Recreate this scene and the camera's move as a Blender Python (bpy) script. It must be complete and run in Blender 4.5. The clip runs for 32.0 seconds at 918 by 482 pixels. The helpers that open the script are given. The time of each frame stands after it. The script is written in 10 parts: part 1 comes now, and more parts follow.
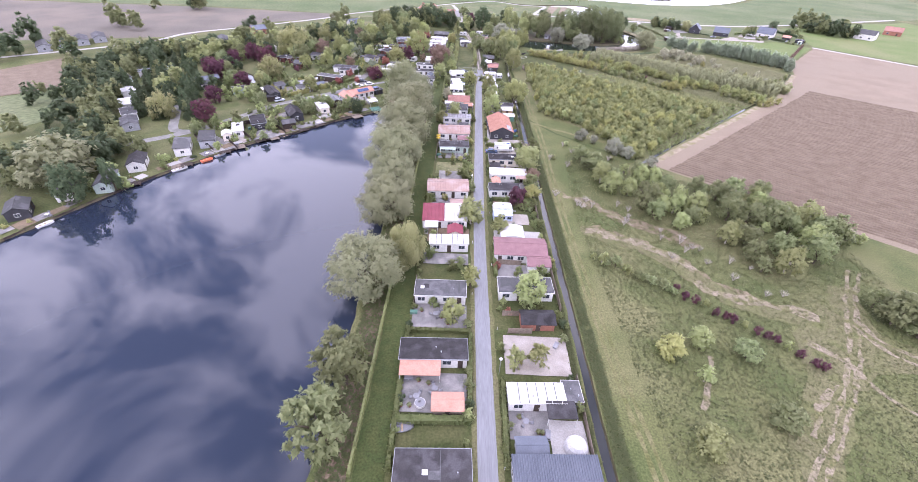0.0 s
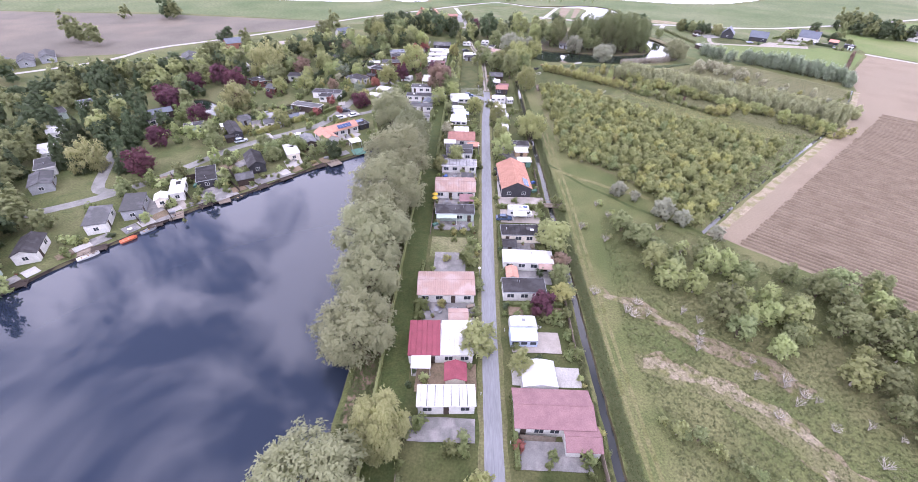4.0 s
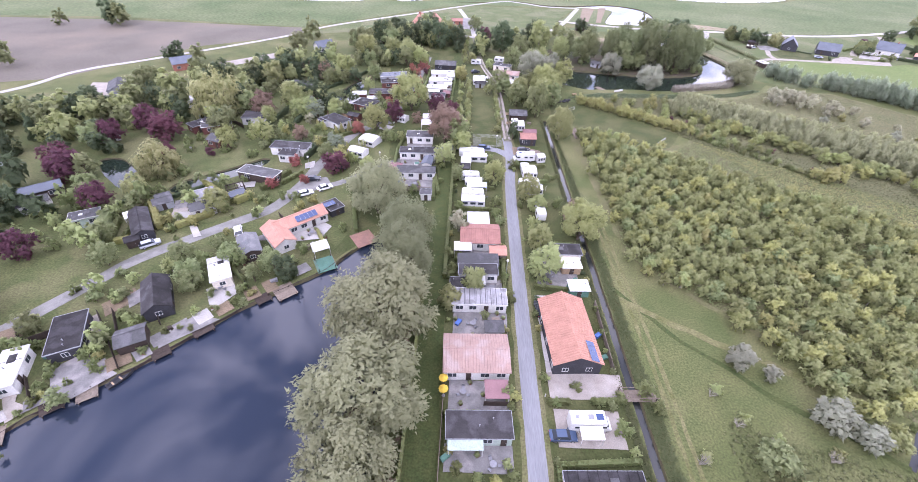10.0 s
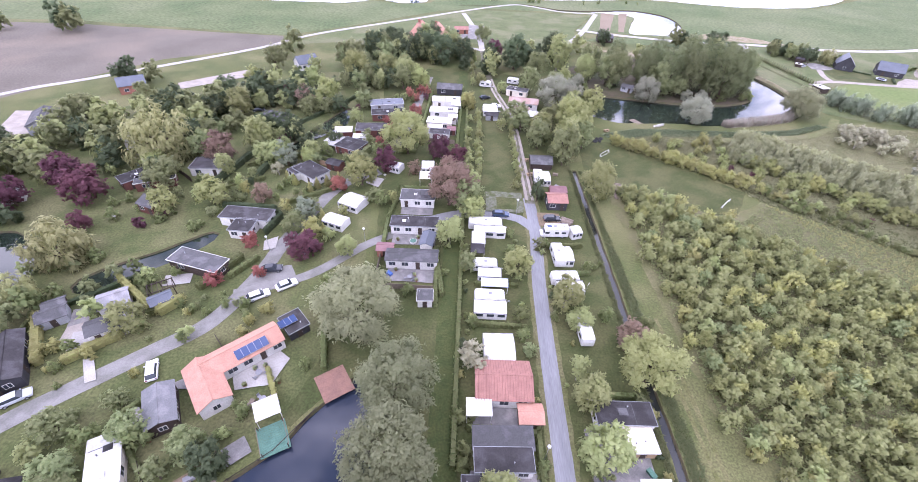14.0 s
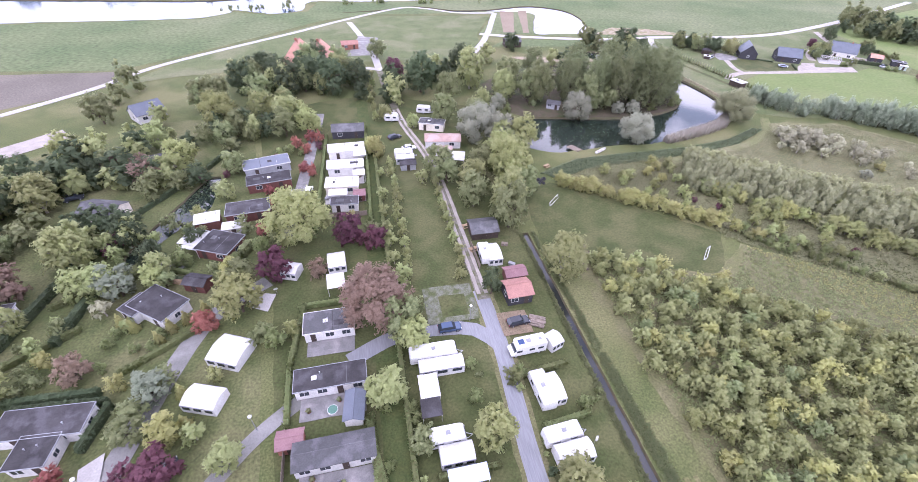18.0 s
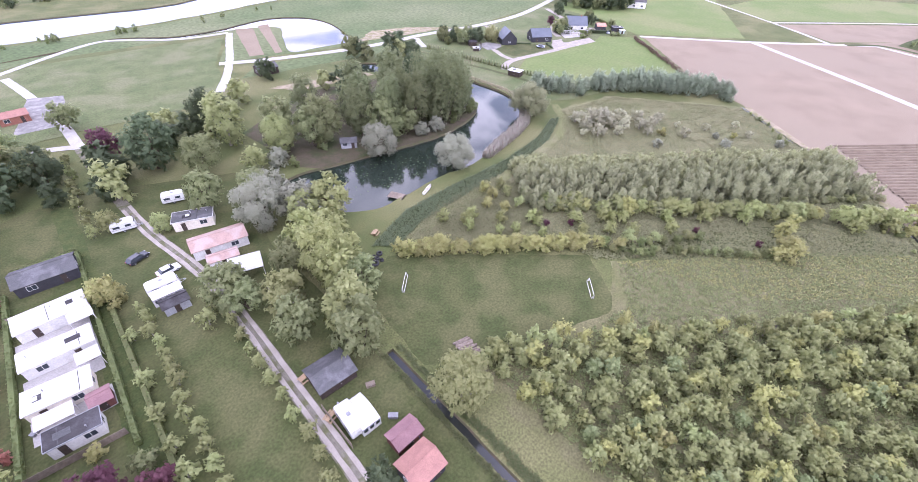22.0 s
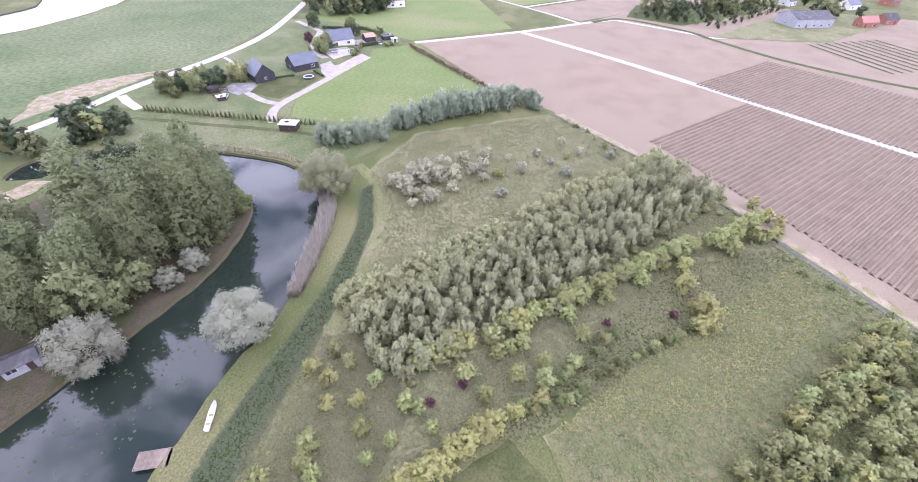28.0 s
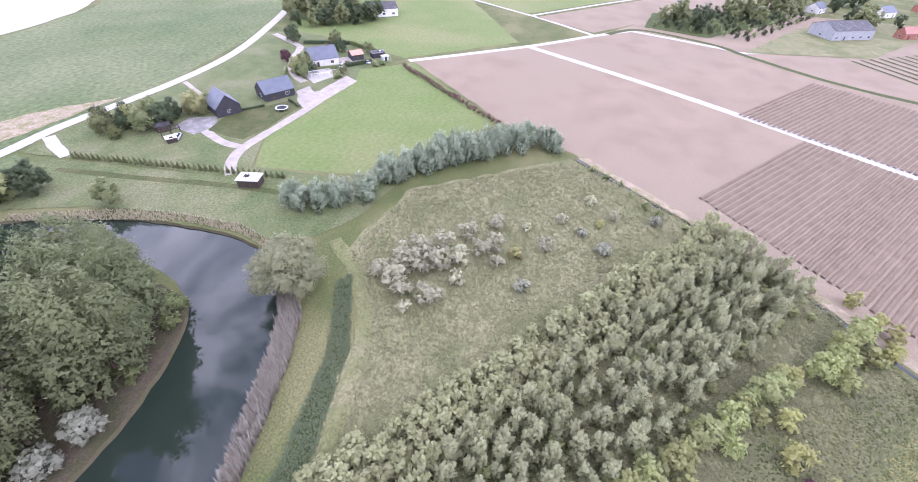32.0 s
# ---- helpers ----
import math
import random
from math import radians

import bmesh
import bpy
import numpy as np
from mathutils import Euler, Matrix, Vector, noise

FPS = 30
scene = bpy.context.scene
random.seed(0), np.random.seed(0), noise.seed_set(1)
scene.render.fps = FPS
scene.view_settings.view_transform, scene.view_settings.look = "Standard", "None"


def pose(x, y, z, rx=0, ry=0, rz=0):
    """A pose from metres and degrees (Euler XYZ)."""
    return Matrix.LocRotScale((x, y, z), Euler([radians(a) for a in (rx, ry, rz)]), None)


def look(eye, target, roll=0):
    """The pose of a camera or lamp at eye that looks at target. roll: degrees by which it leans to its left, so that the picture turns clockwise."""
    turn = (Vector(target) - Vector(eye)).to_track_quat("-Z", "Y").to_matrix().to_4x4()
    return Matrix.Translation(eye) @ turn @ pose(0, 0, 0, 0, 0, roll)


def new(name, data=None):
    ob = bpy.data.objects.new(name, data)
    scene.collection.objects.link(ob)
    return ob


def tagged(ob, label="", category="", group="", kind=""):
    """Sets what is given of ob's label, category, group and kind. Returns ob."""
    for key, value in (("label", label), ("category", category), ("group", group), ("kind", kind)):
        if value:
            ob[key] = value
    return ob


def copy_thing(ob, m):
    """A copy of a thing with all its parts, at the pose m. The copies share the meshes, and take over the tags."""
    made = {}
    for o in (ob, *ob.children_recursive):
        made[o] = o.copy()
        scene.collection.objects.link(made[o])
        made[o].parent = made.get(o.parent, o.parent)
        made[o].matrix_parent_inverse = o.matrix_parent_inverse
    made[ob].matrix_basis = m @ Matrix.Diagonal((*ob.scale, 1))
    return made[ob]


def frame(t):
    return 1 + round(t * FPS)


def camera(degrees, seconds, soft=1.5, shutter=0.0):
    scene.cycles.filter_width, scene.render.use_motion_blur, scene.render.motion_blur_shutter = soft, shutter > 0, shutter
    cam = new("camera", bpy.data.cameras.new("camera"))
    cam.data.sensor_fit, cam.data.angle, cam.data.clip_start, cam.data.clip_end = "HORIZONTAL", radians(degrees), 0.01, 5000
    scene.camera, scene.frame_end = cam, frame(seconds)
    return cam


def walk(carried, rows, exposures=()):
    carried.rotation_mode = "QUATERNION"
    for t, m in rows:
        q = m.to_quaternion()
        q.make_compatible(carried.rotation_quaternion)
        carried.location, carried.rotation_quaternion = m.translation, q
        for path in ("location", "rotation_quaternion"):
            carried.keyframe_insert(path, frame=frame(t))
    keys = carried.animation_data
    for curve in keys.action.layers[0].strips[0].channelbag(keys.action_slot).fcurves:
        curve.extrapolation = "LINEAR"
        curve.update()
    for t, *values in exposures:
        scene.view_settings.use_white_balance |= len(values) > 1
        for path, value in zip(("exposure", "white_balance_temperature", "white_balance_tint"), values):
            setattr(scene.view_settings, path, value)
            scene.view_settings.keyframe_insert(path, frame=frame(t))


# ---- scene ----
cam = camera(94.0, 32.0, 0.85)
PATH = [
    (0, (-5.879, 0.023, 63.489), (-5.872, 1.625, 62.291), 2.7),
    (0.5, (-5.346, 5.016, 63.536), (-5.342, 6.617, 62.338), 2.5),
    (1, (-4.703, 10.599, 63.64), (-4.704, 12.199, 62.44), 2.4),
    (1.5, (-4.44, 15.829, 63.693), (-4.446, 17.428, 62.491), 2.3),
    (2, (-4.507, 21.323, 63.774), (-4.517, 22.92, 62.57), 2.1),
    (2.5, (-4.825, 26.482, 63.84), (-4.84, 28.076, 62.633), 1.9),
    (3, (-5.124, 31.051, 63.903), (-5.141, 32.643, 62.693), 1.8),
    (3.5, (-5.644, 36.99, 63.895), (-5.661, 38.58, 62.682), 1.8),
    (5.5, (-7.738, 57.676, 63.432), (-7.757, 59.263, 62.215), 1.9),
    (6, (-8.181, 62.927, 63.349), (-8.202, 64.512, 62.129), 2.0),
    (6.5, (-8.711, 67.875, 63.354), (-8.731, 69.457, 62.13), 2.0),
    (7, (-9.32, 73.188, 63.471), (-9.338, 74.766, 62.243), 2.0),
    (7.5, (-9.876, 77.952, 63.734), (-9.894, 79.526, 62.5), 2.0),
    (8, (-10.479, 83.214, 63.969), (-10.494, 84.784, 62.73), 2.0),
    (8.5, (-10.875, 88.048, 64.102), (-10.89, 89.615, 62.858), 2.0),
    (9, (-11.394, 93.404, 64.106), (-11.408, 94.968, 62.858), 2.0),
    (9.5, (-11.826, 98.349, 64.063), (-11.837, 99.909, 62.811), 1.9),
    (10, (-12.294, 103.647, 64.09), (-12.303, 105.204, 62.835), 2.0),
    (10.5, (-12.788, 108.531, 64.108), (-12.796, 110.086, 62.85), 2.0),
    (11, (-13.176, 113.682, 64.102), (-13.183, 115.234, 62.841), 2.1),
    (11.5, (-13.691, 118.804, 64.032), (-13.696, 120.355, 62.77), 2.2),
    (12, (-13.995, 123.758, 64.045), (-14.001, 125.306, 62.78), 2.3),
    (12.5, (-14.422, 128.853, 63.991), (-14.426, 130.4, 62.723), 2.3),
    (13, (-14.728, 132.476, 63.954), (-14.732, 134.02, 62.684), 2.5),
    (13.5, (-15.483, 139.079, 63.712), (-15.484, 140.621, 62.439), 2.6),
    (14, (-16.145, 144.068, 63.559), (-16.144, 145.608, 62.283), 2.8),
    (14.5, (-16.686, 149.268, 63.426), (-16.683, 150.806, 62.147), 2.9),
    (16.5, (-18.035, 168.215, 63.044), (-17.979, 169.748, 61.762), 2.8),
    (17, (-17.909, 172.92, 62.882), (-17.818, 174.45, 61.596), 2.8),
    (17.5, (-17.432, 178.402, 62.801), (-17.212, 179.917, 61.514), 2.7),
    (18, (-16.751, 183.152, 62.944), (-16.389, 184.638, 61.656), 2.5),
    (18.5, (-16.292, 187.436, 63.177), (-15.821, 188.89, 61.887), 2.4),
    (19, (-15.556, 191.341, 62.902), (-15.0, 192.765, 61.613), 2.4),
    (19.5, (-14.228, 196.545, 62.729), (-13.557, 197.921, 61.442), 2.3),
    (20, (-12.882, 200.383, 62.531), (-12.136, 201.721, 61.245), 2.3),
    (20.5, (-11.368, 204.633, 62.283), (-10.538, 205.922, 60.999), 2.2),
    (21, (-9.846, 208.965, 61.901), (-8.931, 210.199, 60.62), 2.3),
    (21.5, (-7.98, 213.312, 61.529), (-6.978, 214.479, 60.25), 2.3),
    (22, (-5.68, 216.742, 61.363), (-4.61, 217.848, 60.086), 2.2),
    (22.5, (-3.24, 219.951, 61.482), (-2.1, 220.986, 60.206), 2.0),
    (23, (-0.837, 223.115, 61.632), (0.364, 224.079, 60.356), 2.0),
    (23.5, (1.949, 226.227, 61.778), (3.197, 227.127, 60.501), 1.9),
    (24, (4.265, 228.802, 61.939), (5.54, 229.663, 60.661), 1.8),
    (24.5, (7.484, 232.155, 62.149), (8.827, 232.904, 60.87), 1.8),
    (25, (10.621, 235.051, 62.242), (12.026, 235.672, 60.962), 1.8),
    (25.5, (14.587, 237.693, 62.104), (16.037, 238.197, 60.822), 1.9),
    (27.5, (29.849, 245.901, 61.48), (31.319, 246.339, 60.197), 2.0),
    (28, (33.727, 247.868, 61.196), (35.199, 248.298, 59.912), 2.1),
    (28.5, (37.515, 249.436, 61.048), (38.987, 249.863, 59.764), 2.1),
    (29, (41.216, 251.108, 60.911), (42.689, 251.532, 59.626), 2.2),
    (29.5, (45.313, 252.883, 60.801), (46.785, 253.303, 59.514), 2.2),
    (30, (49.259, 254.518, 60.765), (50.731, 254.933, 59.477), 2.3),
    (30.5, (52.981, 255.557, 60.781), (54.452, 255.973, 59.491), 2.3),
    (31, (57.099, 257.136, 60.762), (58.57, 257.547, 59.471), 2.3),
    (31.5, (61.308, 258.585, 60.67), (62.777, 258.997, 59.377), 2.3),
    (32, (65.708, 260.02, 60.618), (67.177, 260.432, 59.325), 2.3),
]
walk(cam, [(t, look(eye, target, roll)) for t, eye, target, roll in PATH], [(0.0, -0.56, 5710.0, 33.0), (10.0, -0.54, 5630.0, 33.0), (17.0, -0.54, 5570.0, 35.0), (25.0, -0.48, 5520.0, 35.0), (32.0, -0.50, 5490.0, 34.0)])

# ---- world and light ----
SUN_ELEV, SUN_ROT = 48.0, 205.0
world = bpy.data.worlds.new("sky")
scene.world = world
world.use_nodes = True
wn, wl = world.node_tree.nodes, world.node_tree.links
wn.clear()
w_out = wn.new("ShaderNodeOutputWorld")
w_bg = wn.new("ShaderNodeBackground")
w_sky = wn.new("ShaderNodeTexSky")
w_sky.sky_type, w_sky.sun_disc = "NISHITA", False
w_sky.sun_elevation, w_sky.sun_rotation = radians(SUN_ELEV), radians(SUN_ROT)
w_co = wn.new("ShaderNodeTexCoord")
w_sep = wn.new("ShaderNodeSeparateXYZ")
w_up = wn.new("ShaderNodeMath")
w_up.operation, w_up.inputs[1].default_value = "MAXIMUM", 0.06
w_dx, w_dy = wn.new("ShaderNodeMath"), wn.new("ShaderNodeMath")
w_dx.operation = w_dy.operation = "DIVIDE"
w_com = wn.new("ShaderNodeCombineXYZ")
w_noise = wn.new("ShaderNodeTexNoise")
w_noise.inputs["Scale"].default_value, w_noise.inputs["Detail"].default_value = 1.6, 9.0
w_noise.inputs["Roughness"].default_value, w_noise.inputs["Distortion"].default_value = 0.6, 0.7
w_ramp = wn.new("ShaderNodeValToRGB")
w_ramp.color_ramp.elements[0].position, w_ramp.color_ramp.elements[1].position = 0.42, 0.57
w_ramp.color_ramp.elements[0].color = (0.10, 0.10, 0.10, 1)
w_haze = wn.new("ShaderNodeMapRange")
w_haze.inputs[1].default_value, w_haze.inputs[2].default_value = 0.10, 0.62
w_haze.inputs[3].default_value, w_haze.inputs[4].default_value = 0.3, 0.0
w_sum = wn.new("ShaderNodeMath")
w_sum.operation, w_sum.use_clamp = "ADD", True
w_tint = wn.new("ShaderNodeMix")
w_tint.data_type, w_tint.blend_type = "RGBA", "MULTIPLY"
w_tint.inputs[0].default_value = 1.0
SKY_GAIN, CLOUD_GAIN = 0.40, 6.4
w_tint.inputs[7].default_value = (SKY_GAIN, SKY_GAIN, SKY_GAIN, 1)
w_mix = wn.new("ShaderNodeMix")
w_mix.data_type = "RGBA"
w_mix.inputs[7].default_value = (CLOUD_GAIN, CLOUD_GAIN * 0.985, CLOUD_GAIN * 0.98, 1)
wl.new(w_co.outputs["Generated"], w_sep.inputs[0])
wl.new(w_sep.outputs["Z"], w_up.inputs[0])
for axis, node in (("X", w_dx), ("Y", w_dy)):
    wl.new(w_sep.outputs[axis], node.inputs[0])
    wl.new(w_up.outputs[0], node.inputs[1])
    wl.new(node.outputs[0], w_com.inputs[axis])
w_map = wn.new("ShaderNodeMapping")
w_map.inputs["Location"].default_value, w_map.inputs["Rotation"].default_value = (-1.535, -5.385, 4.1625), (0, 0, radians(40))
wl.new(w_com.outputs[0], w_map.inputs[0])
wl.new(w_map.outputs[0], w_noise.inputs["Vector"])
wl.new(w_noise.outputs["Fac"], w_ramp.inputs[0])
wl.new(w_sky.outputs[0], w_tint.inputs[6])
wl.new(w_sep.outputs["Z"], w_haze.inputs[0])
wl.new(w_ramp.outputs[0], w_sum.inputs[0])
wl.new(w_haze.outputs[0], w_sum.inputs[1])
wl.new(w_sum.outputs[0], w_mix.inputs[0])
wl.new(w_tint.outputs[2], w_mix.inputs[6])
wl.new(w_mix.outputs[2], w_bg.inputs[0])
w_bg.inputs[1].default_value = 1.0
wl.new(w_bg.outputs[0], w_out.inputs[0])
sun_data = bpy.data.lights.new("sun", "SUN")
sun_data.energy, sun_data.angle, sun_data.color = 1.05, radians(16), (1.0, 0.96, 0.91)
sun = new("sun", sun_data)
sun.matrix_world = look((0, 0, 300), (-300 * math.sin(radians(SUN_ROT)) / math.tan(radians(SUN_ELEV)), -300 * math.cos(radians(SUN_ROT)) / math.tan(radians(SUN_ELEV)), 0))

# ---- materials ----
MATS = {}


def mat(name, c1, c2=None, rough=0.8, scale=0.6, fine=9.0, bump=0.0, metal=0.0, rnd=0.0, island=0.0, streak=None, c3=None, patch_scale=0.05, grit=0.17, spec=0.2):
    """A surface with two colours mixed by noise at two scales, optional third colour in large patches, random shift per object and per piece."""
    if name in MATS:
        return MATS[name]
    m = bpy.data.materials.new(name)
    m.use_nodes = True
    n, l = m.node_tree.nodes, m.node_tree.links
    p = n["Principled BSDF"]
    p.inputs["Roughness"].default_value, p.inputs["Metallic"].default_value = rough, metal
    if rough > 0.65:
        p.inputs["Specular IOR Level"].default_value = spec
    c2 = c2 or tuple(v * 0.75 for v in c1)
    geo = n.new("ShaderNodeNewGeometry")
    co = geo.outputs["Position"]
    if streak:
        mp = n.new("ShaderNodeMapping")
        mp.inputs["Scale"].default_value = streak
        l.new(co, mp.inputs[0])
        co = mp.outputs[0]

    def noise_at(s, detail=4.0):
        t = n.new("ShaderNodeTexNoise")
        t.inputs["Scale"].default_value, t.inputs["Detail"].default_value = s, detail
        l.new(co, t.inputs["Vector"])
        return t.outputs["Fac"]

    def ramp(fac, a, b):
        r = n.new("ShaderNodeMapRange")
        r.inputs[1].default_value, r.inputs[2].default_value = a, b
        l.new(fac, r.inputs[0])
        return r.outputs[0]

    def blend(fac, a, b, kind="MIX"):
        x = n.new("ShaderNodeMix")
        x.data_type, x.blend_type = "RGBA", kind
        for k, v in ((0, fac), (6, a), (7, b)):
            if isinstance(v, tuple):
                x.inputs[k].default_value = (*v, 1)
            elif isinstance(v, float):
                x.inputs[k].default_value = v
            else:
                l.new(v, x.inputs[k])
        return x.outputs[2]

    col = blend(ramp(noise_at(scale), 0.35, 0.65), c1, c2)
    if c3:
        col = blend(ramp(noise_at(patch_scale, 5.0), 0.48, 0.62), col, c3)
    f = noise_at(fine, 3.0)
    hv = n.new("ShaderNodeHueSaturation")
    l.new(col, hv.inputs["Color"])
    val = ramp(f, 0.25, 0.75)
    mr = n.new("ShaderNodeMapRange")
    mr.inputs[3].default_value, mr.inputs[4].default_value = 1 - grit, 1 + grit
    l.new(val, mr.inputs[0])
    value = mr.outputs[0]
    for amount, source in ((rnd, "obj"), (island, "isl")):
        if amount:
            src = n.new("ShaderNodeObjectInfo").outputs["Random"] if source == "obj" else geo.outputs["Random Per Island"]
            r2 = n.new("ShaderNodeMapRange")
            r2.inputs[3].default_value, r2.inputs[4].default_value = 1 - amount, 1 + amount
            l.new(src, r2.inputs[0])
            mu = n.new("ShaderNodeMath")
            mu.operation = "MULTIPLY"
            l.new(value, mu.inputs[0])
            l.new(r2.outputs[0], mu.inputs[1])
            value = mu.outputs[0]
    l.new(value, hv.inputs["Value"])
    l.new(hv.outputs[0], p.inputs["Base Color"])
    if bump:
        b = n.new("ShaderNodeBump")
        b.inputs["Strength"].default_value, b.inputs["Distance"].default_value = bump, 0.15
        l.new(f, b.inputs["Height"])
        l.new(b.outputs[0], p.inputs["Normal"])
    MATS[name] = m
    return m


LEAF_GAIN = 1.75


def leaf_mat(name, c1, c2, hue=0.009, shade=0.12):
    """Foliage: each leaf clump takes its own mix of two greens, each plant its own shift; light passes through."""
    m = bpy.data.materials.new(name)
    m.use_nodes = True
    n, l = m.node_tree.nodes, m.node_tree.links
    p = n["Principled BSDF"]
    p.inputs["Roughness"].default_value = 0.65
    p.inputs["Specular IOR Level"].default_value = 0.25
    geo, info = n.new("ShaderNodeNewGeometry"), n.new("ShaderNodeObjectInfo")
    x = n.new("ShaderNodeMix")
    x.data_type = "RGBA"
    c1, c2 = (tuple(min(0.6, LEAF_GAIN * (0.9 * v + 0.1 * sum(c) / 3)) for v in c) for c in (c1, c2))
    x.inputs[6].default_value, x.inputs[7].default_value = (*c1, 1), (*c2, 1)
    mild = n.new("ShaderNodeMapRange")
    mild.inputs[3].default_value, mild.inputs[4].default_value = 0.05, 0.95
    l.new(geo.outputs["Random Per Island"], mild.inputs[0])
    l.new(mild.outputs[0], x.inputs[0])
    hv = n.new("ShaderNodeHueSaturation")
    for sock, lo, hi in (("Hue", 0.5 - hue, 0.5 + hue), ("Value", 1 - shade, 1 + shade)):
        r = n.new("ShaderNodeMapRange")
        r.inputs[3].default_value, r.inputs[4].default_value = lo, hi
        l.new(info.outputs["Random"], r.inputs[0])
        l.new(r.outputs[0], hv.inputs[sock])
    l.new(x.outputs[2], hv.inputs["Color"])
    l.new(hv.outputs[0], p.inputs["Base Color"])
    tl = n.new("ShaderNodeBsdfTranslucent")
    l.new(hv.outputs[0], tl.inputs[0])
    ms = n.new("ShaderNodeMixShader")
    ms.inputs[0].default_value = 0.56
    l.new(p.outputs[0], ms.inputs[1])
    l.new(tl.outputs[0], ms.inputs[2])
    l.new(ms.outputs[0], n["Material Output"].inputs[0])
    MATS[name] = m
    return m


def glass_like(name, col, rough=0.08):
    m = bpy.data.materials.new(name)
    m.use_nodes = True
    p = m.node_tree.nodes["Principled BSDF"]
    p.inputs["Base Color"].default_value, p.inputs["Roughness"].default_value = (*col, 1), rough
    p.inputs["IOR"].default_value = 1.5
    MATS[name] = m
    return m


def water_mat(name, col, rough=0.03, ripple=0.05, scale=1.2):
    m = bpy.data.materials.new(name)
    m.use_nodes = True
    n, l = m.node_tree.nodes, m.node_tree.links
    p = n["Principled BSDF"]
    p.inputs["Base Color"].default_value, p.inputs["Roughness"].default_value, p.inputs["IOR"].default_value = (*col, 1), rough, 1.333
    p.inputs["Specular IOR Level"].default_value = 0.9
    geo, t, b = n.new("ShaderNodeNewGeometry"), n.new("ShaderNodeTexNoise"), n.new("ShaderNodeBump")
    t.inputs["Scale"].default_value, t.inputs["Detail"].default_value = scale, 4
    b.inputs["Strength"].default_value, b.inputs["Distance"].default_value = ripple, 0.05
    l.new(geo.outputs["Position"], t.inputs["Vector"])
    l.new(t.outputs["Fac"], b.inputs["Height"])
    l.new(b.outputs[0], p.inputs["Normal"])
    MATS[name] = m
    return m


GRASS = mat("meadow_grass", (0.074, 0.091, 0.03), (0.103, 0.11, 0.041), 0.95, 0.12, 3.0, 0.6, c3=(0.132, 0.13, 0.056), patch_scale=0.05, grit=0.4)
LAWN = mat("lawn", (0.05, 0.063, 0.02), (0.074, 0.08, 0.029), 0.95, 0.22, 2.4, 0.5, c3=(0.085, 0.088, 0.035), patch_scale=0.11, grit=0.3)
ROUGH_GRASS = mat("rough_grass", (0.142, 0.145, 0.068), (0.182, 0.174, 0.09), 0.95, 0.3, 2.2, 0.9, c3=(0.12, 0.13, 0.055), patch_scale=0.08, grit=0.35)
FAR_GRASS = mat("pasture_grass", (0.08, 0.11, 0.043), (0.11, 0.132, 0.057), 0.95, 0.04, 0.6, 0.2, c3=(0.13, 0.145, 0.07), patch_scale=0.012, grit=0.34)
BRIGHT_GRASS = mat("bright_pasture", (0.11, 0.15, 0.045), (0.13, 0.16, 0.055), 0.95, 0.06, 0.8, 0.2, c3=(0.155, 0.17, 0.068), patch_scale=0.02)
VILLAGE_LAWN = mat("village_lawn_grass", (0.066, 0.082, 0.027), (0.096, 0.104, 0.04), 0.95, 0.22, 2.4, 0.5, c3=(0.118, 0.118, 0.052), patch_scale=0.09, grit=0.38)
MOWN = mat("pale_mown_grass", (0.112, 0.124, 0.046), (0.145, 0.148, 0.065), 0.95, 0.3, 2.4, 0.4, c3=(0.165, 0.158, 0.08), patch_scale=0.12, grit=0.36)
HOUSE_GRASS = mat("garden_meadow_grass", (0.082, 0.106, 0.04), (0.112, 0.128, 0.054), 0.95, 0.15, 2.0, 0.4, c3=(0.135, 0.14, 0.07), patch_scale=0.06, grit=0.36)
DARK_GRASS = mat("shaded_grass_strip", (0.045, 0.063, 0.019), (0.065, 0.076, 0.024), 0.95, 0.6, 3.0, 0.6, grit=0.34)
SOIL = mat("ploughed_soil", (0.185, 0.145, 0.10), (0.22, 0.175, 0.122), 0.95, 0.08, 2.5, 0.5, c3=(0.205, 0.165, 0.115), patch_scale=0.02, island=0.05)
DULL_SOIL = mat("dull_brown_soil", (0.114, 0.101, 0.079), (0.138, 0.122, 0.096), 0.95, 0.05, 1.5, 0.5, c3=(0.17, 0.142, 0.108), patch_scale=0.015, grit=0.25)
SOIL_DARK = mat("ridged_soil", (0.142, 0.109, 0.074), (0.175, 0.137, 0.095), 0.95, 0.3, 3.0, 0.8, island=0.10)
SAND = mat("bare_sand", (0.29, 0.24, 0.17), (0.21, 0.18, 0.115), 0.95, 0.5, 3.0, 0.4, c3=(0.17, 0.16, 0.07), patch_scale=0.3, grit=0.34)
TRODDEN = mat("trodden_earth", (0.185, 0.148, 0.098), (0.145, 0.122, 0.07), 0.95, 0.5, 4.0, 0.5, c3=(0.09, 0.094, 0.032), patch_scale=0.42, grit=0.4)
RUT = mat("pale_worn_grass", (0.15, 0.14, 0.066), (0.12, 0.118, 0.048), 0.95, 0.5, 3.0, 0.4, c3=(0.095, 0.1, 0.034), patch_scale=0.3, grit=0.35)
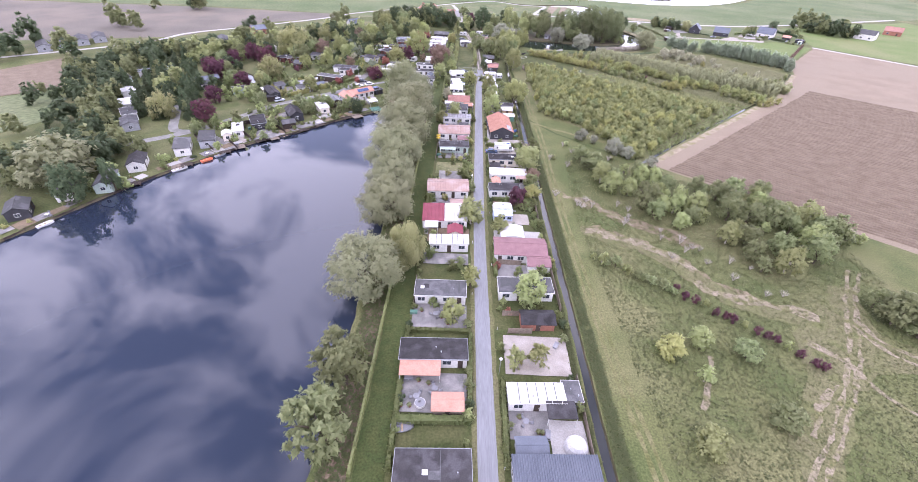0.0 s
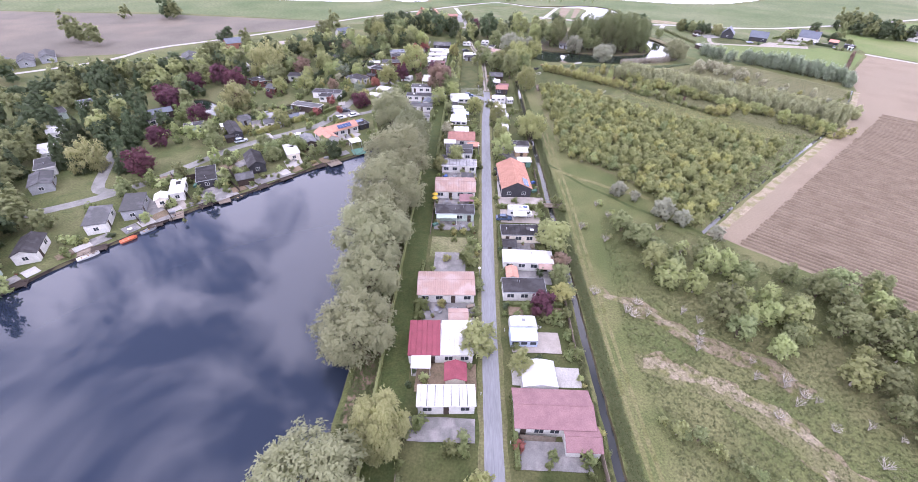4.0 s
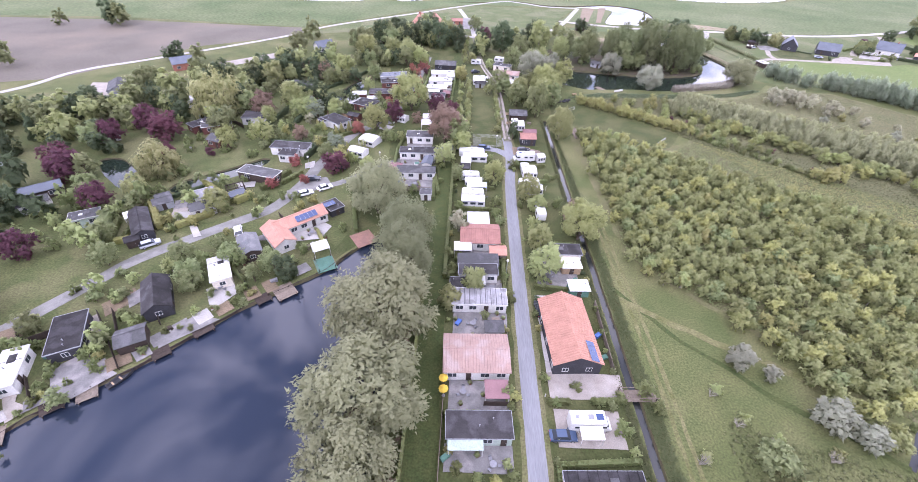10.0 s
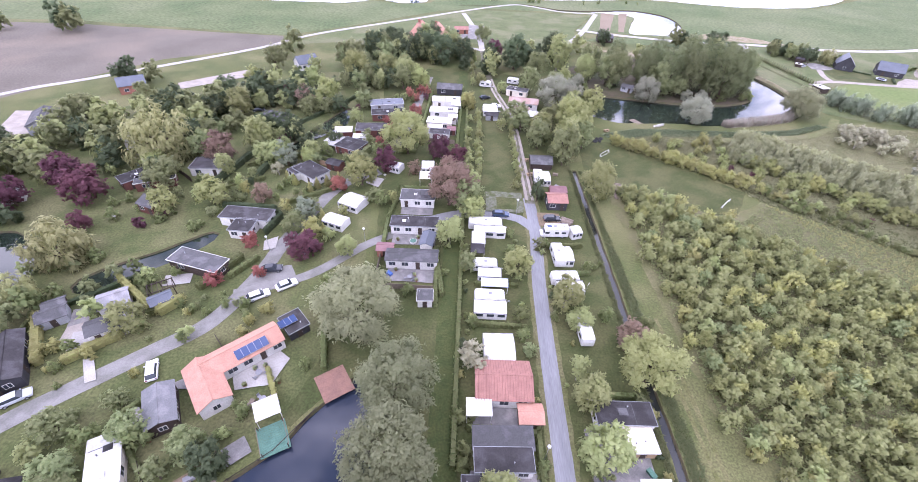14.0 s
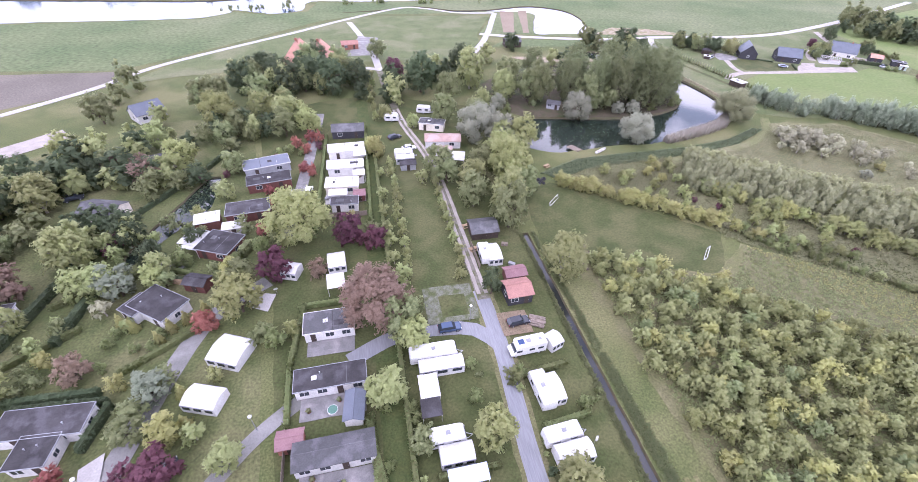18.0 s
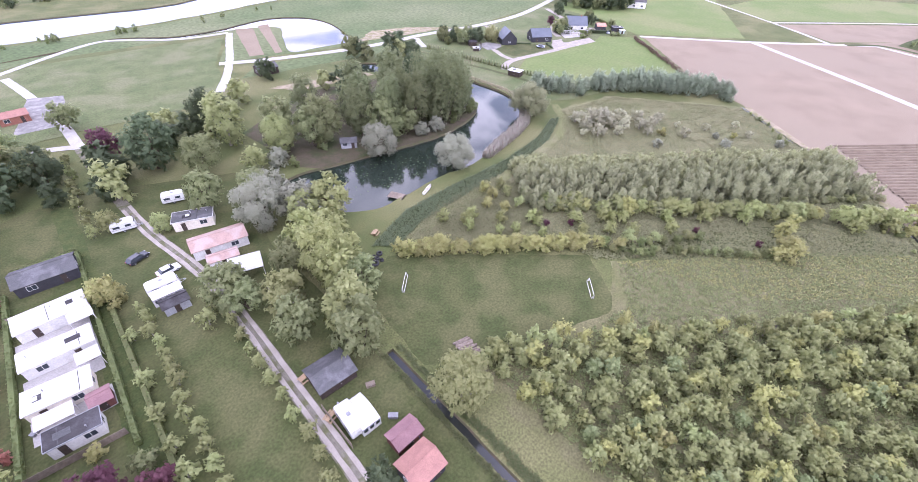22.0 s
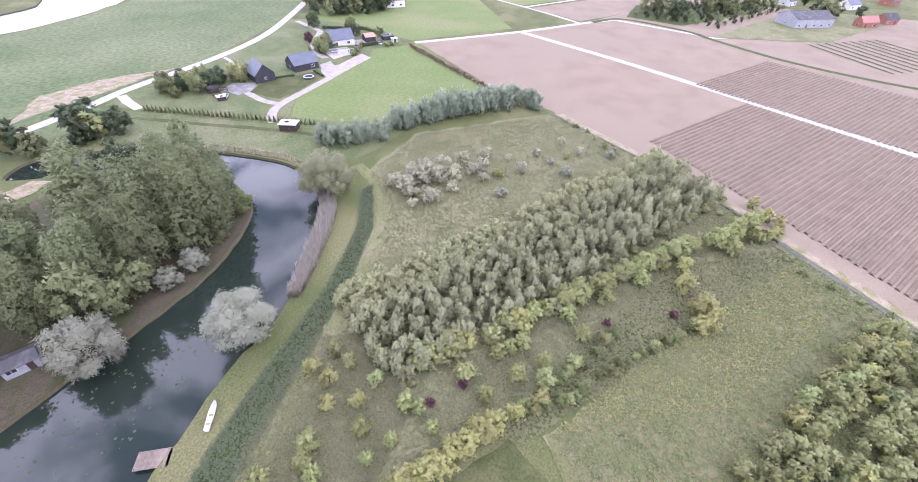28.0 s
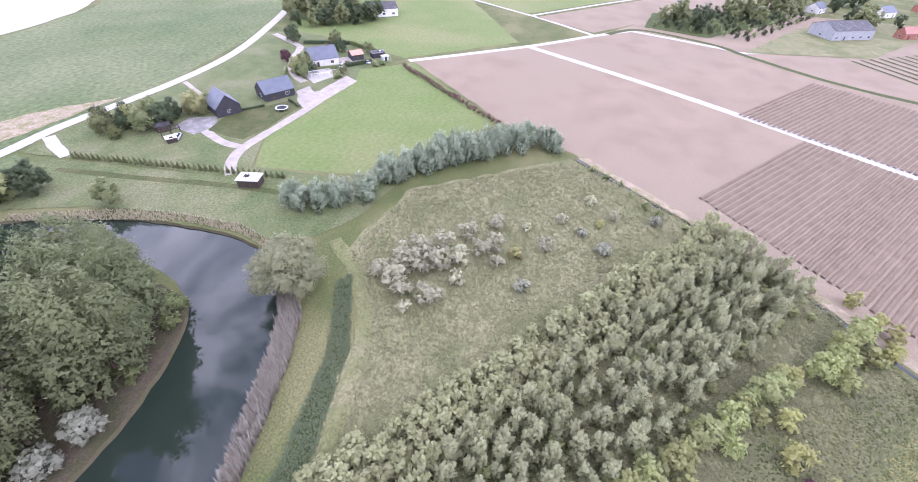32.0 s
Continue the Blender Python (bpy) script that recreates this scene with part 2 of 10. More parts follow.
DIRT = mat("bare_dirt", (0.20, 0.15, 0.10), (0.15, 0.12, 0.075), 0.95, 0.6, 4.0, 0.4, grit=0.34)
TRACK_EARTH = mat("worn_track_earth", (0.235, 0.198, 0.136), (0.175, 0.152, 0.092), 0.95, 0.5, 3.0, 0.4, c3=(0.125, 0.122, 0.05), patch_scale=0.45, grit=0.36)
GRAVEL = mat("pale_gravel", (0.33, 0.3, 0.26), (0.26, 0.23, 0.195), 0.95, 0.4, 7.0, 0.3)
CONCRETE = mat("pale_concrete", (0.38, 0.365, 0.335), (0.315, 0.3, 0.272), 0.85, 0.3, 4.0, 0.1)
ASPHALT = mat("worn_asphalt", (0.215, 0.218, 0.222), (0.185, 0.188, 0.192), 0.85, 0.4, 5.0, 0.15, streak=(1.5, 0.12, 1))
VILLAGE_ASPHALT = mat("pale_village_asphalt", (0.215, 0.21, 0.192), (0.18, 0.176, 0.16), 0.85, 0.4, 5.0, 0.15, c3=(0.15, 0.148, 0.13), patch_scale=0.2)
PAVING = mat("grey_paving", (0.19, 0.184, 0.172), (0.148, 0.143, 0.134), 0.85, 0.7, 5.0, 0.2, c3=(0.25, 0.235, 0.22), patch_scale=0.4, island=0.12)
BRICK_PAVE = mat("red_paving", (0.27, 0.155, 0.115), (0.22, 0.13, 0.10), 0.85, 0.7, 5.0, 0.2, island=0.12)
WATER = water_mat("lake_water", (0.016, 0.022, 0.036))
POND_WATER = water_mat("pond_water", (0.016, 0.024, 0.017))
RIVER_WATER = water_mat("river_water", (0.03, 0.055, 0.09), 0.12, 0.7, 0.5)
DITCH_WATER = water_mat("ditch_water", (0.02, 0.022, 0.02), 0.06)
MUD = mat("bank_mud", (0.10, 0.08, 0.05), (0.075, 0.075, 0.035), 0.95, 0.8, 4.0, 0.4)
BARK = mat("bark", (0.13, 0.10, 0.075), (0.09, 0.07, 0.05), 0.95, 3.0, 20.0, 0.6, rnd=0.2)
PALE_BARK = mat("pale_bark", (0.42, 0.39, 0.34), (0.25, 0.22, 0.18), 0.9, 3.0, 14.0, 0.4, rnd=0.1)
LOG_BARK = mat("felled_log_bark", (0.25, 0.205, 0.165), (0.16, 0.128, 0.1), 0.9, 2.0, 12.0, 0.4, rnd=0.25)
WOOD = mat("weathered_wood", (0.22, 0.18, 0.14), (0.16, 0.13, 0.10), 0.85, 2.0, 14.0, 0.3, rnd=0.15)
DARK_WOOD = mat("dark_stained_wood", (0.06, 0.045, 0.035), (0.045, 0.035, 0.028), 0.75, 2.0, 14.0, 0.3, rnd=0.1)
RED_WOOD = mat("red_stained_wood", (0.128, 0.054, 0.042), (0.1, 0.044, 0.036), 0.75, 2.0, 14.0, 0.3, rnd=0.1)
LIGHT_WOOD = mat("light_wood", (0.36, 0.26, 0.16), (0.29, 0.21, 0.13), 0.8, 2.0, 14.0, 0.3)
WHITE = mat("white_paint", (0.6, 0.59, 0.56), (0.5, 0.49, 0.46), 0.6, 0.8, 5.0, 0.05, rnd=0.05)
CREAM = mat("cream_paint", (0.68, 0.62, 0.52), (0.58, 0.53, 0.44), 0.65, 0.8, 5.0, 0.05)
GREENISH = mat("sage_green_paint", (0.36, 0.43, 0.37), (0.30, 0.36, 0.31), 0.65, 0.8, 5.0, 0.05)
GREY_WALL = mat("grey_cladding", (0.30, 0.31, 0.32), (0.25, 0.255, 0.265), 0.7, 0.8, 5.0, 0.1)
BLACK_WALL = mat("black_cladding", (0.045, 0.045, 0.05), (0.035, 0.035, 0.038), 0.7, 0.8, 5.0, 0.1)
BRICK = mat("red_brick", (0.29, 0.13, 0.09), (0.23, 0.105, 0.075), 0.9, 1.2, 9.0, 0.3)
BITUMEN = mat("black_bitumen", (0.036, 0.034, 0.034), (0.05, 0.0475, 0.047), 0.85, 0.45, 6.0, 0.15, c3=(0.064, 0.061, 0.063), patch_scale=0.5, rnd=0.25, spec=0.04)
GREY_ROOF = mat("grey_roofing", (0.088, 0.088, 0.087), (0.068, 0.068, 0.068), 0.8, 0.5, 6.0, 0.15, c3=(0.12, 0.118, 0.12), patch_scale=0.5, rnd=0.15, spec=0.04)
PALE_ROOF = mat("pale_stained_roofing", (0.32, 0.315, 0.32), (0.25, 0.245, 0.25), 0.8, 0.5, 6.0, 0.15, c3=(0.20, 0.195, 0.195), patch_scale=0.6)
MID_ROOF = mat("pale_grey_roofing", (0.16, 0.163, 0.165), (0.13, 0.132, 0.134), 0.8, 0.5, 6.0, 0.15, c3=(0.2, 0.2, 0.2), patch_scale=0.5, spec=0.04)
WORN_GRASS = mat("worn_grass", (0.115, 0.113, 0.05), (0.145, 0.135, 0.068), 0.95, 0.5, 3.0, 0.5, c3=(0.11, 0.115, 0.045), patch_scale=0.25, grit=0.34)
BLUE_ROOF = mat("blue_grey_roofing", (0.105, 0.117, 0.14), (0.085, 0.097, 0.118), 0.6, 0.5, 6.0, 0.1, rnd=0.08, spec=0.04)
ORANGE_TILE = mat("orange_roof_tile", (0.46, 0.25, 0.182), (0.385, 0.21, 0.152), 0.75, 0.8, 6.0, 0.3, island=0.10, rnd=0.06)
RED_TILE = mat("red_roof_tile", (0.33, 0.175, 0.14), (0.27, 0.142, 0.115), 0.75, 0.8, 6.0, 0.3, island=0.10)
PINK_TILE = mat("faded_pink_tile", (0.36, 0.252, 0.21), (0.305, 0.213, 0.178), 0.8, 0.8, 6.0, 0.3, c3=(0.38, 0.295, 0.26), patch_scale=0.4, island=0.08)
MAROON = mat("maroon_roofing", (0.235, 0.14, 0.142), (0.195, 0.115, 0.118), 0.8, 0.6, 6.0, 0.15, spec=0.04)
RED_FABRIC = mat("red_sheeting", (0.235, 0.062, 0.08), (0.195, 0.052, 0.066), 0.7, 0.6, 5.0, 0.1)
WHITE_ROOF = mat("white_sheeting", (0.49, 0.485, 0.468), (0.4, 0.392, 0.375), 0.55, 0.5, 4.0, 0.08, c3=(0.42, 0.41, 0.385), patch_scale=0.35, rnd=0.07)
CANVAS = mat("pale_canvas", (0.55, 0.545, 0.525), (0.48, 0.47, 0.45), 0.8, 0.7, 5.0, 0.2, rnd=0.08)
BLUE_CANVAS = mat("pale_blue_canvas", (0.45, 0.50, 0.62), (0.39, 0.44, 0.55), 0.8, 0.7, 5.0, 0.2)
GREEN_CANVAS = mat("green_canvas", (0.10, 0.20, 0.15), (0.08, 0.16, 0.12), 0.8, 0.7, 5.0, 0.2)
CARAVAN_WHITE = mat("caravan_white", (0.6, 0.6, 0.575), (0.54, 0.535, 0.51), 0.35, 0.7, 5.0, 0.03)
GREY_PLASTIC = mat("grey_plastic", (0.22, 0.22, 0.23), (0.18, 0.18, 0.19), 0.5, 1.0, 6.0)
RUBBER = mat("tyre_rubber", (0.035, 0.035, 0.036), (0.05, 0.05, 0.05), 0.85, 2.0, 9.0)
METAL = mat("galvanised_metal", (0.50, 0.51, 0.52), (0.42, 0.43, 0.44), 0.4, 2.0, 9.0, metal=0.8)
PANE = glass_like("window_pane", (0.035, 0.042, 0.05))
SOLAR = glass_like("solar_cell", (0.03, 0.055, 0.14), 0.15)
CAR_BLACK = glass_like("car_paint_black", (0.03, 0.033, 0.04), 0.2)
CAR_BLUE = glass_like("car_paint_blue", (0.05, 0.075, 0.13), 0.2)
CAR_WHITE = glass_like("car_paint_white", (0.74, 0.74, 0.73), 0.25)
CAR_SILVER = glass_like("car_paint_silver", (0.42, 0.44, 0.46), 0.25)
BLUE_TARP = mat("blue_tarpaulin", (0.06, 0.13, 0.36), (0.05, 0.10, 0.28), 0.6, 1.0, 6.0, 0.2)
ORANGE_PAINT = mat("orange_red_paint", (0.55, 0.16, 0.07), (0.46, 0.13, 0.06), 0.5, 1.0, 6.0)

L_WILLOW = leaf_mat("willow_leaf", (0.172, 0.178, 0.092), (0.214, 0.218, 0.12), 0.006, 0.08)
L_ALDER = leaf_mat("feathery_leaf", (0.122, 0.134, 0.066), (0.165, 0.172, 0.09), 0.006, 0.08)
L_WEEP = leaf_mat("weeping_leaf", (0.185, 0.19, 0.072), (0.27, 0.264, 0.12), 0.01, 0.12)
L_GREEN = leaf_mat("green_leaf", (0.13, 0.152, 0.062), (0.205, 0.222, 0.098), 0.016, 0.24)
L_DARK = leaf_mat("dark_leaf", (0.05, 0.07, 0.033), (0.09, 0.115, 0.054), 0.012, 0.2)
L_LIME = leaf_mat("lime_leaf", (0.192, 0.21, 0.072), (0.268, 0.28, 0.114), 0.012, 0.16)
L_OLIVE = leaf_mat("olive_leaf", (0.188, 0.207, 0.078), (0.252, 0.266, 0.112), 0.016, 0.2)
L_POPLAR = leaf_mat("poplar_leaf", (0.196, 0.203, 0.106), (0.258, 0.262, 0.146), 0.008, 0.18)
L_SALLOW = leaf_mat("sallow_leaf", (0.2, 0.204, 0.1), (0.262, 0.262, 0.134), 0.008, 0.16)
L_SILVER = leaf_mat("silver_leaf", (0.192, 0.198, 0.138), (0.252, 0.254, 0.184))
L_TALL = leaf_mat("grey_green_leaf", (0.096, 0.114, 0.047), (0.148, 0.163, 0.073), 0.013)
L_BLUE = leaf_mat("blue_green_leaf", (0.144, 0.172, 0.109), (0.23, 0.259, 0.178))
L_PURPLE = leaf_mat("purple_leaf", (0.078, 0.03, 0.042), (0.128, 0.052, 0.068))
L_COPPER = leaf_mat("copper_leaf", (0.15, 0.104, 0.072), (0.22, 0.155, 0.112))
L_RED = leaf_mat("red_leaf", (0.2, 0.07, 0.055), (0.27, 0.11, 0.085))
L_BLOSSOM = leaf_mat("white_blossom", (0.25, 0.25, 0.155), (0.335, 0.325, 0.22))
L_HEDGE = leaf_mat("hedge_leaf", (0.105, 0.13, 0.044), (0.17, 0.184, 0.07), 0.016, 0.22)
L_YHEDGE = leaf_mat("yellow_hedge_leaf", (0.215, 0.216, 0.07), (0.295, 0.285, 0.11))
L_REED = leaf_mat("dry_reed", (0.31, 0.262, 0.198), (0.41, 0.35, 0.275))


# ---- building blocks ----
def part(name, bm, material, parent=None, label=""):
    """Links a bmesh as one mesh object under a thing or a part."""
    me = bpy.data.meshes.new(name)
    bm.to_mesh(me)
    bm.free()
    me.materials.append(material)
    ob = new(name, me)
    if parent is not None:
        ob.parent = parent
    return tagged(ob, label) if label else ob


def share(name, me, parent, m=None, label=""):
    """One more object on a mesh that exists."""
    ob = new(name, me)
    ob.parent = parent
    if m is not None:
        ob.matrix_basis = m
    return tagged(ob, label) if label else ob


def thing(name, x, y, rot, label, category, group="", kind="", z=0.0):
    ob = new(name)
    ob.empty_display_size = 0.3
    ob.matrix_basis = pose(x, y, z, 0, 0, rot)
    return tagged(ob, label, category, group, kind)


def box(bm, x0, x1, y0, y1, z0, z1):
    v = [bm.verts.new(c) for c in ((x0, y0, z0), (x1, y0, z0), (x1, y1, z0), (x0, y1, z0), (x0, y0, z1), (x1, y0, z1), (x1, y1, z1), (x0, y1, z1))]
    for f in ((3, 2, 1, 0), (4, 5, 6, 7), (0, 1, 5, 4), (1, 2, 6, 5), (2, 3, 7, 6), (3, 0, 4, 7)):
        bm.faces.new([v[i] for i in f])
    return bm


def boxes(*rows):
    bm = bmesh.new()
    for r in rows:
        box(bm, *r)
    return bm


def prism(bm, profile, y0, y1):
    """An x-z profile drawn out along y."""
    a = [bm.verts.new((x, y0, z)) for x, z in profile]
    b = [bm.verts.new((x, y1, z)) for x, z in profile]
    n = len(profile)
    for i in range(n):
        bm.faces.new((a[i], a[(i + 1) % n], b[(i + 1) % n], b[i]))
    bm.faces.new(a[::-1])
    bm.faces.new(b)
    return bm


def tube(bm, p, q, r0, r1=None, n=7):
    p, q = Vector(p), Vector(q)
    r1 = r0 if r1 is None else r1
    t = (q - p).to_track_quat("Z", "Y")
    a = [bm.verts.new(p + t @ Vector((r0 * math.cos(2 * math.pi * i / n), r0 * math.sin(2 * math.pi * i / n), 0))) for i in range(n)]
    b = [bm.verts.new(q + t @ Vector((r1 * math.cos(2 * math.pi * i / n), r1 * math.sin(2 * math.pi * i / n), 0))) for i in range(n)]
    for i in range(n):
        bm.faces.new((a[i], a[(i + 1) % n], b[(i + 1) % n], b[i]))
    bm.faces.new(a[::-1])
    bm.faces.new(b)
    return bm


def smooth_loop(points, step, wobble, seed, closed=True):
    """A natural outline: a rounded curve through the given corners, with small wobbles."""
    pts = [Vector((x, y, 0)) for x, y in points]
    n, out = len(pts), []
    for i in range(n if closed else n - 1):
        p0, p1, p2, p3 = (pts[(i + k) % n] if closed else pts[min(max(i + k, 0), n - 1)] for k in (-1, 0, 1, 2))
        count = max(1, int((p2 - p1).length / step))
        for j in range(count):
            t = j / count
            c = 0.5 * ((2 * p1) + (p2 - p0) * t + (2 * p0 - 5 * p1 + 4 * p2 - p3) * t * t + (3 * p1 - p0 - 3 * p2 + p3) * t**3)
            w = noise.noise_vector(Vector((c.x * 0.35, c.y * 0.35, seed * 7.3)))
            out.append((c.x + wobble * w.x, c.y + wobble * w.y))
    if not closed:
        out.append((pts[-1].x, pts[-1].y))
    return out


def sharp_loop(points, step, wobble, seed):
    """An outline with straight sides, roughened a little."""
    out, n = [], len(points)
    for i in range(n):
        (ax, ay), (bx, by) = points[i], points[(i + 1) % n]
        count = max(1, int(math.hypot(bx - ax, by - ay) / step))
        for j in range(count):
            x, y = ax + (bx - ax) * j / count, ay + (by - ay) * j / count
            w = noise.noise_vector(Vector((x * 0.3, y * 0.3, seed * 5.1)))
            out.append((x + wobble * w.x, y + wobble * w.y))
    return out


def fill(loops, z, name, material, kind="structure", label="", category="ground"):
    bm = bmesh.new()
    for loop in loops:
        v = [bm.verts.new((x, y, z)) for x, y in loop]
        for i in range(len(v)):
            bm.edges.new((v[i], v[(i + 1) % len(v)]))
    bmesh.ops.triangle_fill(bm, use_beauty=True, edges=bm.edges[:])
    bmesh.ops.recalc_face_normals(bm, faces=bm.faces[:])
    if bm.faces and sum(f.normal.z for f in bm.faces) < 0:
        bmesh.ops.reverse_faces(bm, faces=bm.faces[:])
    ob = part(name, bm, material)
    return tagged(ob, label, category, "", kind)


LAYER = [0.012]


def patch(name, points, material, label, category="ground", wobble=0.35, step=1.6, rounded=False):
    """A piece of ground of its own surface, a few millimetres over the one below."""
    LAYER[0] += 0.0015
    loop = smooth_loop(points, step, wobble, len(points)) if rounded else sharp_loop(points, step, wobble, len(points))
    return fill([loop], LAYER[0], name, material, "structure", label, category)


def strip(name, points, width, material, label, category="road", wobble=0.12, z=None):
    """A road or path along a curve."""
    LAYER[0] += 0.0015
    z = LAYER[0] if z is None else z
    line = smooth_loop(points, 2.0, 0.0, 1, closed=False)
    bm, rows = bmesh.new(), []
    for i, (x, y) in enumerate(line):
        ax, ay = line[max(i - 1, 0)]
        bx, by = line[min(i + 1, len(line) - 1)]
        d = math.hypot(bx - ax, by - ay) or 1.0
        nx, ny = -(by - ay) / d, (bx - ax) / d
        wv = noise.noise_vector(Vector((x * 0.4, y * 0.4, 3.3)))
        a, b = width / 2 + wobble * wv.x, width / 2 + wobble * wv.y
        rows.append((bm.verts.new((x - nx * a, y - ny * a, z)), bm.verts.new((x + nx * b, y + ny * b, z))))
    for (a, b), (c, d) in zip(rows, rows[1:]):
        bm.faces.new((a, c, d, b))
    bmesh.ops.recalc_face_normals(bm, faces=bm.faces[:])
    if sum(f.normal.z for f in bm.faces) < 0:
        bmesh.ops.reverse_faces(bm, faces=bm.faces[:])
    return tagged(part(name, bm, material), label, category, "", "structure")


def skirt(loop, z0, z1, inward, name, material, label):
    """The bank of a water body, from the ground's edge down under the water."""
    bm, n = bmesh.new(), len(loop)
    cx, cy = sum(p[0] for p in loop) / n, sum(p[1] for p in loop) / n
    top = [bm.verts.new((x, y, z0)) for x, y in loop]
    low = []
    area = sum(loop[i][0] * loop[(i + 1) % n][1] - loop[(i + 1) % n][0] * loop[i][1] for i in range(n))
    for i, (x, y) in enumerate(loop):
        (ax, ay), (bx, by) = loop[i - 1], loop[(i + 1) % n]
        d = math.hypot(bx - ax, by - ay) or 1.0
        s = 1 if area > 0 else -1
        low.append(bm.verts.new((x - s * (by - ay) / d * inward, y + s * (bx - ax) / d * inward, z1)))
    for i in range(n):
        bm.faces.new((top[i], top[(i + 1) % n], low[(i + 1) % n], low[i]))
    return tagged(part(name, bm, material), label, "bank", "", "structure")


# ---- ground, water, fields, roads ----
LAKE = smooth_loop([(-25, -90), (-25.2, -20), (-25.6, 40), (-25.2, 85), (-24.6, 125), (-25.5, 160), (-30, 184), (-37, 178.5), (-41.5, 171.5), (-54, 160.5), (-67, 145.5), (-78, 136), (-87, 123), (-95, 112), (-103, 97), (-112, 78), (-125, 50), (-140, 0), (-150, -90)], 2.5, 0.5, 1)
POND = smooth_loop([(23.5, 316), (25.5, 303), (31, 296.5), (39, 292), (47, 292.3), (60, 293.5), (74, 293), (86, 297), (97, 300), (105, 303.5), (113, 310), (118.5, 318), (120.5, 328), (119, 346), (115, 362), (108, 376), (97, 388), (88, 384), (99, 368), (106, 352), (107, 335), (102, 322), (92, 315.5), (77, 312.7), (60, 314.6), (51, 316), (42, 317.2), (33, 319)], 2.0, 0.4, 2)
DITCH = sharp_loop([(16.6, -60), (18.7, -60), (18.8, 60), (18.5, 140), (17.9, 200), (17.6, 256), (16.2, 256), (16.3, 200), (16.9, 140), (17.2, 60)], 3.0, 0.25, 3)
RIVER = smooth_loop([(-420, 455), (-200, 462), (-98, 468), (-86, 486), (-64, 474), (-48, 482), (-43, 507), (-12, 505), (40, 509), (86, 519), (125, 530), (169, 520), (204, 518), (254, 532), (310, 575), (360, 640), (430, 760), (340, 800), (262, 640), (236, 575), (199, 558), (135, 576), (100, 570), (60, 551), (0, 553), (-49, 552), (-82, 530), (-105, 512), (-250, 520), (-420, 520)], 8, 1.5, 4)
LAGOON = smooth_loop([(-24, 475), (0, 481), (22, 489.5), (42, 479), (50, 477), (67, 478), (92, 486), (105, 484.5), (117, 474), (120, 457), (116.5, 437), (110, 420.5), (92, 420), (79.5, 421.5), (87, 446), (93, 466.5), (70, 473.5), (50, 473), (40, 474.5), (22, 486.5), (0, 478)], 3, 0.3, 5)
VILLAGE_POND = smooth_loop([(-120.5, 215.5), (-115.5, 216.5), (-108, 211.5), (-102.5, 205), (-102, 199.8), (-106.5, 201), (-112.3, 205.5), (-117.5, 210)], 1.5, 0.4, 6)
LILY_POND = smooth_loop([(-56.6, 293), (-55.8, 281), (-57, 276), (-60.5, 271.6), (-63, 267), (-65.8, 262), (-67.4, 258.8), (-69.6, 262.5), (-68, 267.5), (-66.6, 273), (-64.4, 279), (-61.5, 287.5), (-59.2, 293)], 1.5, 0.4, 7)
CANAL = smooth_loop([(-88, 199), (-78, 208), (-71, 217), (-73, 220), (-81, 213), (-92, 203)], 1.5, 0.4, 8)
RIM = [(-4500, -4500), (4500, -4500), (4500, 4500), (-4500, 4500)]
fill([RIM, LAKE, POND, DITCH, RIVER, LAGOON, VILLAGE_POND, LILY_POND, CANAL], 0.0, "ground", GRASS, "structure", "flat green meadow ground with dry patches")
for loop, nm, m, deep, lab in ((LAKE, "lake_water", WATER, 0.55, "still lake water that mirrors clouds"), (POND, "pond_water", POND_WATER, 0.6, "dark still pond water"), (DITCH, "ditch_water", DITCH_WATER, 0.45, "narrow dark ditch water"), (RIVER, "river_water", RIVER_WATER, 0.5, "pale distant river water"), (LAGOON, "lagoon_water", WATER, 0.4, "bright shallow lagoon water"), (VILLAGE_POND, "small_pond_water", POND_WATER, 0.4, "small garden pond water"), (LILY_POND, "lily_pond_water", POND_WATER, 0.4, "pond water with floating lily leaves"), (CANAL, "canal_water", POND_WATER, 0.4, "grey still canal water")):
    skirt(loop, 0.0, -deep - 0.6, 0.45, nm.replace("water", "bank"), MUD, "muddy bank of the " + nm.split("_water")[0].replace("_", " "))
    fill([list(loop)], -deep, nm, m, "structure", lab, "water")

LAYER[0] += 0.0015
fill([sharp_loop([(-420, 372), (-230, 392), (-112, 383), (-90, 402), (-36, 456), (-10, 470), (36, 470), (70, 468), (48, 425), (130, 408), (180, 406), (240, 416), (300, 436), (520, 520), (600, 700), (372, 640), (318, 572), (258, 528), (204, 514), (169, 516), (125, 526), (86, 515), (40, 505), (-12, 501), (-39, 503), (-44, 479), (-64, 470), (-86, 481), (-98, 464), (-200, 458), (-420, 450)], 8, 1.0, 40), LAGOON], LAYER[0], "pasture_north", FAR_GRASS, "structure", "wide pale green river pasture")
patch("pasture_west_strip", [(48, 400), (60, 412), (130, 403), (128, 394), (90, 396)], FAR_GRASS, "grassy slope of the dike", wobble=0.8, step=4)
patch("green_field", [(146, 340), (153, 308), (175, 298), (196, 285), (240, 333), (224, 349), (212, 345), (180, 350), (161, 348)], BRIGHT_GRASS, "bright green pasture field", wobble=0.5, step=3)
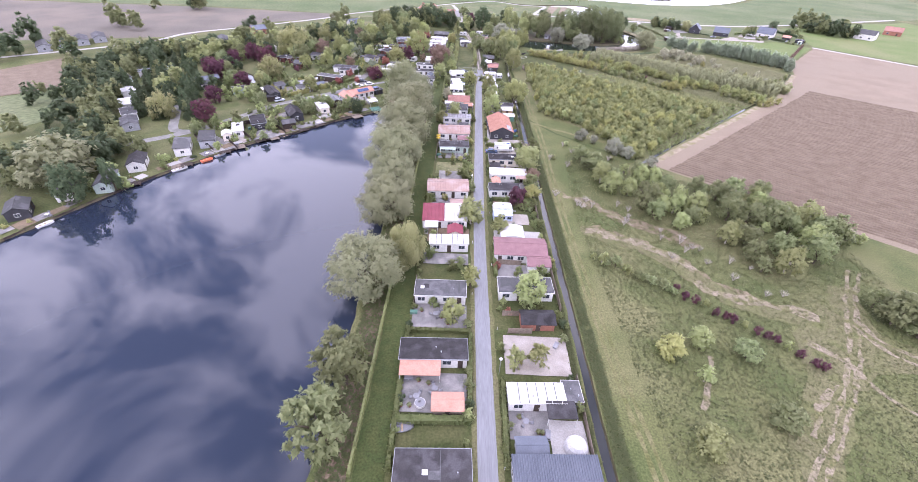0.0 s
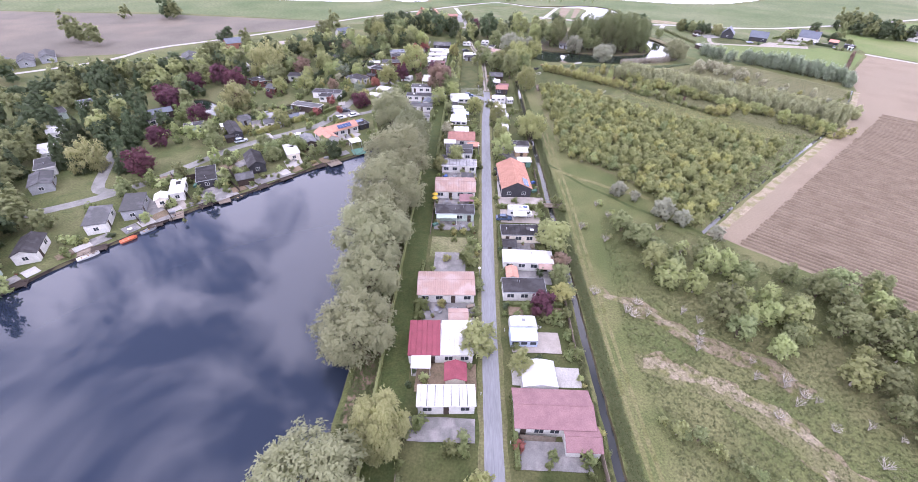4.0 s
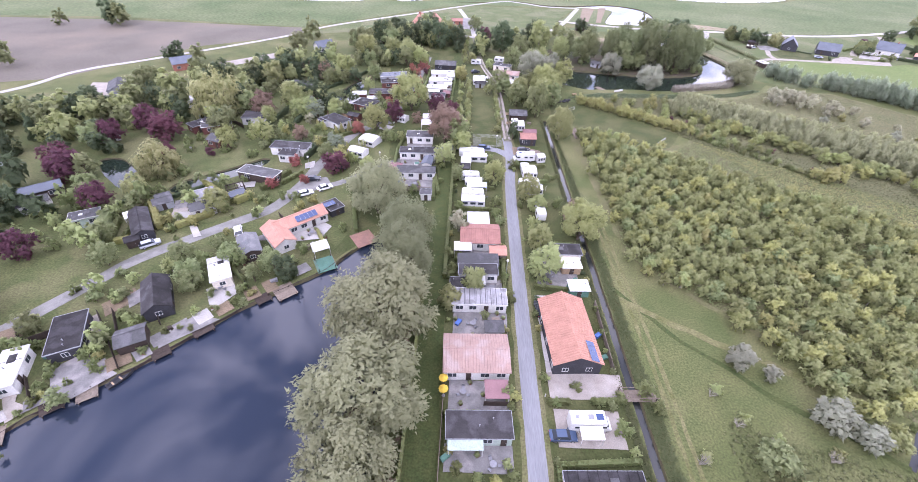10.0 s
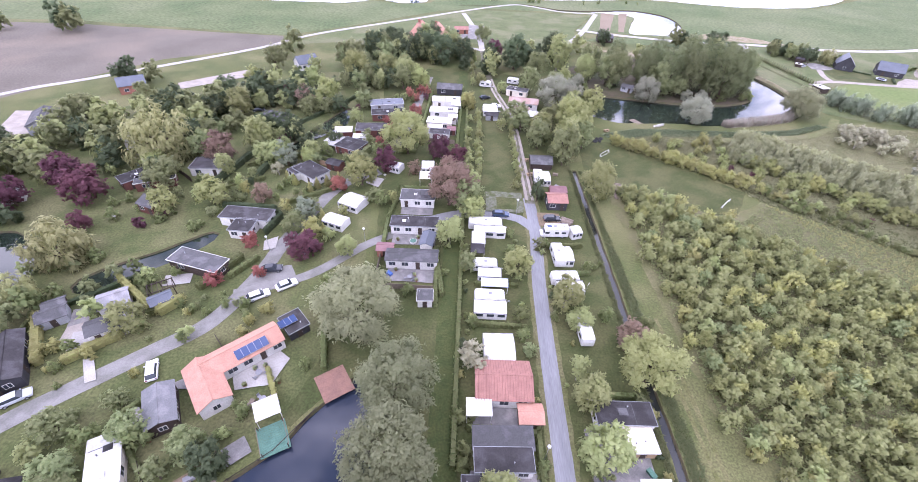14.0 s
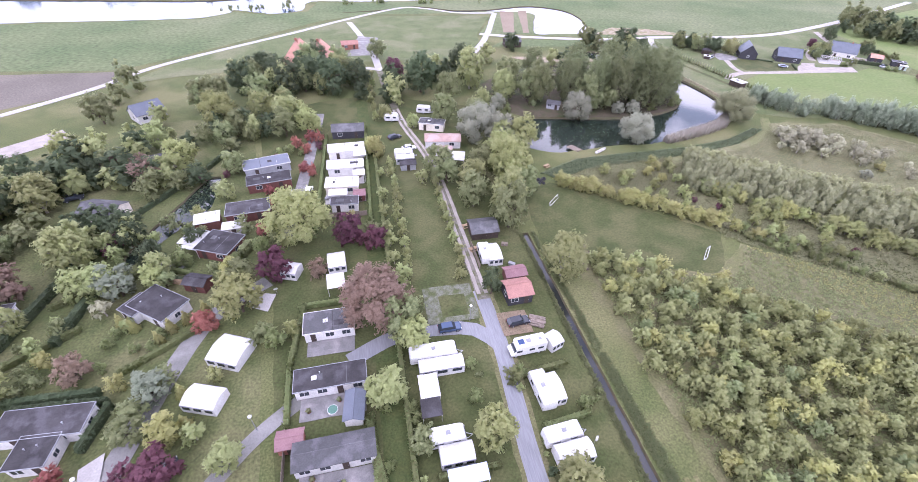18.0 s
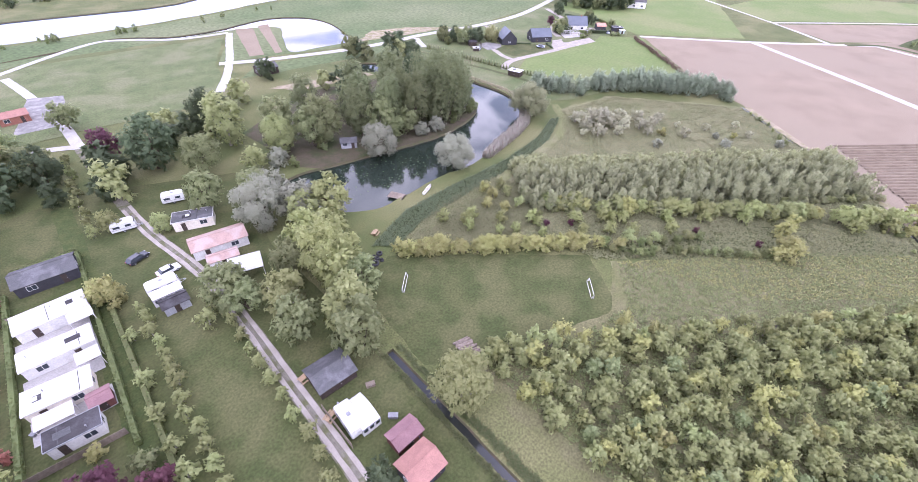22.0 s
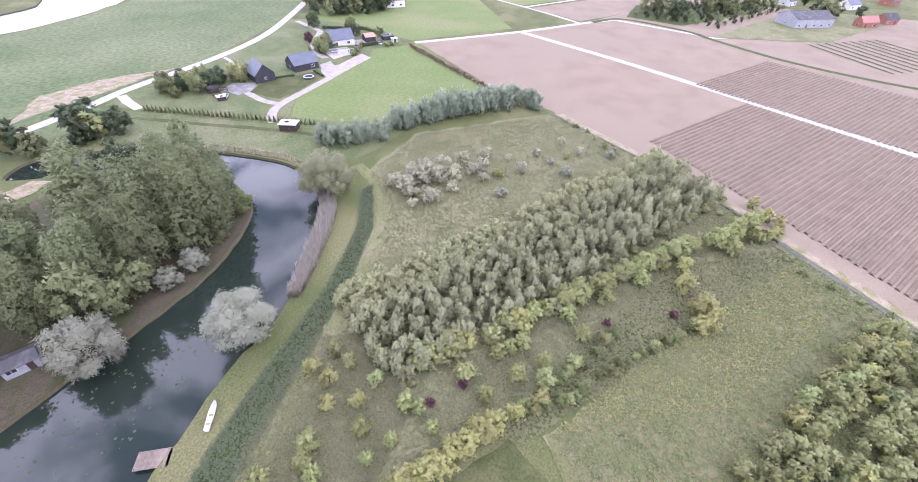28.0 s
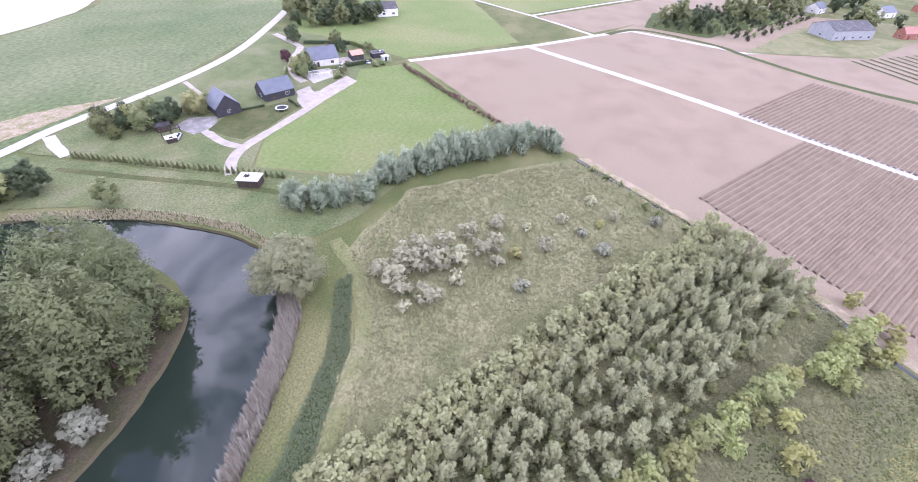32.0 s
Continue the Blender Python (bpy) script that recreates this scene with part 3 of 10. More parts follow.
patch("green_field_far", [(245, 338), (288, 296), (420, 372), (420, 470), (310, 432), (262, 408)], BRIGHT_GRASS, "bright green field beside the houses", wobble=0.8, step=5)
patch("brown_field_west", [(-420, 200), (-184, 281), (-150, 336), (-108, 365), (-113, 381), (-224, 385), (-420, 372)], DULL_SOIL, "bare brown ploughed field", wobble=1.0, step=8)
patch("field_base", [(57.5, 133), (127, 196.5), (146, 213.5), (183, 259), (197, 284), (242, 333), (285, 291), (327, 254), (420, 200), (420, -140), (280, -100), (150, 56), (111, 88)], SOIL, "bare brown ploughed field", wobble=0.6, step=4)
strip("field_path", [(284, 291.5), (247, 229), (203.5, 165), (160, 100), (120, 40)], 4.0, CONCRETE, "pale gravel path across the field", "path")
strip("field_path_north", [(242, 335), (284, 290), (314, 263), (331, 246), (333, 240), (318, 198), (314, 192), (329, 170), (369, 141)], 3.4, CONCRETE, "pale gravel path along the field", "path")
strip("field_path_far", [(316, 261), (339, 291), (367, 334), (420, 420)], 2.8, CONCRETE, "pale farm track between fields", "path")
strip("field_path_far", [(345, 300), (432, 232), (504, 153), (600, 50)], 2.6, CONCRETE, "pale farm track between fields", "path")
patch("brown_field_far", [(322, 262), (343, 296), (432, 228), (500, 150), (452, 130), (398, 196), (352, 240), (338, 250)], SOIL, "bare brown ploughed field", wobble=0.6, step=5)
patch("green_field_east", [(348, 303), (372, 340), (470, 330), (560, 180), (506, 156), (434, 236)], BRIGHT_GRASS, "bright green pasture field", wobble=0.6, step=6)
strip("ditch_verge", [(322, 255), (338, 238), (324, 203), (310, 190), (283, 160), (265, 122), (250, 60)], 3.6, DARK_GRASS, "dark grassy ditch verge along the field", "ground", 0.4)
strip("field_margin", [(57, 132), (127, 195.5), (146, 212.5), (182, 257)], 2.4, SAND, "pale bare strip along the field", "path", 0.5)
strip("field_ditch", [(55.4, 133.4), (83, 159.4), (125.4, 197.2), (144.4, 214.2), (180.4, 258.4)], 0.9, DITCH_WATER, "narrow wet ditch along the field", "water", 0.25)
E0 = Vector((0.79, -0.613, 0))
EDGE_DIR = Vector((0.745, 0.667, 0))


def ridged_field(name, start, rows, spacing, length, amp, material, label, skew=0.0, shift=0.0):
    """Long soil ridges side by side, each a low bank of its own, running away from the field's edge."""
    d, s = E0, EDGE_DIR
    rng = random.Random(5)
    base = thing(name, 0, 0, 0, label, "field", kind="structure")
    for i in range(rows):
        bm = bmesh.new()
        o = Vector(start) + s * (i * spacing) + d * (shift * i)
        j = rng.uniform(-0.35, 0.35)
        a = amp * rng.uniform(0.8, 1.2)
        prev = None
        for k in range(23):
            p = o + d * (j + (length + skew * i - j) * k / 22) + s * rng.uniform(-0.08, 0.08)
            up = a * rng.uniform(0.85, 1.15)
            row = [bm.verts.new((p + s * (w * spacing) + Vector((0, 0, z)))) for w, z in ((0.34, 0.045), (0.14, up), (-0.14, up), (-0.34, 0.045))]
            if prev:
                for q in range(3):
                    bm.faces.new((prev[q], row[q], row[q + 1], prev[q + 1]))
            prev = row
        bm.normal_update()
        if sum(f.normal.z for f in bm.faces) < 0:
            bmesh.ops.reverse_faces(bm, faces=bm.faces[:])
        part("soil_ridge", bm, material, base)
    return base


ridged_field("soil_ridges", (63.4, 129.6, 0), 90, 1.62, 94.2, 0.36, SOIL_DARK, "rows of raised brown soil ridges", -0.4)
ridged_field("soil_ridges", (142.0, 68.8, 0), 104, 1.62, 60, 0.32, SOIL_DARK, "rows of raised brown soil ridges", 0.0, -0.42)
patch("plots_lawn", [(-14.7, -20), (16.2, -20), (16.3, 120), (15.9, 256), (14, 296), (20, 330), (-14, 345), (-34, 340), (-52, 330), (-40, 262), (-33, 200), (-20, 196), (-15.2, 170)], LAWN, "green lawn between the chalets", wobble=0.3)
LAYER[0] += 0.0015
fill([sharp_loop([(-41, 174), (-54, 162), (-67, 147), (-78, 138), (-95, 114), (-112, 80), (-130, 80), (-175, 190), (-170, 250), (-130, 290), (-80, 330), (-54, 332), (-42, 262), (-35, 200)], 1.6, 0.3, 14), VILLAGE_POND, LILY_POND, CANAL], LAYER[0], "village_lawn", VILLAGE_LAWN, "structure", "green lawn of the village")
patch("shore_lawn", [(-42, 175.5), (-35.5, 200), (-33, 206), (-19.4, 206), (-19.4, 171), (-24.6, 172), (-29.6, 186.5), (-36, 181), (-40, 175)], LAWN, "green lawn between lake and plots", wobble=0.3)
patch("bank_path", [(-24.3, -20), (-20.3, -20), (-20.0, 60), (-19.9, 150), (-20.5, 168), (-24.2, 165), (-24.0, 90)], DIRT, "bare brown earth under the bank willows", wobble=0.5)
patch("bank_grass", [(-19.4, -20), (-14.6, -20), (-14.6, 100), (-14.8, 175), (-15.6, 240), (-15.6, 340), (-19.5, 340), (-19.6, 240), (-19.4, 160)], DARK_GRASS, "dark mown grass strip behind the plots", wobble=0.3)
patch("meadow_track", [(19.4, -20), (29, -20), (27, 60), (25.5, 105), (27, 150), (24, 235), (20, 262), (18.4, 262), (18.6, 200), (19.4, 100)], GRASS, "mown grass track beside the ditch", wobble=0.6)
strip("wheel_track", [(27.4, -20), (25.8, 29), (24.2, 55), (23.2, 104), (24, 150), (23, 200)], 0.75, RUT, "worn wheel rut in the grass", "path", 0.3)
strip("wheel_track", [(25.8, -20), (24.3, 29), (22.7, 55), (21.7, 104), (22.5, 150), (21.5, 200)], 0.75, RUT, "worn wheel rut in the grass", "path", 0.3)
strip("meadow_ditch", [(19.6, 170), (24.7, 162.6), (30, 155.3), (36.3, 149.8), (40.7, 144.7), (48.4, 139.2), (55.4, 133.4)], 1.1, DARK_GRASS, "shallow grassy ditch across the meadow", "ground", 0.4)
strip("wheel_track", [(21, 166), (30, 159.5), (40, 153.5), (49.3, 148), (57, 142)], 1.6, RUT, "pale worn strip along a grassy ditch", "path", 0.6)
patch("bare_patch", [(25, 92), (31, 94), (40, 89), (49, 81), (52, 74), (62, 68), (72, 64), (70, 61), (58, 65), (48, 71), (42, 81), (33, 88)], TRODDEN, "bare trodden earth across the meadow", wobble=2.4, step=0.9)
patch("bare_patch", [(23.5, 111), (30, 109), (38, 102), (46, 97), (56, 88), (54, 85), (44, 92), (36, 98), (28, 104)], TRODDEN, "bare trodden earth under the thicket", wobble=2.2, step=0.9)
patch("worn_meadow", [(44, 26), (52, 30), (64, 44), (72, 50), (82, 50), (84, 56), (80, 60), (84, 74), (79, 74), (70, 65), (56, 70), (49, 78), (40, 89), (26, 94), (26, 90), (40, 83), (46, 76), (52, 66), (63, 62), (58, 48), (48, 38)], WORN_GRASS, "worn meadow ground beside the tracks", wobble=1.4, step=1.0)
for pts, w in (
    ([(45.8, 29), (52, 34.6), (60.6, 43.4), (67.6, 51.4), (74, 60.4), (80, 70), (88, 80)], 0.8), ([(48.6, 29), (54.2, 34.8), (62.8, 43.6), (69.8, 51.6), (76.4, 60.6), (82.2, 70), (90, 79.4)], 0.7), ([(77.7, 63.9), (78.5, 58.5), (82.1, 54.4), (92, 50)], 0.9), ([(76, 62), (76.8, 57.6), (80.6, 52.6), (91, 47.6)], 0.7), ([(68.3, 52.3), (68.9, 47.3), (71.6, 42.9), (78, 38)], 0.8), ([(62.9, 57.5), (68.3, 52.3)], 1.3), ([(27.3, 91.7), (36, 89), (40.9, 86.4), (46.6, 82.1), (50.1, 77)], 2.8), ([(48.8, 73.8), (50.5, 70.1), (57.7, 67.8), (63.2, 66.4), (70.1, 63.5)], 2.2),
):
    strip("dirt_track", pts, w * 1.15, TRACK_EARTH, "pale rutted dirt track in the meadow", "path", 0.45 + 0.4 * w)
for pts, w in (
    ([(36, 41.2), (40.1, 47.1), (42.5, 52.3)], 0.8), ([(24.1, 109.3), (31.8, 105), (40.6, 95.4)], 1.0), ([(52, 37), (58, 44), (63, 47)], 0.8),
):
    strip("dirt_track", pts, w * 1.15, TRACK_EARTH, "pale rutted dirt track in the meadow", "path", 0.45 + 0.4 * w)
patch("soccer_field", [(19.4, 250), (21, 272), (31, 276), (64, 248), (55, 234.5), (46, 238), (36, 241), (26, 246)], LAWN, "mown green play field", wobble=0.4)
patch("wild_meadow", [(66, 243), (95, 220), (122, 196), (100, 176), (62, 141), (54, 150), (90, 190), (70, 222), (58, 236)], ROUGH_GRASS, "rough flowering wild meadow", wobble=1.2)
patch("shrub_meadow", [(71, 284.5), (52, 283.5), (37, 278), (36, 274.5), (52, 263), (66, 250), (110, 224), (124, 200), (146, 213), (180, 260), (150, 297), (124, 301), (108, 289)], ROUGH_GRASS, "rough dry meadow with shrubs", wobble=1.2)
patch("plantation_ground", [(26, 180), (24, 244), (40, 240), (54, 236), (66, 243), (95, 221), (122, 197), (100, 176), (62, 141), (52, 150), (38, 165)], WORN_GRASS, "rough green ground of the plantation", wobble=1.2)
patch("pond_path", [(78, 290.5), (84, 291.5), (97, 294.5), (106, 296), (118, 302), (124, 310), (127, 304), (120, 296), (105, 290.5), (88, 286.5), (75, 287), (60, 284), (44, 284), (44, 288), (60, 289.5)], GRASS, "mown grass path along the pond", "path", 0.5)
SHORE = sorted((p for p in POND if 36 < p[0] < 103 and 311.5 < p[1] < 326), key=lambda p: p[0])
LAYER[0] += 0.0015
# brown earth and grass, with the trees' shade put into the dark colours
fill([SHORE + [(105, 335), (104, 352), (97, 367), (60, 372), (30, 352), (34, 322)]], LAYER[0], "island_ground", mat("shaded_bank_earth", (0.085, 0.068, 0.046), (0.06, 0.058, 0.028), 0.95, 0.35, 4.0, 0.5, c3=(0.045, 0.06, 0.02), patch_scale=0.09, grit=0.34), "structure", "bare brown earth and grass under the pond trees, coloured as shaded")

strip("road_verge", [(0.3, -60), (0.2, 0), (-0.2, 51), (-0.4, 100), (0.0, 130), (0.4, 166), (1.0, 205), (2.2, 226), (1.8, 240)], 4.5, WORN_GRASS, "worn grassy verge of the lane", "ground", 0.4)
strip("road", [(0.3, -60), (0.2, 0), (-0.2, 51), (-0.4, 100), (0.0, 130), (0.4, 166), (1.0, 205), (2.2, 226), (1.8, 240)], 2.9, ASPHALT, "narrow grey asphalt lane", "road", 0.07)
strip("side_road", [(2.2, 226.5), (-1.5, 230.6), (-7.3, 231.8), (-15.5, 231.7), (-24, 228)], 3.0, ASPHALT, "grey asphalt side lane", "road", 0.07)
strip("gravel_lane", [(2.0, 237.5), (1.65, 260), (1.15, 280), (-0.55, 297.2), (-4.2, 315.2), (-6.2, 330.5), (-8, 352), (-9, 372)], 2.5, mat("trodden_gravel", (0.17, 0.155, 0.125), (0.135, 0.125, 0.09), 0.95, 0.6, 5.0, 0.3, c3=(0.10, 0.105, 0.05), patch_scale=0.5, grit=0.3), "grey-brown gravel lane with a grassy middle", "road", 0.25)
strip("lane_track", [(1.4, 239), (0.9, 260), (0.4, 280), (-1.3, 297), (-5, 315), (-7, 330)], 0.75, GRAVEL, "pale gravel wheel track of the lane", "path", 0.12)
strip("lane_track", [(2.9, 239), (2.4, 260), (1.9, 280), (0.2, 297.5), (-3.5, 315.5), (-5.5, 331)], 0.75, GRAVEL, "pale gravel wheel track of the lane", "path", 0.12)
strip("village_road", [(-150, 112), (-128, 124), (-112, 134), (-100, 145), (-88, 164), (-83, 172.5), (-69, 186), (-61, 194), (-57, 207), (-55, 220), (-49, 241), (-39.5, 250)], 3.4, VILLAGE_ASPHALT, "curved grey village lane", "road", 0.08)
strip("village_path", [(-60, 201), (-47.1, 207.2), (-37, 217.8), (-26, 226)], 2.4, VILLAGE_ASPHALT, "grey asphalt village footpath", "path", 0.08)
patch("parking_bay", [(-60, 199), (-49, 206), (-51.5, 210), (-56, 209), (-57, 206)], VILLAGE_ASPHALT, "grey asphalt parking bay", "road", 0.1)
strip("village_side_road", [(-100, 143), (-108, 143), (-114, 154), (-122, 172)], 3.2, VILLAGE_ASPHALT, "grey village side lane", "road", 0.08)
strip("caravan_lane", [(-37.5, 262), (-36, 275), (-34.3, 295), (-33, 314), (-32, 330)], 3.0, PAVING, "grey paved lane between caravans", "road", 0.08)
patch("farm_meadow", [(-88, 398), (-36, 450), (-10, 464), (36, 464), (64, 462), (46, 422), (44, 408), (36, 392), (26, 382), (-8, 384), (-50, 380), (-90, 372), (-105, 366)], HOUSE_GRASS, "green meadow beside the farm", wobble=0.8, step=4)
strip("dike_road", [(48, 423), (66, 416.5), (102, 408.5), (128, 407), (146, 408), (187, 405), (222, 408), (262, 420), (312, 439), (420, 485)], 4.2, CONCRETE, "pale asphalt dike road", "road", 0.15)
strip("dike_path", [(-300, 170), (-201, 254), (-182, 291), (-161, 312), (-117, 358), (-96, 389), (-47, 434), (-22, 458), (12, 485), (28, 482.5), (46, 471), (69, 469)], 3.0, CONCRETE, "pale concrete dike path", "path", 0.15)
strip("farm_road", [(-8, 372), (-18, 376), (-28, 373), (-50, 372)], 3.0, CONCRETE, "pale concrete farm lane", "path", 0.15)
strip("farm_road", [(-9, 373), (-10, 390), (-14, 420), (-20, 452)], 3.0, CONCRETE, "pale concrete farm lane", "path", 0.15)
strip("sand_road", [(37, 391), (45.6, 407.5), (54.7, 429), (63, 452), (69, 468)], 3.2, CONCRETE, "pale sand road by the dike", "path", 0.4)
patch("dirt_strip", [(62, 425), (68, 424), (82, 470), (74, 474)], SOIL, "bare brown earth strip", wobble=0.4)
patch("dirt_strip", [(73, 423), (76, 423), (92, 474), (86, 474)], SOIL, "bare brown earth strip", wobble=0.4)
patch("dirt_strip", [(52, 384), (90, 378), (92, 372), (60, 374)], SAND, "bare sandy earth strip", wobble=0.8)
patch("sandy_shore", [(110, 416), (130, 414), (170, 410), (150, 425), (130, 430)], SAND, "bare sandy shore of a lagoon", wobble=1.2)
patch("house_meadow", [(131, 403), (146, 405), (187, 402), (222, 405), (256, 415), (262, 400), (258, 378), (247, 346), (238, 341), (224, 349), (212, 345), (180, 350), (161, 348), (146, 341), (139, 346), (133, 388)], HOUSE_GRASS, "green grass round the country houses", wobble=0.5)
patch("bank_meadow", [(104, 392), (111, 380), (118, 364), (122, 347), (123.5, 328), (121.5, 317), (126, 309), (135, 304), (150, 301), (146, 341), (139, 345), (131, 392), (126, 396)], HOUSE_GRASS, "green grass slope beside the pond", wobble=0.5)
strip("bank_meadow_path", [(127.6, 386), (132, 360), (136, 340), (138, 322), (140, 312)], 2.0, LAWN, "mown strip across the grass slope", "path", 0.4)
strip("house_drive", [(140, 405), (136, 397), (133.5, 390)], 3.2, CONCRETE, "pale road branch towards a hedge", "road", 0.3)
strip("house_drive", [(140.5, 343), (146, 347.5), (154, 349.6), (168, 348.6), (183, 347.6)], 3.2, GRAVEL, "pale gravel house drive", "road", 0.3)
strip("house_drive", [(154, 349), (154, 356), (157, 364), (160.5, 372)], 2.6, GRAVEL, "pale gravel house drive", "road", 0.3)
strip("house_drive", [(254, 410), (246, 396), (240, 387), (225, 381), (210.5, 371), (204, 362)], 3.0, GRAVEL, "pale gravel house drive", "road", 0.3)
strip("house_drive", [(188, 402), (181, 389), (176, 380)], 1.6, GRAVEL, "narrow pale path to a house", "road", 0.2)
patch("brick_yard", [(155, 368), (163, 366), (168, 371), (164, 378), (157, 377)], PAVING, "worn brown paved yard", wobble=0.4)
patch("house_lawn", [(158.9, 366.6), (157.4, 353), (166, 351), (182.6, 350.8), (186.6, 357.3), (180, 361.5), (171.8, 368.6)], LAWN, "mown lawn before a timber house", wobble=0.3)
patch("house_yard", [(181, 346), (199, 345.6), (202, 349), (197, 353.6), (201, 358), (195.5, 359.6), (188, 354.4), (184, 350)], GRAVEL, "pale gravel house yard", wobble=0.4)
patch("house_terrace", [(204, 358), (213, 354.6), (220, 361), (211, 367)], CONCRETE, "pale paved terrace beside a white house", wobble=0.3)
patch("house_yard", [(182, 347), (200, 352), (216, 351), (212, 344), (190, 346)], GRAVEL, "pale gravel house yard", wobble=0.4)
patch("house_yard", [(212, 362), (232, 352), (240, 358), (222, 374)], GRAVEL, "pale gravel house yard", wobble=0.4)
patch("farm_yard", [(-22, 392), (-8, 392), (-6, 420), (-16, 424)], PAVING, "grey paved farm yard", wobble=0.4)
patch("sports_court", [(-124.5, 303.1), (-103.2, 322.1), (-108.5, 328.5), (-129, 309)], GRAVEL, "pale sand riding court", wobble=0.2)
patch("sports_court", [(-166.5, 277.7), (-155.2, 279), (-145.5, 263.5), (-158.8, 259.7)], GRAVEL, "pale sand riding court", wobble=0.2)
patch("crop_field", [(315, 190), (380, 150), (420, 110), (420, 60), (330, 130)], ROUGH_GRASS, "field of pale crop rows", wobble=0.8)

HOUSE_RNG = random.Random(3)
PLOTS = [(-112, 309, 42, 18, 11), (-153, 266, 0, 12, 12)]  # open courts and ground taken by buildings: x, y, turn, half width, half depth


def taken(x, y, gap=0.4):
    """Whether a building stands on this spot."""
    for bx, by, rot, hw, hd in PLOTS:
        c, s = math.cos(radians(rot)), math.sin(radians(rot))
        dx, dy = x - bx, y - by
        if abs(dx * c + dy * s) < hw + gap and abs(dy * c - dx * s) < hd + gap:
            return True
    return False


# ---- plants ----
def leaf_mesh(name, blobs, count, size, seed, material, droop=0.0, flat=0.75, shell=0.45, per=7, reach=0.3, aspect=1.0):
    """A crown: leafy shoots that radiate from lumpy masses, each shoot a run of small leaves, with gaps between; a clipped hedge has reach 0."""
    rng = np.random.default_rng(seed)
    b = np.array(blobs, float)
    area = (b[:, 3] * b[:, 4] + b[:, 3] * b[:, 5] + b[:, 4] * b[:, 5])
    shoots = max(8, count // per)
    pick = rng.choice(len(b), shoots, p=area / area.sum())
    d = rng.normal(size=(shoots, 3))
    mid = b[:, :3].mean(0)
    away = b[pick, :3] - mid
    d = d / np.linalg.norm(d, axis=1, keepdims=True) + 0.55 * away / (np.linalg.norm(away, axis=1, keepdims=True) + 0.15) + np.array([0, 0, 0.18 - 0.5 * droop * (droop > 0.3)])
    d /= np.linalg.norm(d, axis=1, keepdims=True)
    length = 1 + reach * (rng.random(shoots) - 0.35) + 0.10 * rng.normal(size=shoots)
    k = np.repeat(np.arange(shoots), per)
    count = len(k)
    u = 1 - shell * rng.random(count) ** 1.3
    radii = b[pick[k], 3:6]
    c = b[pick[k], :3] + d[k] * radii * (length[k] * u)[:, None] + rng.normal(size=(count, 3)) * radii * 0.10
    c[:, 2] -= droop * 0.10 * u * u * rng.random(count)
    n = d[k] * 0.6 + rng.normal(size=(count, 3)) * 0.45 + np.array([0, 0, flat])
    n /= np.linalg.norm(n, axis=1, keepdims=True)
    a = d[k] * 0.9 + rng.normal(size=(count, 3)) * 0.6
    if droop:  # hanging twigs, or upright shoots where it is negative
        a = a * (1 - abs(droop)) + np.array([0, 0, -1.0]) * droop
    a -= n * (a * n).sum(1, keepdims=True)
    a /= np.linalg.norm(a, axis=1, keepdims=True) + 1e-9
    e = np.cross(n, a)
    s = size * (0.6 + 0.8 * rng.random(count))[:, None]
    long = 1.15 + 1.2 * abs(droop)
    v = np.stack([c + a * s * long, c - a * s * 0.7 * long + e * s * 0.66, c - a * s * 0.7 * long - e * s * 0.66], 1).reshape(-1, 3)
    soft = d[k] * 0.6 + n * 0.42 + 0.6 * (c - mid)
    soft *= np.where((soft * n).sum(1, keepdims=True) < 0, -1, 1)
    v = (v.reshape(-1, 3, 3) - c[:, None]) * np.array([1, 1, 1 / aspect]) + c[:, None]  # the crown is drawn out in height, its leaves are not
    return triangles(name, v.reshape(-1, 3), material, np.repeat(soft * np.array([1, 1, aspect]), 3, 0))


def triangles(name, v, material, soft=None):
    """One mesh of loose triangles from an array of corners; soft gives each corner the rounded mass's own normal."""
    count = len(v) // 3
    me = bpy.data.meshes.new(name)
    me.vertices.add(3 * count)
    me.vertices.foreach_set("co", v.astype(np.float32).ravel())
    me.loops.add(3 * count)
    me.loops.foreach_set("vertex_index", np.arange(3 * count))
    me.polygons.add(count)
    me.polygons.foreach_set("loop_start", np.arange(0, 3 * count, 3))
    me.polygons.foreach_set("loop_total", np.full(count, 3))
    me.polygons.foreach_set("use_smooth", np.ones(count, bool))
    me.update()
    if soft is not None:
        soft = soft / (np.linalg.norm(soft, axis=1, keepdims=True) + 1e-9)
        me.attributes.new("custom_normal", "FLOAT_VECTOR", "POINT").data.foreach_set("vector", soft.astype(np.float32).ravel())
    me.materials.append(material)
    return me


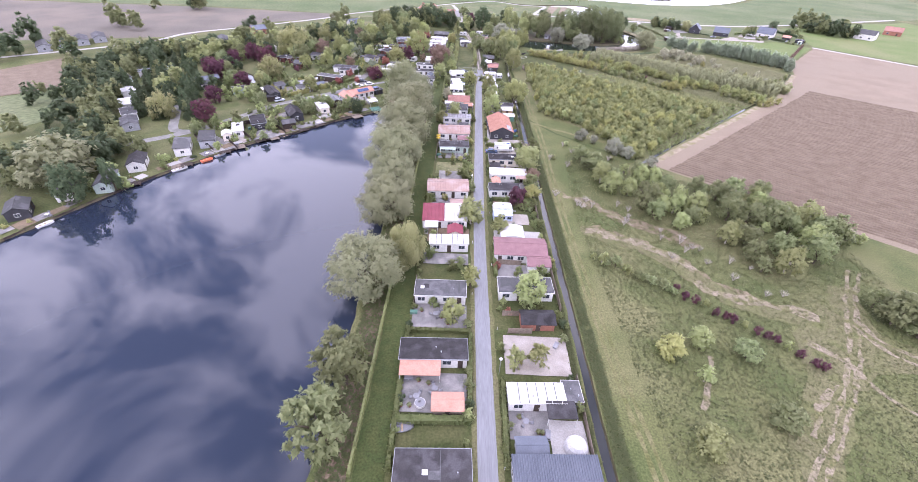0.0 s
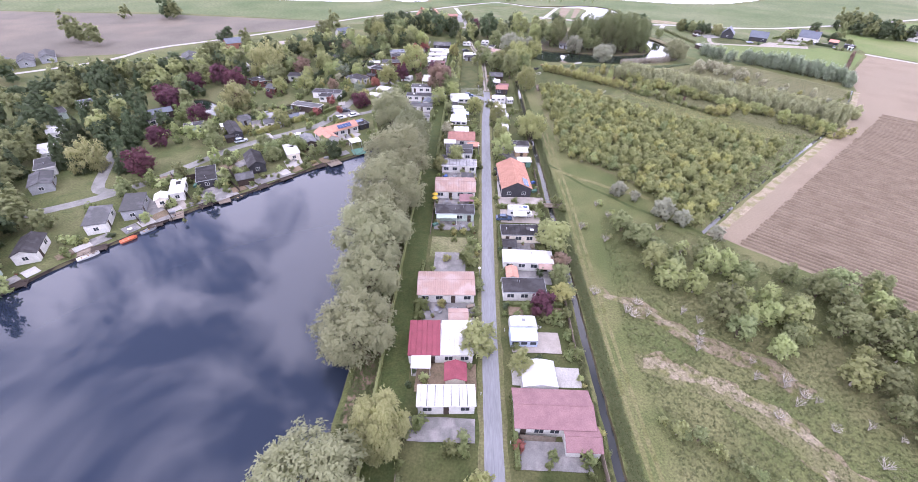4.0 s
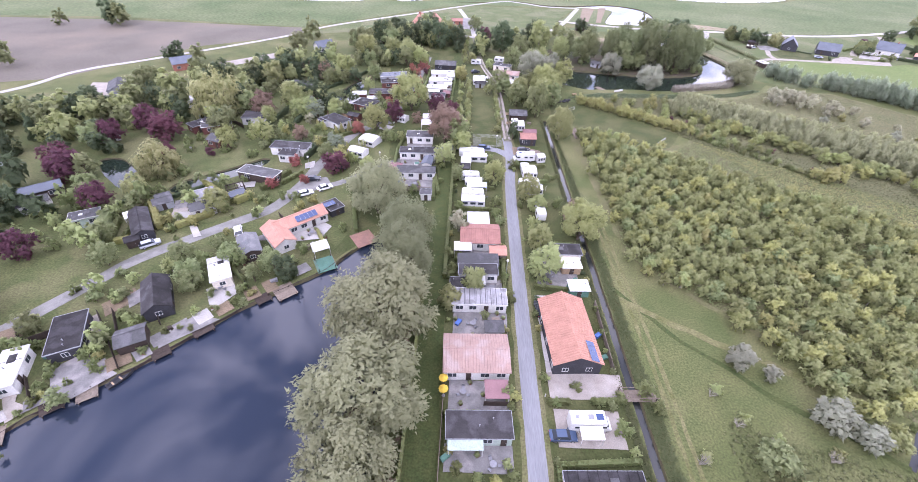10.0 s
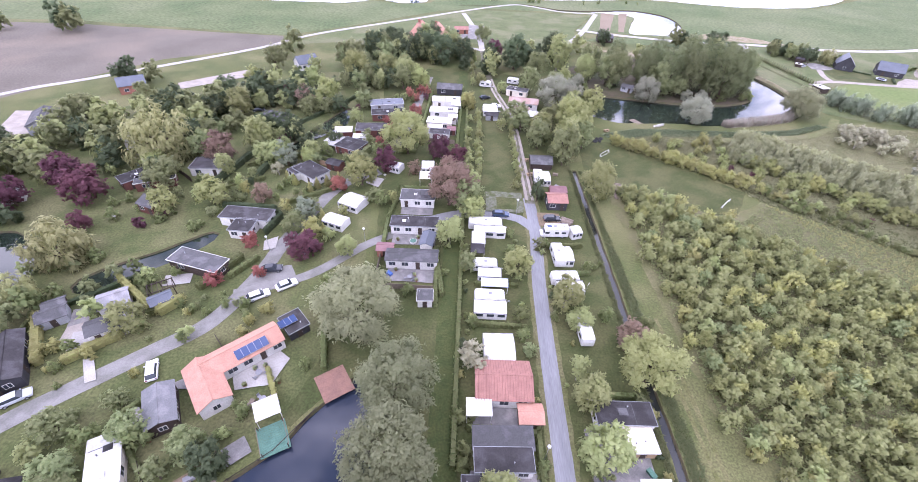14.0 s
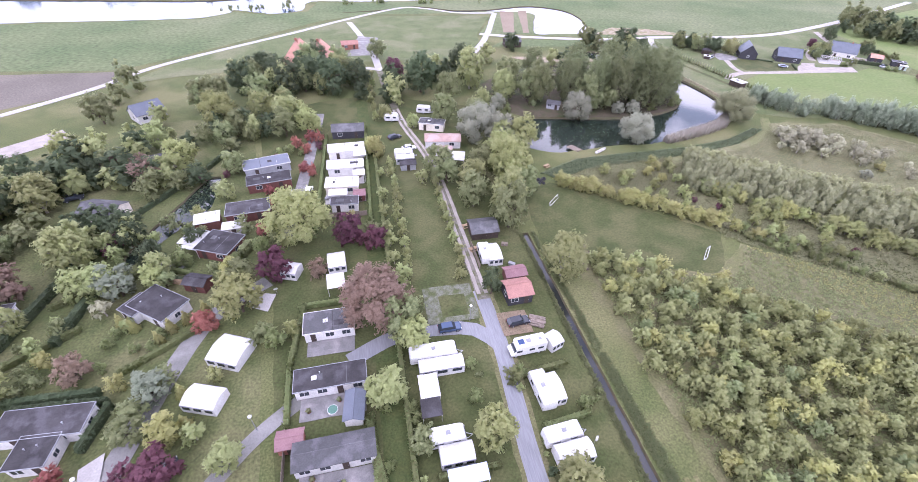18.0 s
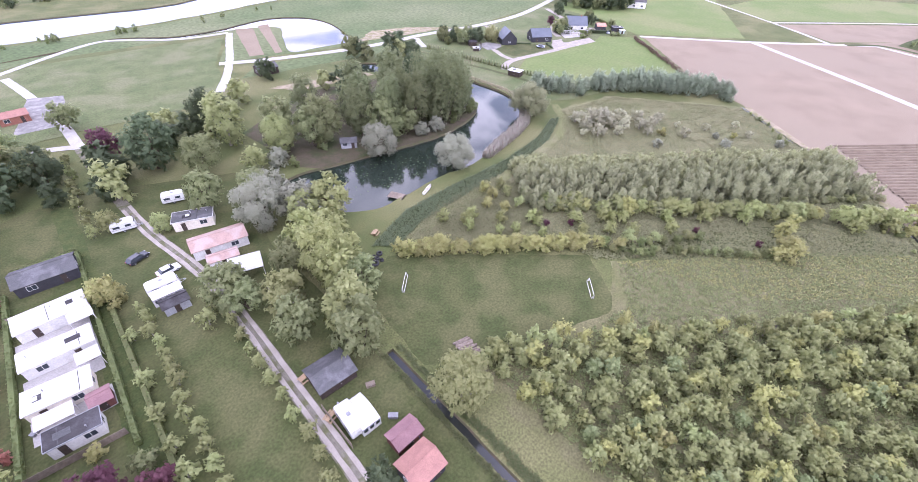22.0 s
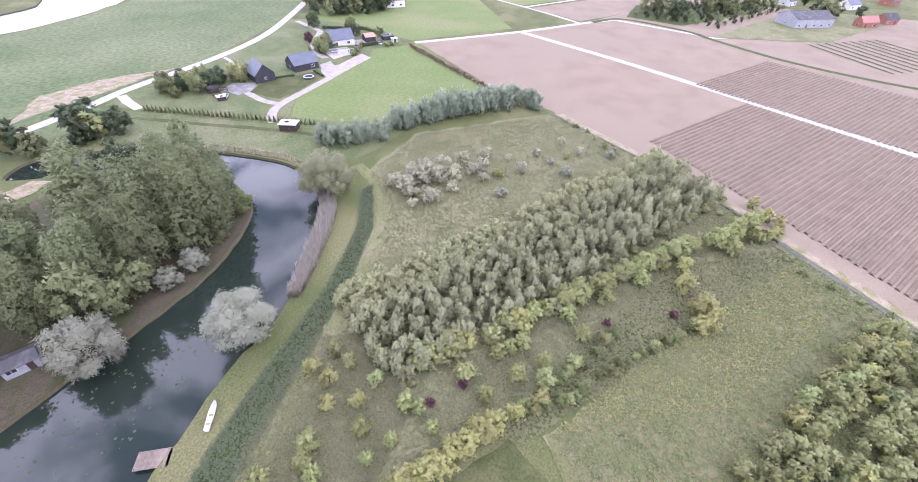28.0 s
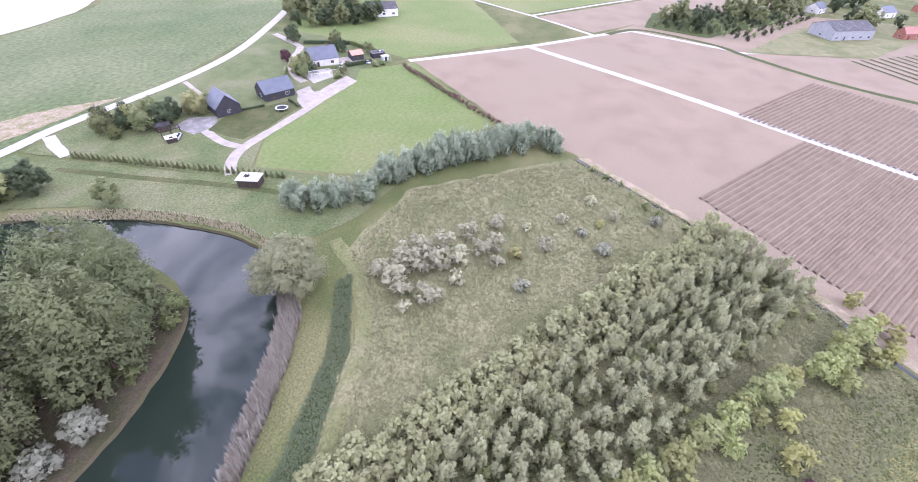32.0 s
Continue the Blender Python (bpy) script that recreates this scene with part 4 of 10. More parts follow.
def lobes(rng, n, spread, low, high, size):
    """Masses of a crown in unit space: width 2, height 1."""
    out = [(0, 0, (low + high) / 2, 0.55, 0.55, (high - low) * 0.40)]
    for i in range(n):
        t = 2 * math.pi * (i + rng.uniform(-0.3, 0.3)) / n * 2.4
        z = low + (high - low) * (0.15 + 0.75 * ((i * 0.618) % 1))
        k = math.sin(math.pi * min(max((z - low) / (high - low) * 0.85 + 0.12, 0), 1))
        r = spread * k * rng.uniform(0.75, 1.05)
        w = size * rng.uniform(0.8, 1.25)
        out.append((r * math.cos(t), r * math.sin(t), z, w, w, w * (high - low) * 0.6))
    return out


def trunk_mesh(name, rng, low, high, thick, limbs, material):
    bm = bmesh.new()
    bend = [Vector((0, 0, -0.02))]
    for i in range(3):
        bend.append(Vector((rng.uniform(-0.06, 0.06), rng.uniform(-0.06, 0.06), low * (0.5 + i * 0.4) + (high - low) * 0.12 * i)))
    for i in range(3):
        tube(bm, bend[i], bend[i + 1], thick * (1 - 0.2 * i), thick * (0.8 - 0.2 * i), 7)
    for i in range(limbs):
        t = 2 * math.pi * (i + rng.uniform(-0.2, 0.2)) / limbs
        p = bend[1 + i % 3]
        q = Vector((0.62 * math.cos(t) * rng.uniform(0.7, 1.1), 0.62 * math.sin(t) * rng.uniform(0.7, 1.1), low + (high - low) * rng.uniform(0.4, 0.8)))
        mid = p.lerp(q, 0.5) + Vector((0, 0, 0.04))
        tube(bm, p, mid, thick * 0.42, thick * 0.28, 5)
        tube(bm, mid, q, thick * 0.28, thick * 0.08, 5)
    me = bpy.data.meshes.new(name)
    bm.to_mesh(me)
    bm.free()
    me.materials.append(material)
    return me


SPECIES = {
    # leaf material, bark, crown low, lobe count, lobe size, spread, droop, words
    "willow": (L_WILLOW, BARK, 0.12, 12, 0.46, 0.62, 0.35, "grey-green willow with a broad leafy crown", "willow tree"),
    "alder": (L_ALDER, BARK, 0.08, 13, 0.44, 0.60, 0.2, "tall feathery olive-green bank tree", "tree"),
    "weeping": (L_WEEP, BARK, 0.06, 11, 0.44, 0.60, 0.8, "yellow-green weeping willow with hanging twigs", "willow tree"),
    "green": (L_GREEN, BARK, 0.16, 11, 0.42, 0.60, 0.1, "leafy green broadleaf tree", "tree"),
    "dark": (L_DARK, BARK, 0.08, 10, 0.42, 0.58, 0.1, "dark green broadleaf tree", "tree"),
    "lime": (L_LIME, BARK, 0.14, 11, 0.42, 0.60, 0.1, "bright yellow-green round tree", "tree"),
    "olive": (L_OLIVE, PALE_BARK, 0.12, 9, 0.42, 0.56, 0.1, "loose olive-green young tree", "young tree"),
    "poplar": (L_POPLAR, PALE_BARK, 0.06, 12, 0.40, 0.50, -0.4, "slender grey-green young poplar", "poplar tree"),
    "sallow": (L_SALLOW, BARK, 0.02, 10, 0.44, 0.60, -0.35, "low grey-green sallow bush", "shrub"),
    "tall": (L_TALL, BARK, 0.08, 12, 0.44, 0.52, 0.04, "tall grey-green poplar with a dense crown", "poplar tree"),
    "silver": (L_SILVER, BARK, 0.06, 11, 0.44, 0.60, 0.25, "silvery grey round willow", "willow tree"),
    "purple": (L_PURPLE, BARK, 0.12, 10, 0.44, 0.58, 0.1, "dark purple-leaved garden tree", "tree"),
    "copper": (L_COPPER, BARK, 0.14, 11, 0.42, 0.60, 0.1, "large copper-brown leafy tree", "tree"),
    "red": (L_RED, BARK, 0.12, 8, 0.44, 0.56, 0.1, "small red-leaved garden maple", "maple tree"),
    "blue": (L_BLUE, BARK, 0.02, 11, 0.44, 0.58, -0.6, "dense blue-green shrubby tree", "tree"),
    "blossom": (L_BLOSSOM, PALE_BARK, 0.10, 9, 0.36, 0.60, 0.1, "pale blossoming wild shrub", "shrub"),
    "yellow": (L_YHEDGE, BARK, 0.05, 9, 0.46, 0.55, 0.1, "yellow-green leafy wild shrub", "shrub"),
    "bush": (L_HEDGE, BARK, 0.03, 9, 0.48, 0.54, 0.05, "rounded green garden shrub", "shrub"),
}
TREE_MESH = {}
TREE_RNG = random.Random(11)  # sizes, turns


def conifer_meshes(v):
    rng = random.Random(70 + v)
    blobs = []
    for i in range(9):
        z = 0.08 + 0.1 * i
        blobs.append((rng.uniform(-0.08, 0.08), rng.uniform(-0.08, 0.08), z, 0.95 * (1 - z) + 0.12, 0.95 * (1 - z) + 0.12, 0.09))
    return blobs


JOINED = {}


def tree_meshes(kind, r, far=False):
    if kind == "blossom":
        r = min(r, 2.3)
    big = 3 if far and r <= 2.0 and kind != "blossom" else 0 if r < 2.4 else 1 if r < 5.2 or far else 2
    v = TREE_RNG.randrange(3)
    key = (kind, big, v)
    leaf, bark, low, n, size, spread, droop, words, cat = SPECIES[kind]
    if key not in TREE_MESH:
        rng = random.Random(hash_key(key))
        count, s = ((740, 0.11), (2350, 0.071), (8600, 0.0365), (430, 0.17))[big]
        if kind == "poplar":
            count, s = 900, 0.1
        if kind == "sallow":
            count, s = 760, 0.1
        if kind == "blue" and big < 3:
            count, s = 1100, 0.085
        if kind == "blue" and big == 3:
            count, s = 760, 0.1
        if kind == "weeping":
            count, s = int(count * 1.3), s * 0.62
        if kind in ("willow", "weeping", "silver", "alder") and big == 2:
            count, s = 15000, 0.026
        crown = leaf_mesh("crown", lobes(rng, n + (3, 9, 20, 2)[big], spread * (1.0, 1.08, 1.15, 1.0)[big], low, 0.94, size * (0.95, 0.82, 0.66, 0.95)[big]), int(count * (1.25 if droop > 0.5 else 1)), s, 100 * big + 10 * v + n, leaf, droop, aspect={"poplar": 3.6, "tall": 2.8, "blue": 3.6}.get(kind, 2.0), shell=0.75 if big == 0 else 0.45, reach=0.7 if big == 0 else 0.35)
        trunk = trunk_mesh("trunk", rng, max(low, 0.08), 0.94, 0.055 + 0.012 * (2 - big % 3), 2 + 3 * (big % 3), bark)
        TREE_MESH[key] = (crown, trunk)
    return TREE_MESH[key]


def tree(kind, x, y, r, h, group="", joined=False):
    """One tree of a kind: trunk and crown; a low shrub is one mesh; far ones are gathered into woods."""
    gap = min(0.4 + 0.25 * r, 1.2)
    if taken(x, y, gap):
        spots = [(x + d * math.cos(a), y + d * math.sin(a)) for d in (0.7, 1.4, 2.1, 2.8, 3.5) for a in [math.pi * i / 6 for i in range(12)]]
        free = [p for p in spots if not taken(*p, min(gap, 0.6))]
        if joined or r < 1.6 or not free:
            return None
        x, y = free[0]
    crown, trunk = tree_meshes(kind, min(r, 2.0) if joined else r, x < -75 or y > 336 or x > 120)
    words, cat = SPECIES[kind][7:9]
    turn, sy = TREE_RNG.uniform(0, 360), r * TREE_RNG.uniform(0.9, 1.1)
    if joined:
        JOINED.setdefault((group, kind), []).append((crown, pose(x, y, 0, 0, 0, turn) @ Matrix.Diagonal((r, sy, h, 1))))
        return None
    if r < 1.3 and kind != "poplar":
        ob = new("shrub", crown)
        ob.matrix_basis = pose(x, y, -0.02 * h, 0, 0, turn) @ Matrix.Diagonal((r, sy, h, 1))
        return tagged(ob, words.replace("tree", "shrub"), "shrub", group)
    base = thing(cat.replace(" ", "_"), x, y, turn, words, cat, group)
    base.scale = (r, sy, h)
    share("trunk", trunk, base)
    share("crown", crown, base)
    return base


def join_woods():
    """The woods that stand too far off or too thick to count, one object for each planting and kind."""
    for (group, kind), rows in JOINED.items():
        out, soft = [], []
        for me, m in rows:
            v, w = np.empty(3 * len(me.vertices)), np.empty(3 * len(me.vertices))
            me.vertices.foreach_get("co", v)
            me.attributes["custom_normal"].data.foreach_get("vector", w)
            a = np.array(m)
            out.append(v.reshape(-1, 3) @ a[:3, :3].T + a[:3, 3])
            soft.append(w.reshape(-1, 3) @ np.linalg.inv(a[:3, :3]))
        ob = new(group.replace(" ", "_"), triangles("woods", np.concatenate(out), SPECIES[kind][0], np.concatenate(soft)))
        tagged(ob, "many " + SPECIES[kind][7] + "s standing close together", "woods", "", "stuff")


def hash_key(key):
    return sum(ord(c) * (i + 1) for i, c in enumerate(key[0])) + 1000 * key[1] + 100 * key[2]


CONIFER = {}


def conifer(x, y, r, h, leaf=L_DARK, words="dark green slender conifer tree"):
    v = TREE_RNG.randrange(2)
    key = (v, leaf.name)
    if key not in CONIFER:
        rng = random.Random(v)
        bm = bmesh.new()
        tube(bm, (0, 0, -0.01), (0, 0, 0.9), 0.07, 0.01, 6)
        me = bpy.data.meshes.new("trunk")
        bm.to_mesh(me)
        bm.free()
        me.materials.append(BARK)
        CONIFER[key] = (leaf_mesh("crown", conifer_meshes(v), 1900, 0.13, 40 + v, leaf, 0.3, shell=0.5, aspect=3.4), me)
    crown, trunk = CONIFER[key]
    base = thing("conifer_tree", x, y, TREE_RNG.uniform(0, 360), words, "conifer tree")
    base.scale = (r, r, h)
    share("trunk", trunk, base)
    share("crown", crown, base)


def hedge(x0, y0, x1, y1, width, h, leaf=None, words="trimmed green hedge between plots"):
    """A clipped hedge: a dense body of leaf clumps on a woody core."""
    leaf = leaf or L_HEDGE
    L = math.hypot(x1 - x0, y1 - y0)
    ang = math.degrees(math.atan2(y1 - y0, x1 - x0))
    base = thing("hedge", x0, y0, ang, words, "hedge")
    core = boxes((0.05, L - 0.05, -width * 0.36, width * 0.36, 0, h * 0.86))
    part("core", core, leaf, base)
    n = max(2, int(L / (width * 1.1)))
    blobs = [(L * (i + 0.5) / n, 0, h * 0.5, L / n * 0.66, width * 0.55, h * 0.54) for i in range(n)]
    me = leaf_mesh("foliage", blobs, int(min(2600, 60 + 75 * L * (h + width) / 2)), 0.17, int(abs(x0 * 7 + y0)) + 3, leaf, shell=0.2, per=1, reach=0.0)
    share("foliage", me, base)
    return base


# ---- buildings ----
WIN = {}


def window_mesh(w, h):
    key = (round(w, 1), round(h, 1))
    if key not in WIN:
        w, h = key
        f = boxes((-w / 2, w / 2, -0.05, 0.0, 0, 0.06), (-w / 2, w / 2, -0.05, 0.0, h - 0.06, h), (-w / 2, -w / 2 + 0.06, -0.05, 0.0, 0.06, h - 0.06), (w / 2 - 0.06, w / 2, -0.05, 0.0, 0.06, h - 0.06), (-0.03, 0.03, -0.045, 0.0, 0.06, h - 0.06))
        p = boxes((-w / 2 + 0.06, w / 2 - 0.06, -0.03, -0.01, 0.06, h - 0.06))
        made = []
        for nm, bm, m in (("frame", f, WHITE), ("pane", p, PANE)):
            me = bpy.data.meshes.new(nm)
            bm.to_mesh(me)
            bm.free()
            me.materials.append(m)
            made.append(me)
        WIN[key] = made
    return WIN[key]


def add_window(parent, m, w=1.2, h=1.1):
    f, p = window_mesh(w, h)
    win = new("window")
    win.parent, win.matrix_basis = parent, m
    share("frame", f, win)
    share("pane", p, win)


def add_door(parent, m, material=None, w=0.9):
    d = boxes((-w / 2, w / 2, -0.06, 0.0, 0.05, 2.05))
    ob = part("door", d, material or DARK_WOOD, parent)
    ob.matrix_basis = m
    k = part("handle", boxes((w / 2 - 0.16, w / 2 - 0.06, -0.11, -0.06, 1.0, 1.05)), METAL, ob)


def roof_slope(bm, w, y0, y1, z0, z1, over, thick, ribs=0.0):
    """One slope from the eave (y0, z0) up to the ridge (y1, z1), with ribs or tile courses."""
    left, right = -w / 2 - over, w / 2 + over
    top = [(left, thick)]
    if ribs:
        n = max(1, int((right - left) / ribs))
        for i in range(n):
            x = left + (right - left) * (i + 0.5) / n
            top += [(x - 0.07, thick), (x - 0.04, thick + 0.10), (x + 0.04, thick + 0.10), (x + 0.07, thick)]
    top.append((right, thick))
    prof = [(left, 0.0), *top, (right, 0.0)]
    a = [bm.verts.new((x, y0, z0 + z)) for x, z in prof]
    b = [bm.verts.new((x, y1, z1 + z)) for x, z in prof]
    for i in range(len(prof)):
        k = (i + 1) % len(prof)
        bm.faces.new((a[i], a[k], b[k], b[i]))
    bm.faces.new(a[::-1])
    bm.faces.new(b)




def house(x, y, w, d, rot, roof="flat", rm=None, wm=None, h=2.5, rise=None, name="chalet", label="small holiday chalet", ribs=0.0, windows=True, chimney=False, axis="x", split=None, door=None, front=-1):
    """A chalet or shed: walls, roof, windows, door, gutter; the roof is flat, mono or gable."""
    rm, wm = rm or BITUMEN, wm or WHITE
    PLOTS.append((x, y, rot, w / 2, d / 2))
    base = thing(name, x, y, rot + (90 if axis == "y" else 0), label, name.replace("_", " "))
    if axis == "y":
        w, d = d, w
    rise = rise if rise is not None else {"flat": 0.0, "mono": 0.45, "gable": d * 0.2}[roof]
    t = 0.12
    if roof == "gable":
        bm = bmesh.new()
        prof = [(-d / 2, 0), (d / 2, 0), (d / 2, h), (0, h + rise), (-d / 2, h)]
        a = [bm.verts.new((-w / 2, q, z)) for q, z in prof]
        b = [bm.verts.new((w / 2, q, z)) for q, z in prof]
        for i in range(5):
            bm.faces.new((a[i], a[(i + 1) % 5], b[(i + 1) % 5], b[i]))
        bm.faces.new(a)
        bm.faces.new(b[::-1])
        bmesh.ops.recalc_face_normals(bm, faces=bm.faces[:])
        part("wall", bm, wm, base)
        k = rise / (d / 2)
        over = 0.3
        for sgn, mm in ((-1, rm), (1, split or rm)):
            bm = bmesh.new()
            roof_slope(bm, w, sgn * (d / 2 + over), 0.0, h - k * over + 0.02, h + rise + 0.02, 0.25, 0.09, ribs)
            bmesh.ops.recalc_face_normals(bm, faces=bm.faces[:])
            part("roof", bm, mm, base)
        bm = bmesh.new()
        tube(bm, (-w / 2 - 0.26, 0, h + rise + 0.12), (w / 2 + 0.26, 0, h + rise + 0.12), 0.09, 0.09, 6)
        part("ridge", bm, rm, base)
    else:
        part("wall", boxes((-w / 2, w / 2, -d / 2, d / 2, 0, h)), wm, base)
        bm = bmesh.new()
        if split:
            roof_slope(bm, w * 0.5, -d / 2 - 0.25, d / 2 + 0.25, h + 0.01, h + 0.01 + rise, 0.0, t, ribs)
            bmesh.ops.translate(bm, verts=bm.verts[:], vec=(w * 0.25 + 0.12, 0, 0))
            b2 = bmesh.new()
            roof_slope(b2, w * 0.5, -d / 2 - 0.25, d / 2 + 0.25, h + 0.01, h + 0.01 + rise, 0.0, t, ribs)
            bmesh.ops.translate(b2, verts=b2.verts[:], vec=(-w * 0.25 - 0.1, 0, 0))
            bmesh.ops.recalc_face_normals(b2, faces=b2.faces[:])
            part("roof", b2, split, base)
        else:
            roof_slope(bm, w, -d / 2 - 0.25, d / 2 + 0.25, h + 0.01, h + 0.01 + rise, 0.2, t, ribs)
        bmesh.ops.recalc_face_normals(bm, faces=bm.faces[:])
        part("roof", bm, rm, base)
        if roof == "flat":
            e = h + t + 0.012
            ww, dd = w / 2 + 0.2, d / 2 + 0.25
            part("roof_edge", boxes((-ww, ww, -dd - 0.03, -dd + 0.04, e - 0.16, e + 0.05), (-ww, ww, dd - 0.04, dd + 0.03, e - 0.16, e + 0.05), (-ww - 0.03, -ww + 0.04, -dd, dd, e - 0.16, e + 0.05), (ww - 0.04, ww + 0.03, -dd, dd, e - 0.16, e + 0.05)), GREY_WALL if rm is BITUMEN or wm is BLACK_WALL else WHITE, base)
            if ribs >= 1.0 and rm is not BITUMEN:
                nr = max(2, int(w / ribs))
                for i in range(1, nr):
                    px = -w / 2 + w * i / nr
                    part("roof_seam", boxes((px + 0.09, px + 0.2, -d / 2 - 0.2, d / 2 + 0.2, e - 0.02, e + 0.012)), GREY_ROOF, base)
            elif w > 5 and HOUSE_RNG.random() < 0.75:
                px, py, pw = HOUSE_RNG.uniform(-w * 0.3, w * 0.3), HOUSE_RNG.uniform(-d * 0.2, d * 0.2), HOUSE_RNG.uniform(0.5, 1.1)
                part("felt_patch", boxes((px - pw, px + pw, py - 0.6, py + 0.6, e - 0.02, e + 0.01)), GREY_ROOF if rm is BITUMEN else BITUMEN, base)
                px = HOUSE_RNG.uniform(-w * 0.4, w * 0.4)
                part("felt_seam", boxes((px - 0.05, px + 0.05, -d / 2, d / 2, e - 0.02, e + 0.006)), GREY_ROOF if rm is BITUMEN else BITUMEN, base)
                if HOUSE_RNG.random() < 0.6:
                    px = -px
                    part("skylight", boxes((px - 0.4, px + 0.4, -0.35, 0.35, e - 0.04, e + 0.16)), CARAVAN_WHITE, base, "white domed skylight")
            for i in range(HOUSE_RNG.randrange(1, 3)):
                bm = bmesh.new()
                px, py = HOUSE_RNG.uniform(-w * 0.4, w * 0.4), HOUSE_RNG.uniform(-d * 0.3, d * 0.3)
                tube(bm, (px, py, e - 0.05), (px, py, e + 0.35), 0.07, 0.07, 7)
                tube(bm, (px, py, e + 0.35), (px, py, e + 0.42), 0.13, 0.11, 7)
                part("vent_pipe", bm, HOUSE_RNG.choice((METAL, GREY_PLASTIC)), base)
    if chimney:
        part("chimney", boxes((w * 0.2, w * 0.2 + 0.5, -0.25, 0.25, h, h + rise + 0.8)), BRICK, base)
    if windows:
        far = y > 240 or x < -60 or x > 60
        n = max(2, int(w / (4.4 if far else 2.3)))
        dk = HOUSE_RNG.randrange(n)
        for i in range(n):
            px = -w / 2 + w * (i + 0.5) / n
            if i == dk:
                add_door(base, pose(px, -d / 2 - 0.003, 0), door)
            else:
                add_window(base, pose(px, -d / 2 - 0.003, 0.95), min(1.5, w / n * 0.62), 1.1)
            if i % 2 == 0 and not far:
                add_window(base, pose(px, d / 2 + 0.003, 0.95, 0, 0, 180), 1.2, 1.0)
        for sgn in (-1, 1):
            side = 1 if far else max(1, int(d / 3))
            for i in range(side):
                add_window(base, pose(sgn * (w / 2 + 0.003), -d / 2 + d * (i + 0.5) / side, 0.95, 0, 0, 90 * sgn), 1.1, 1.0)
    elif door is not None:
        add_door(base, pose(0, -d / 2 - 0.003, 0), door)
    return base


def shed(x, y, w, d, rot, rm, wm=None, roof="gable", h=2.0, label="small garden shed", **kw):
    return house(x, y, w, d, rot, roof, rm, wm or WOOD, h, name="garden_shed", label=label, windows=False, door=kw.pop("door", DARK_WOOD), **kw)


def canopy(x, y, w, d, rot, rm, h=2.3, label="white flat canopy on posts", name="canopy"):
    """A light roof on posts, open round about."""
    base = thing(name, x, y, rot, label, "canopy")
    bm = bmesh.new()
    roof_slope(bm, w, -d / 2, d / 2, h, h + 0.25, 0.0, 0.07, 0.0)
    bmesh.ops.recalc_face_normals(bm, faces=bm.faces[:])
    part("roof", bm, rm, base)
    for sx in (-1, 1):
        for sy in (-1, 1):
            bm = bmesh.new()
            tube(bm, (sx * (w / 2 - 0.12), sy * (d / 2 - 0.12), 0), (sx * (w / 2 - 0.12), sy * (d / 2 - 0.12), h + 0.1 + 0.1 * sy), 0.05, 0.05, 6)
            part("post", bm, WHITE, base)
    return base


WHEEL = {}


def wheel(parent, m, r=0.31, w=0.2):
    if not WHEEL:
        for nm, rr, ww, mm in (("tyre", 1.0, 1.0, RUBBER), ("rim", 0.62, 1.06, METAL)):
            bm = bmesh.new()
            tube(bm, (0, -ww / 2, 0), (0, ww / 2, 0), rr, rr, 14)
            bmesh.ops.bevel(bm, geom=[e for e in bm.edges if abs(e.verts[0].co.y - e.verts[1].co.y) < 1e-5], offset=0.12, segments=2, affect="EDGES")
            me = bpy.data.meshes.new(nm)
            bm.to_mesh(me)
            bm.free()
            me.materials.append(mm)
            WHEEL[nm] = me
    e = new("wheel")
    e.parent, e.matrix_basis = parent, m
    e.scale = (r, w, r)
    share("tyre", WHEEL["tyre"], e)
    share("rim", WHEEL["rim"], e)


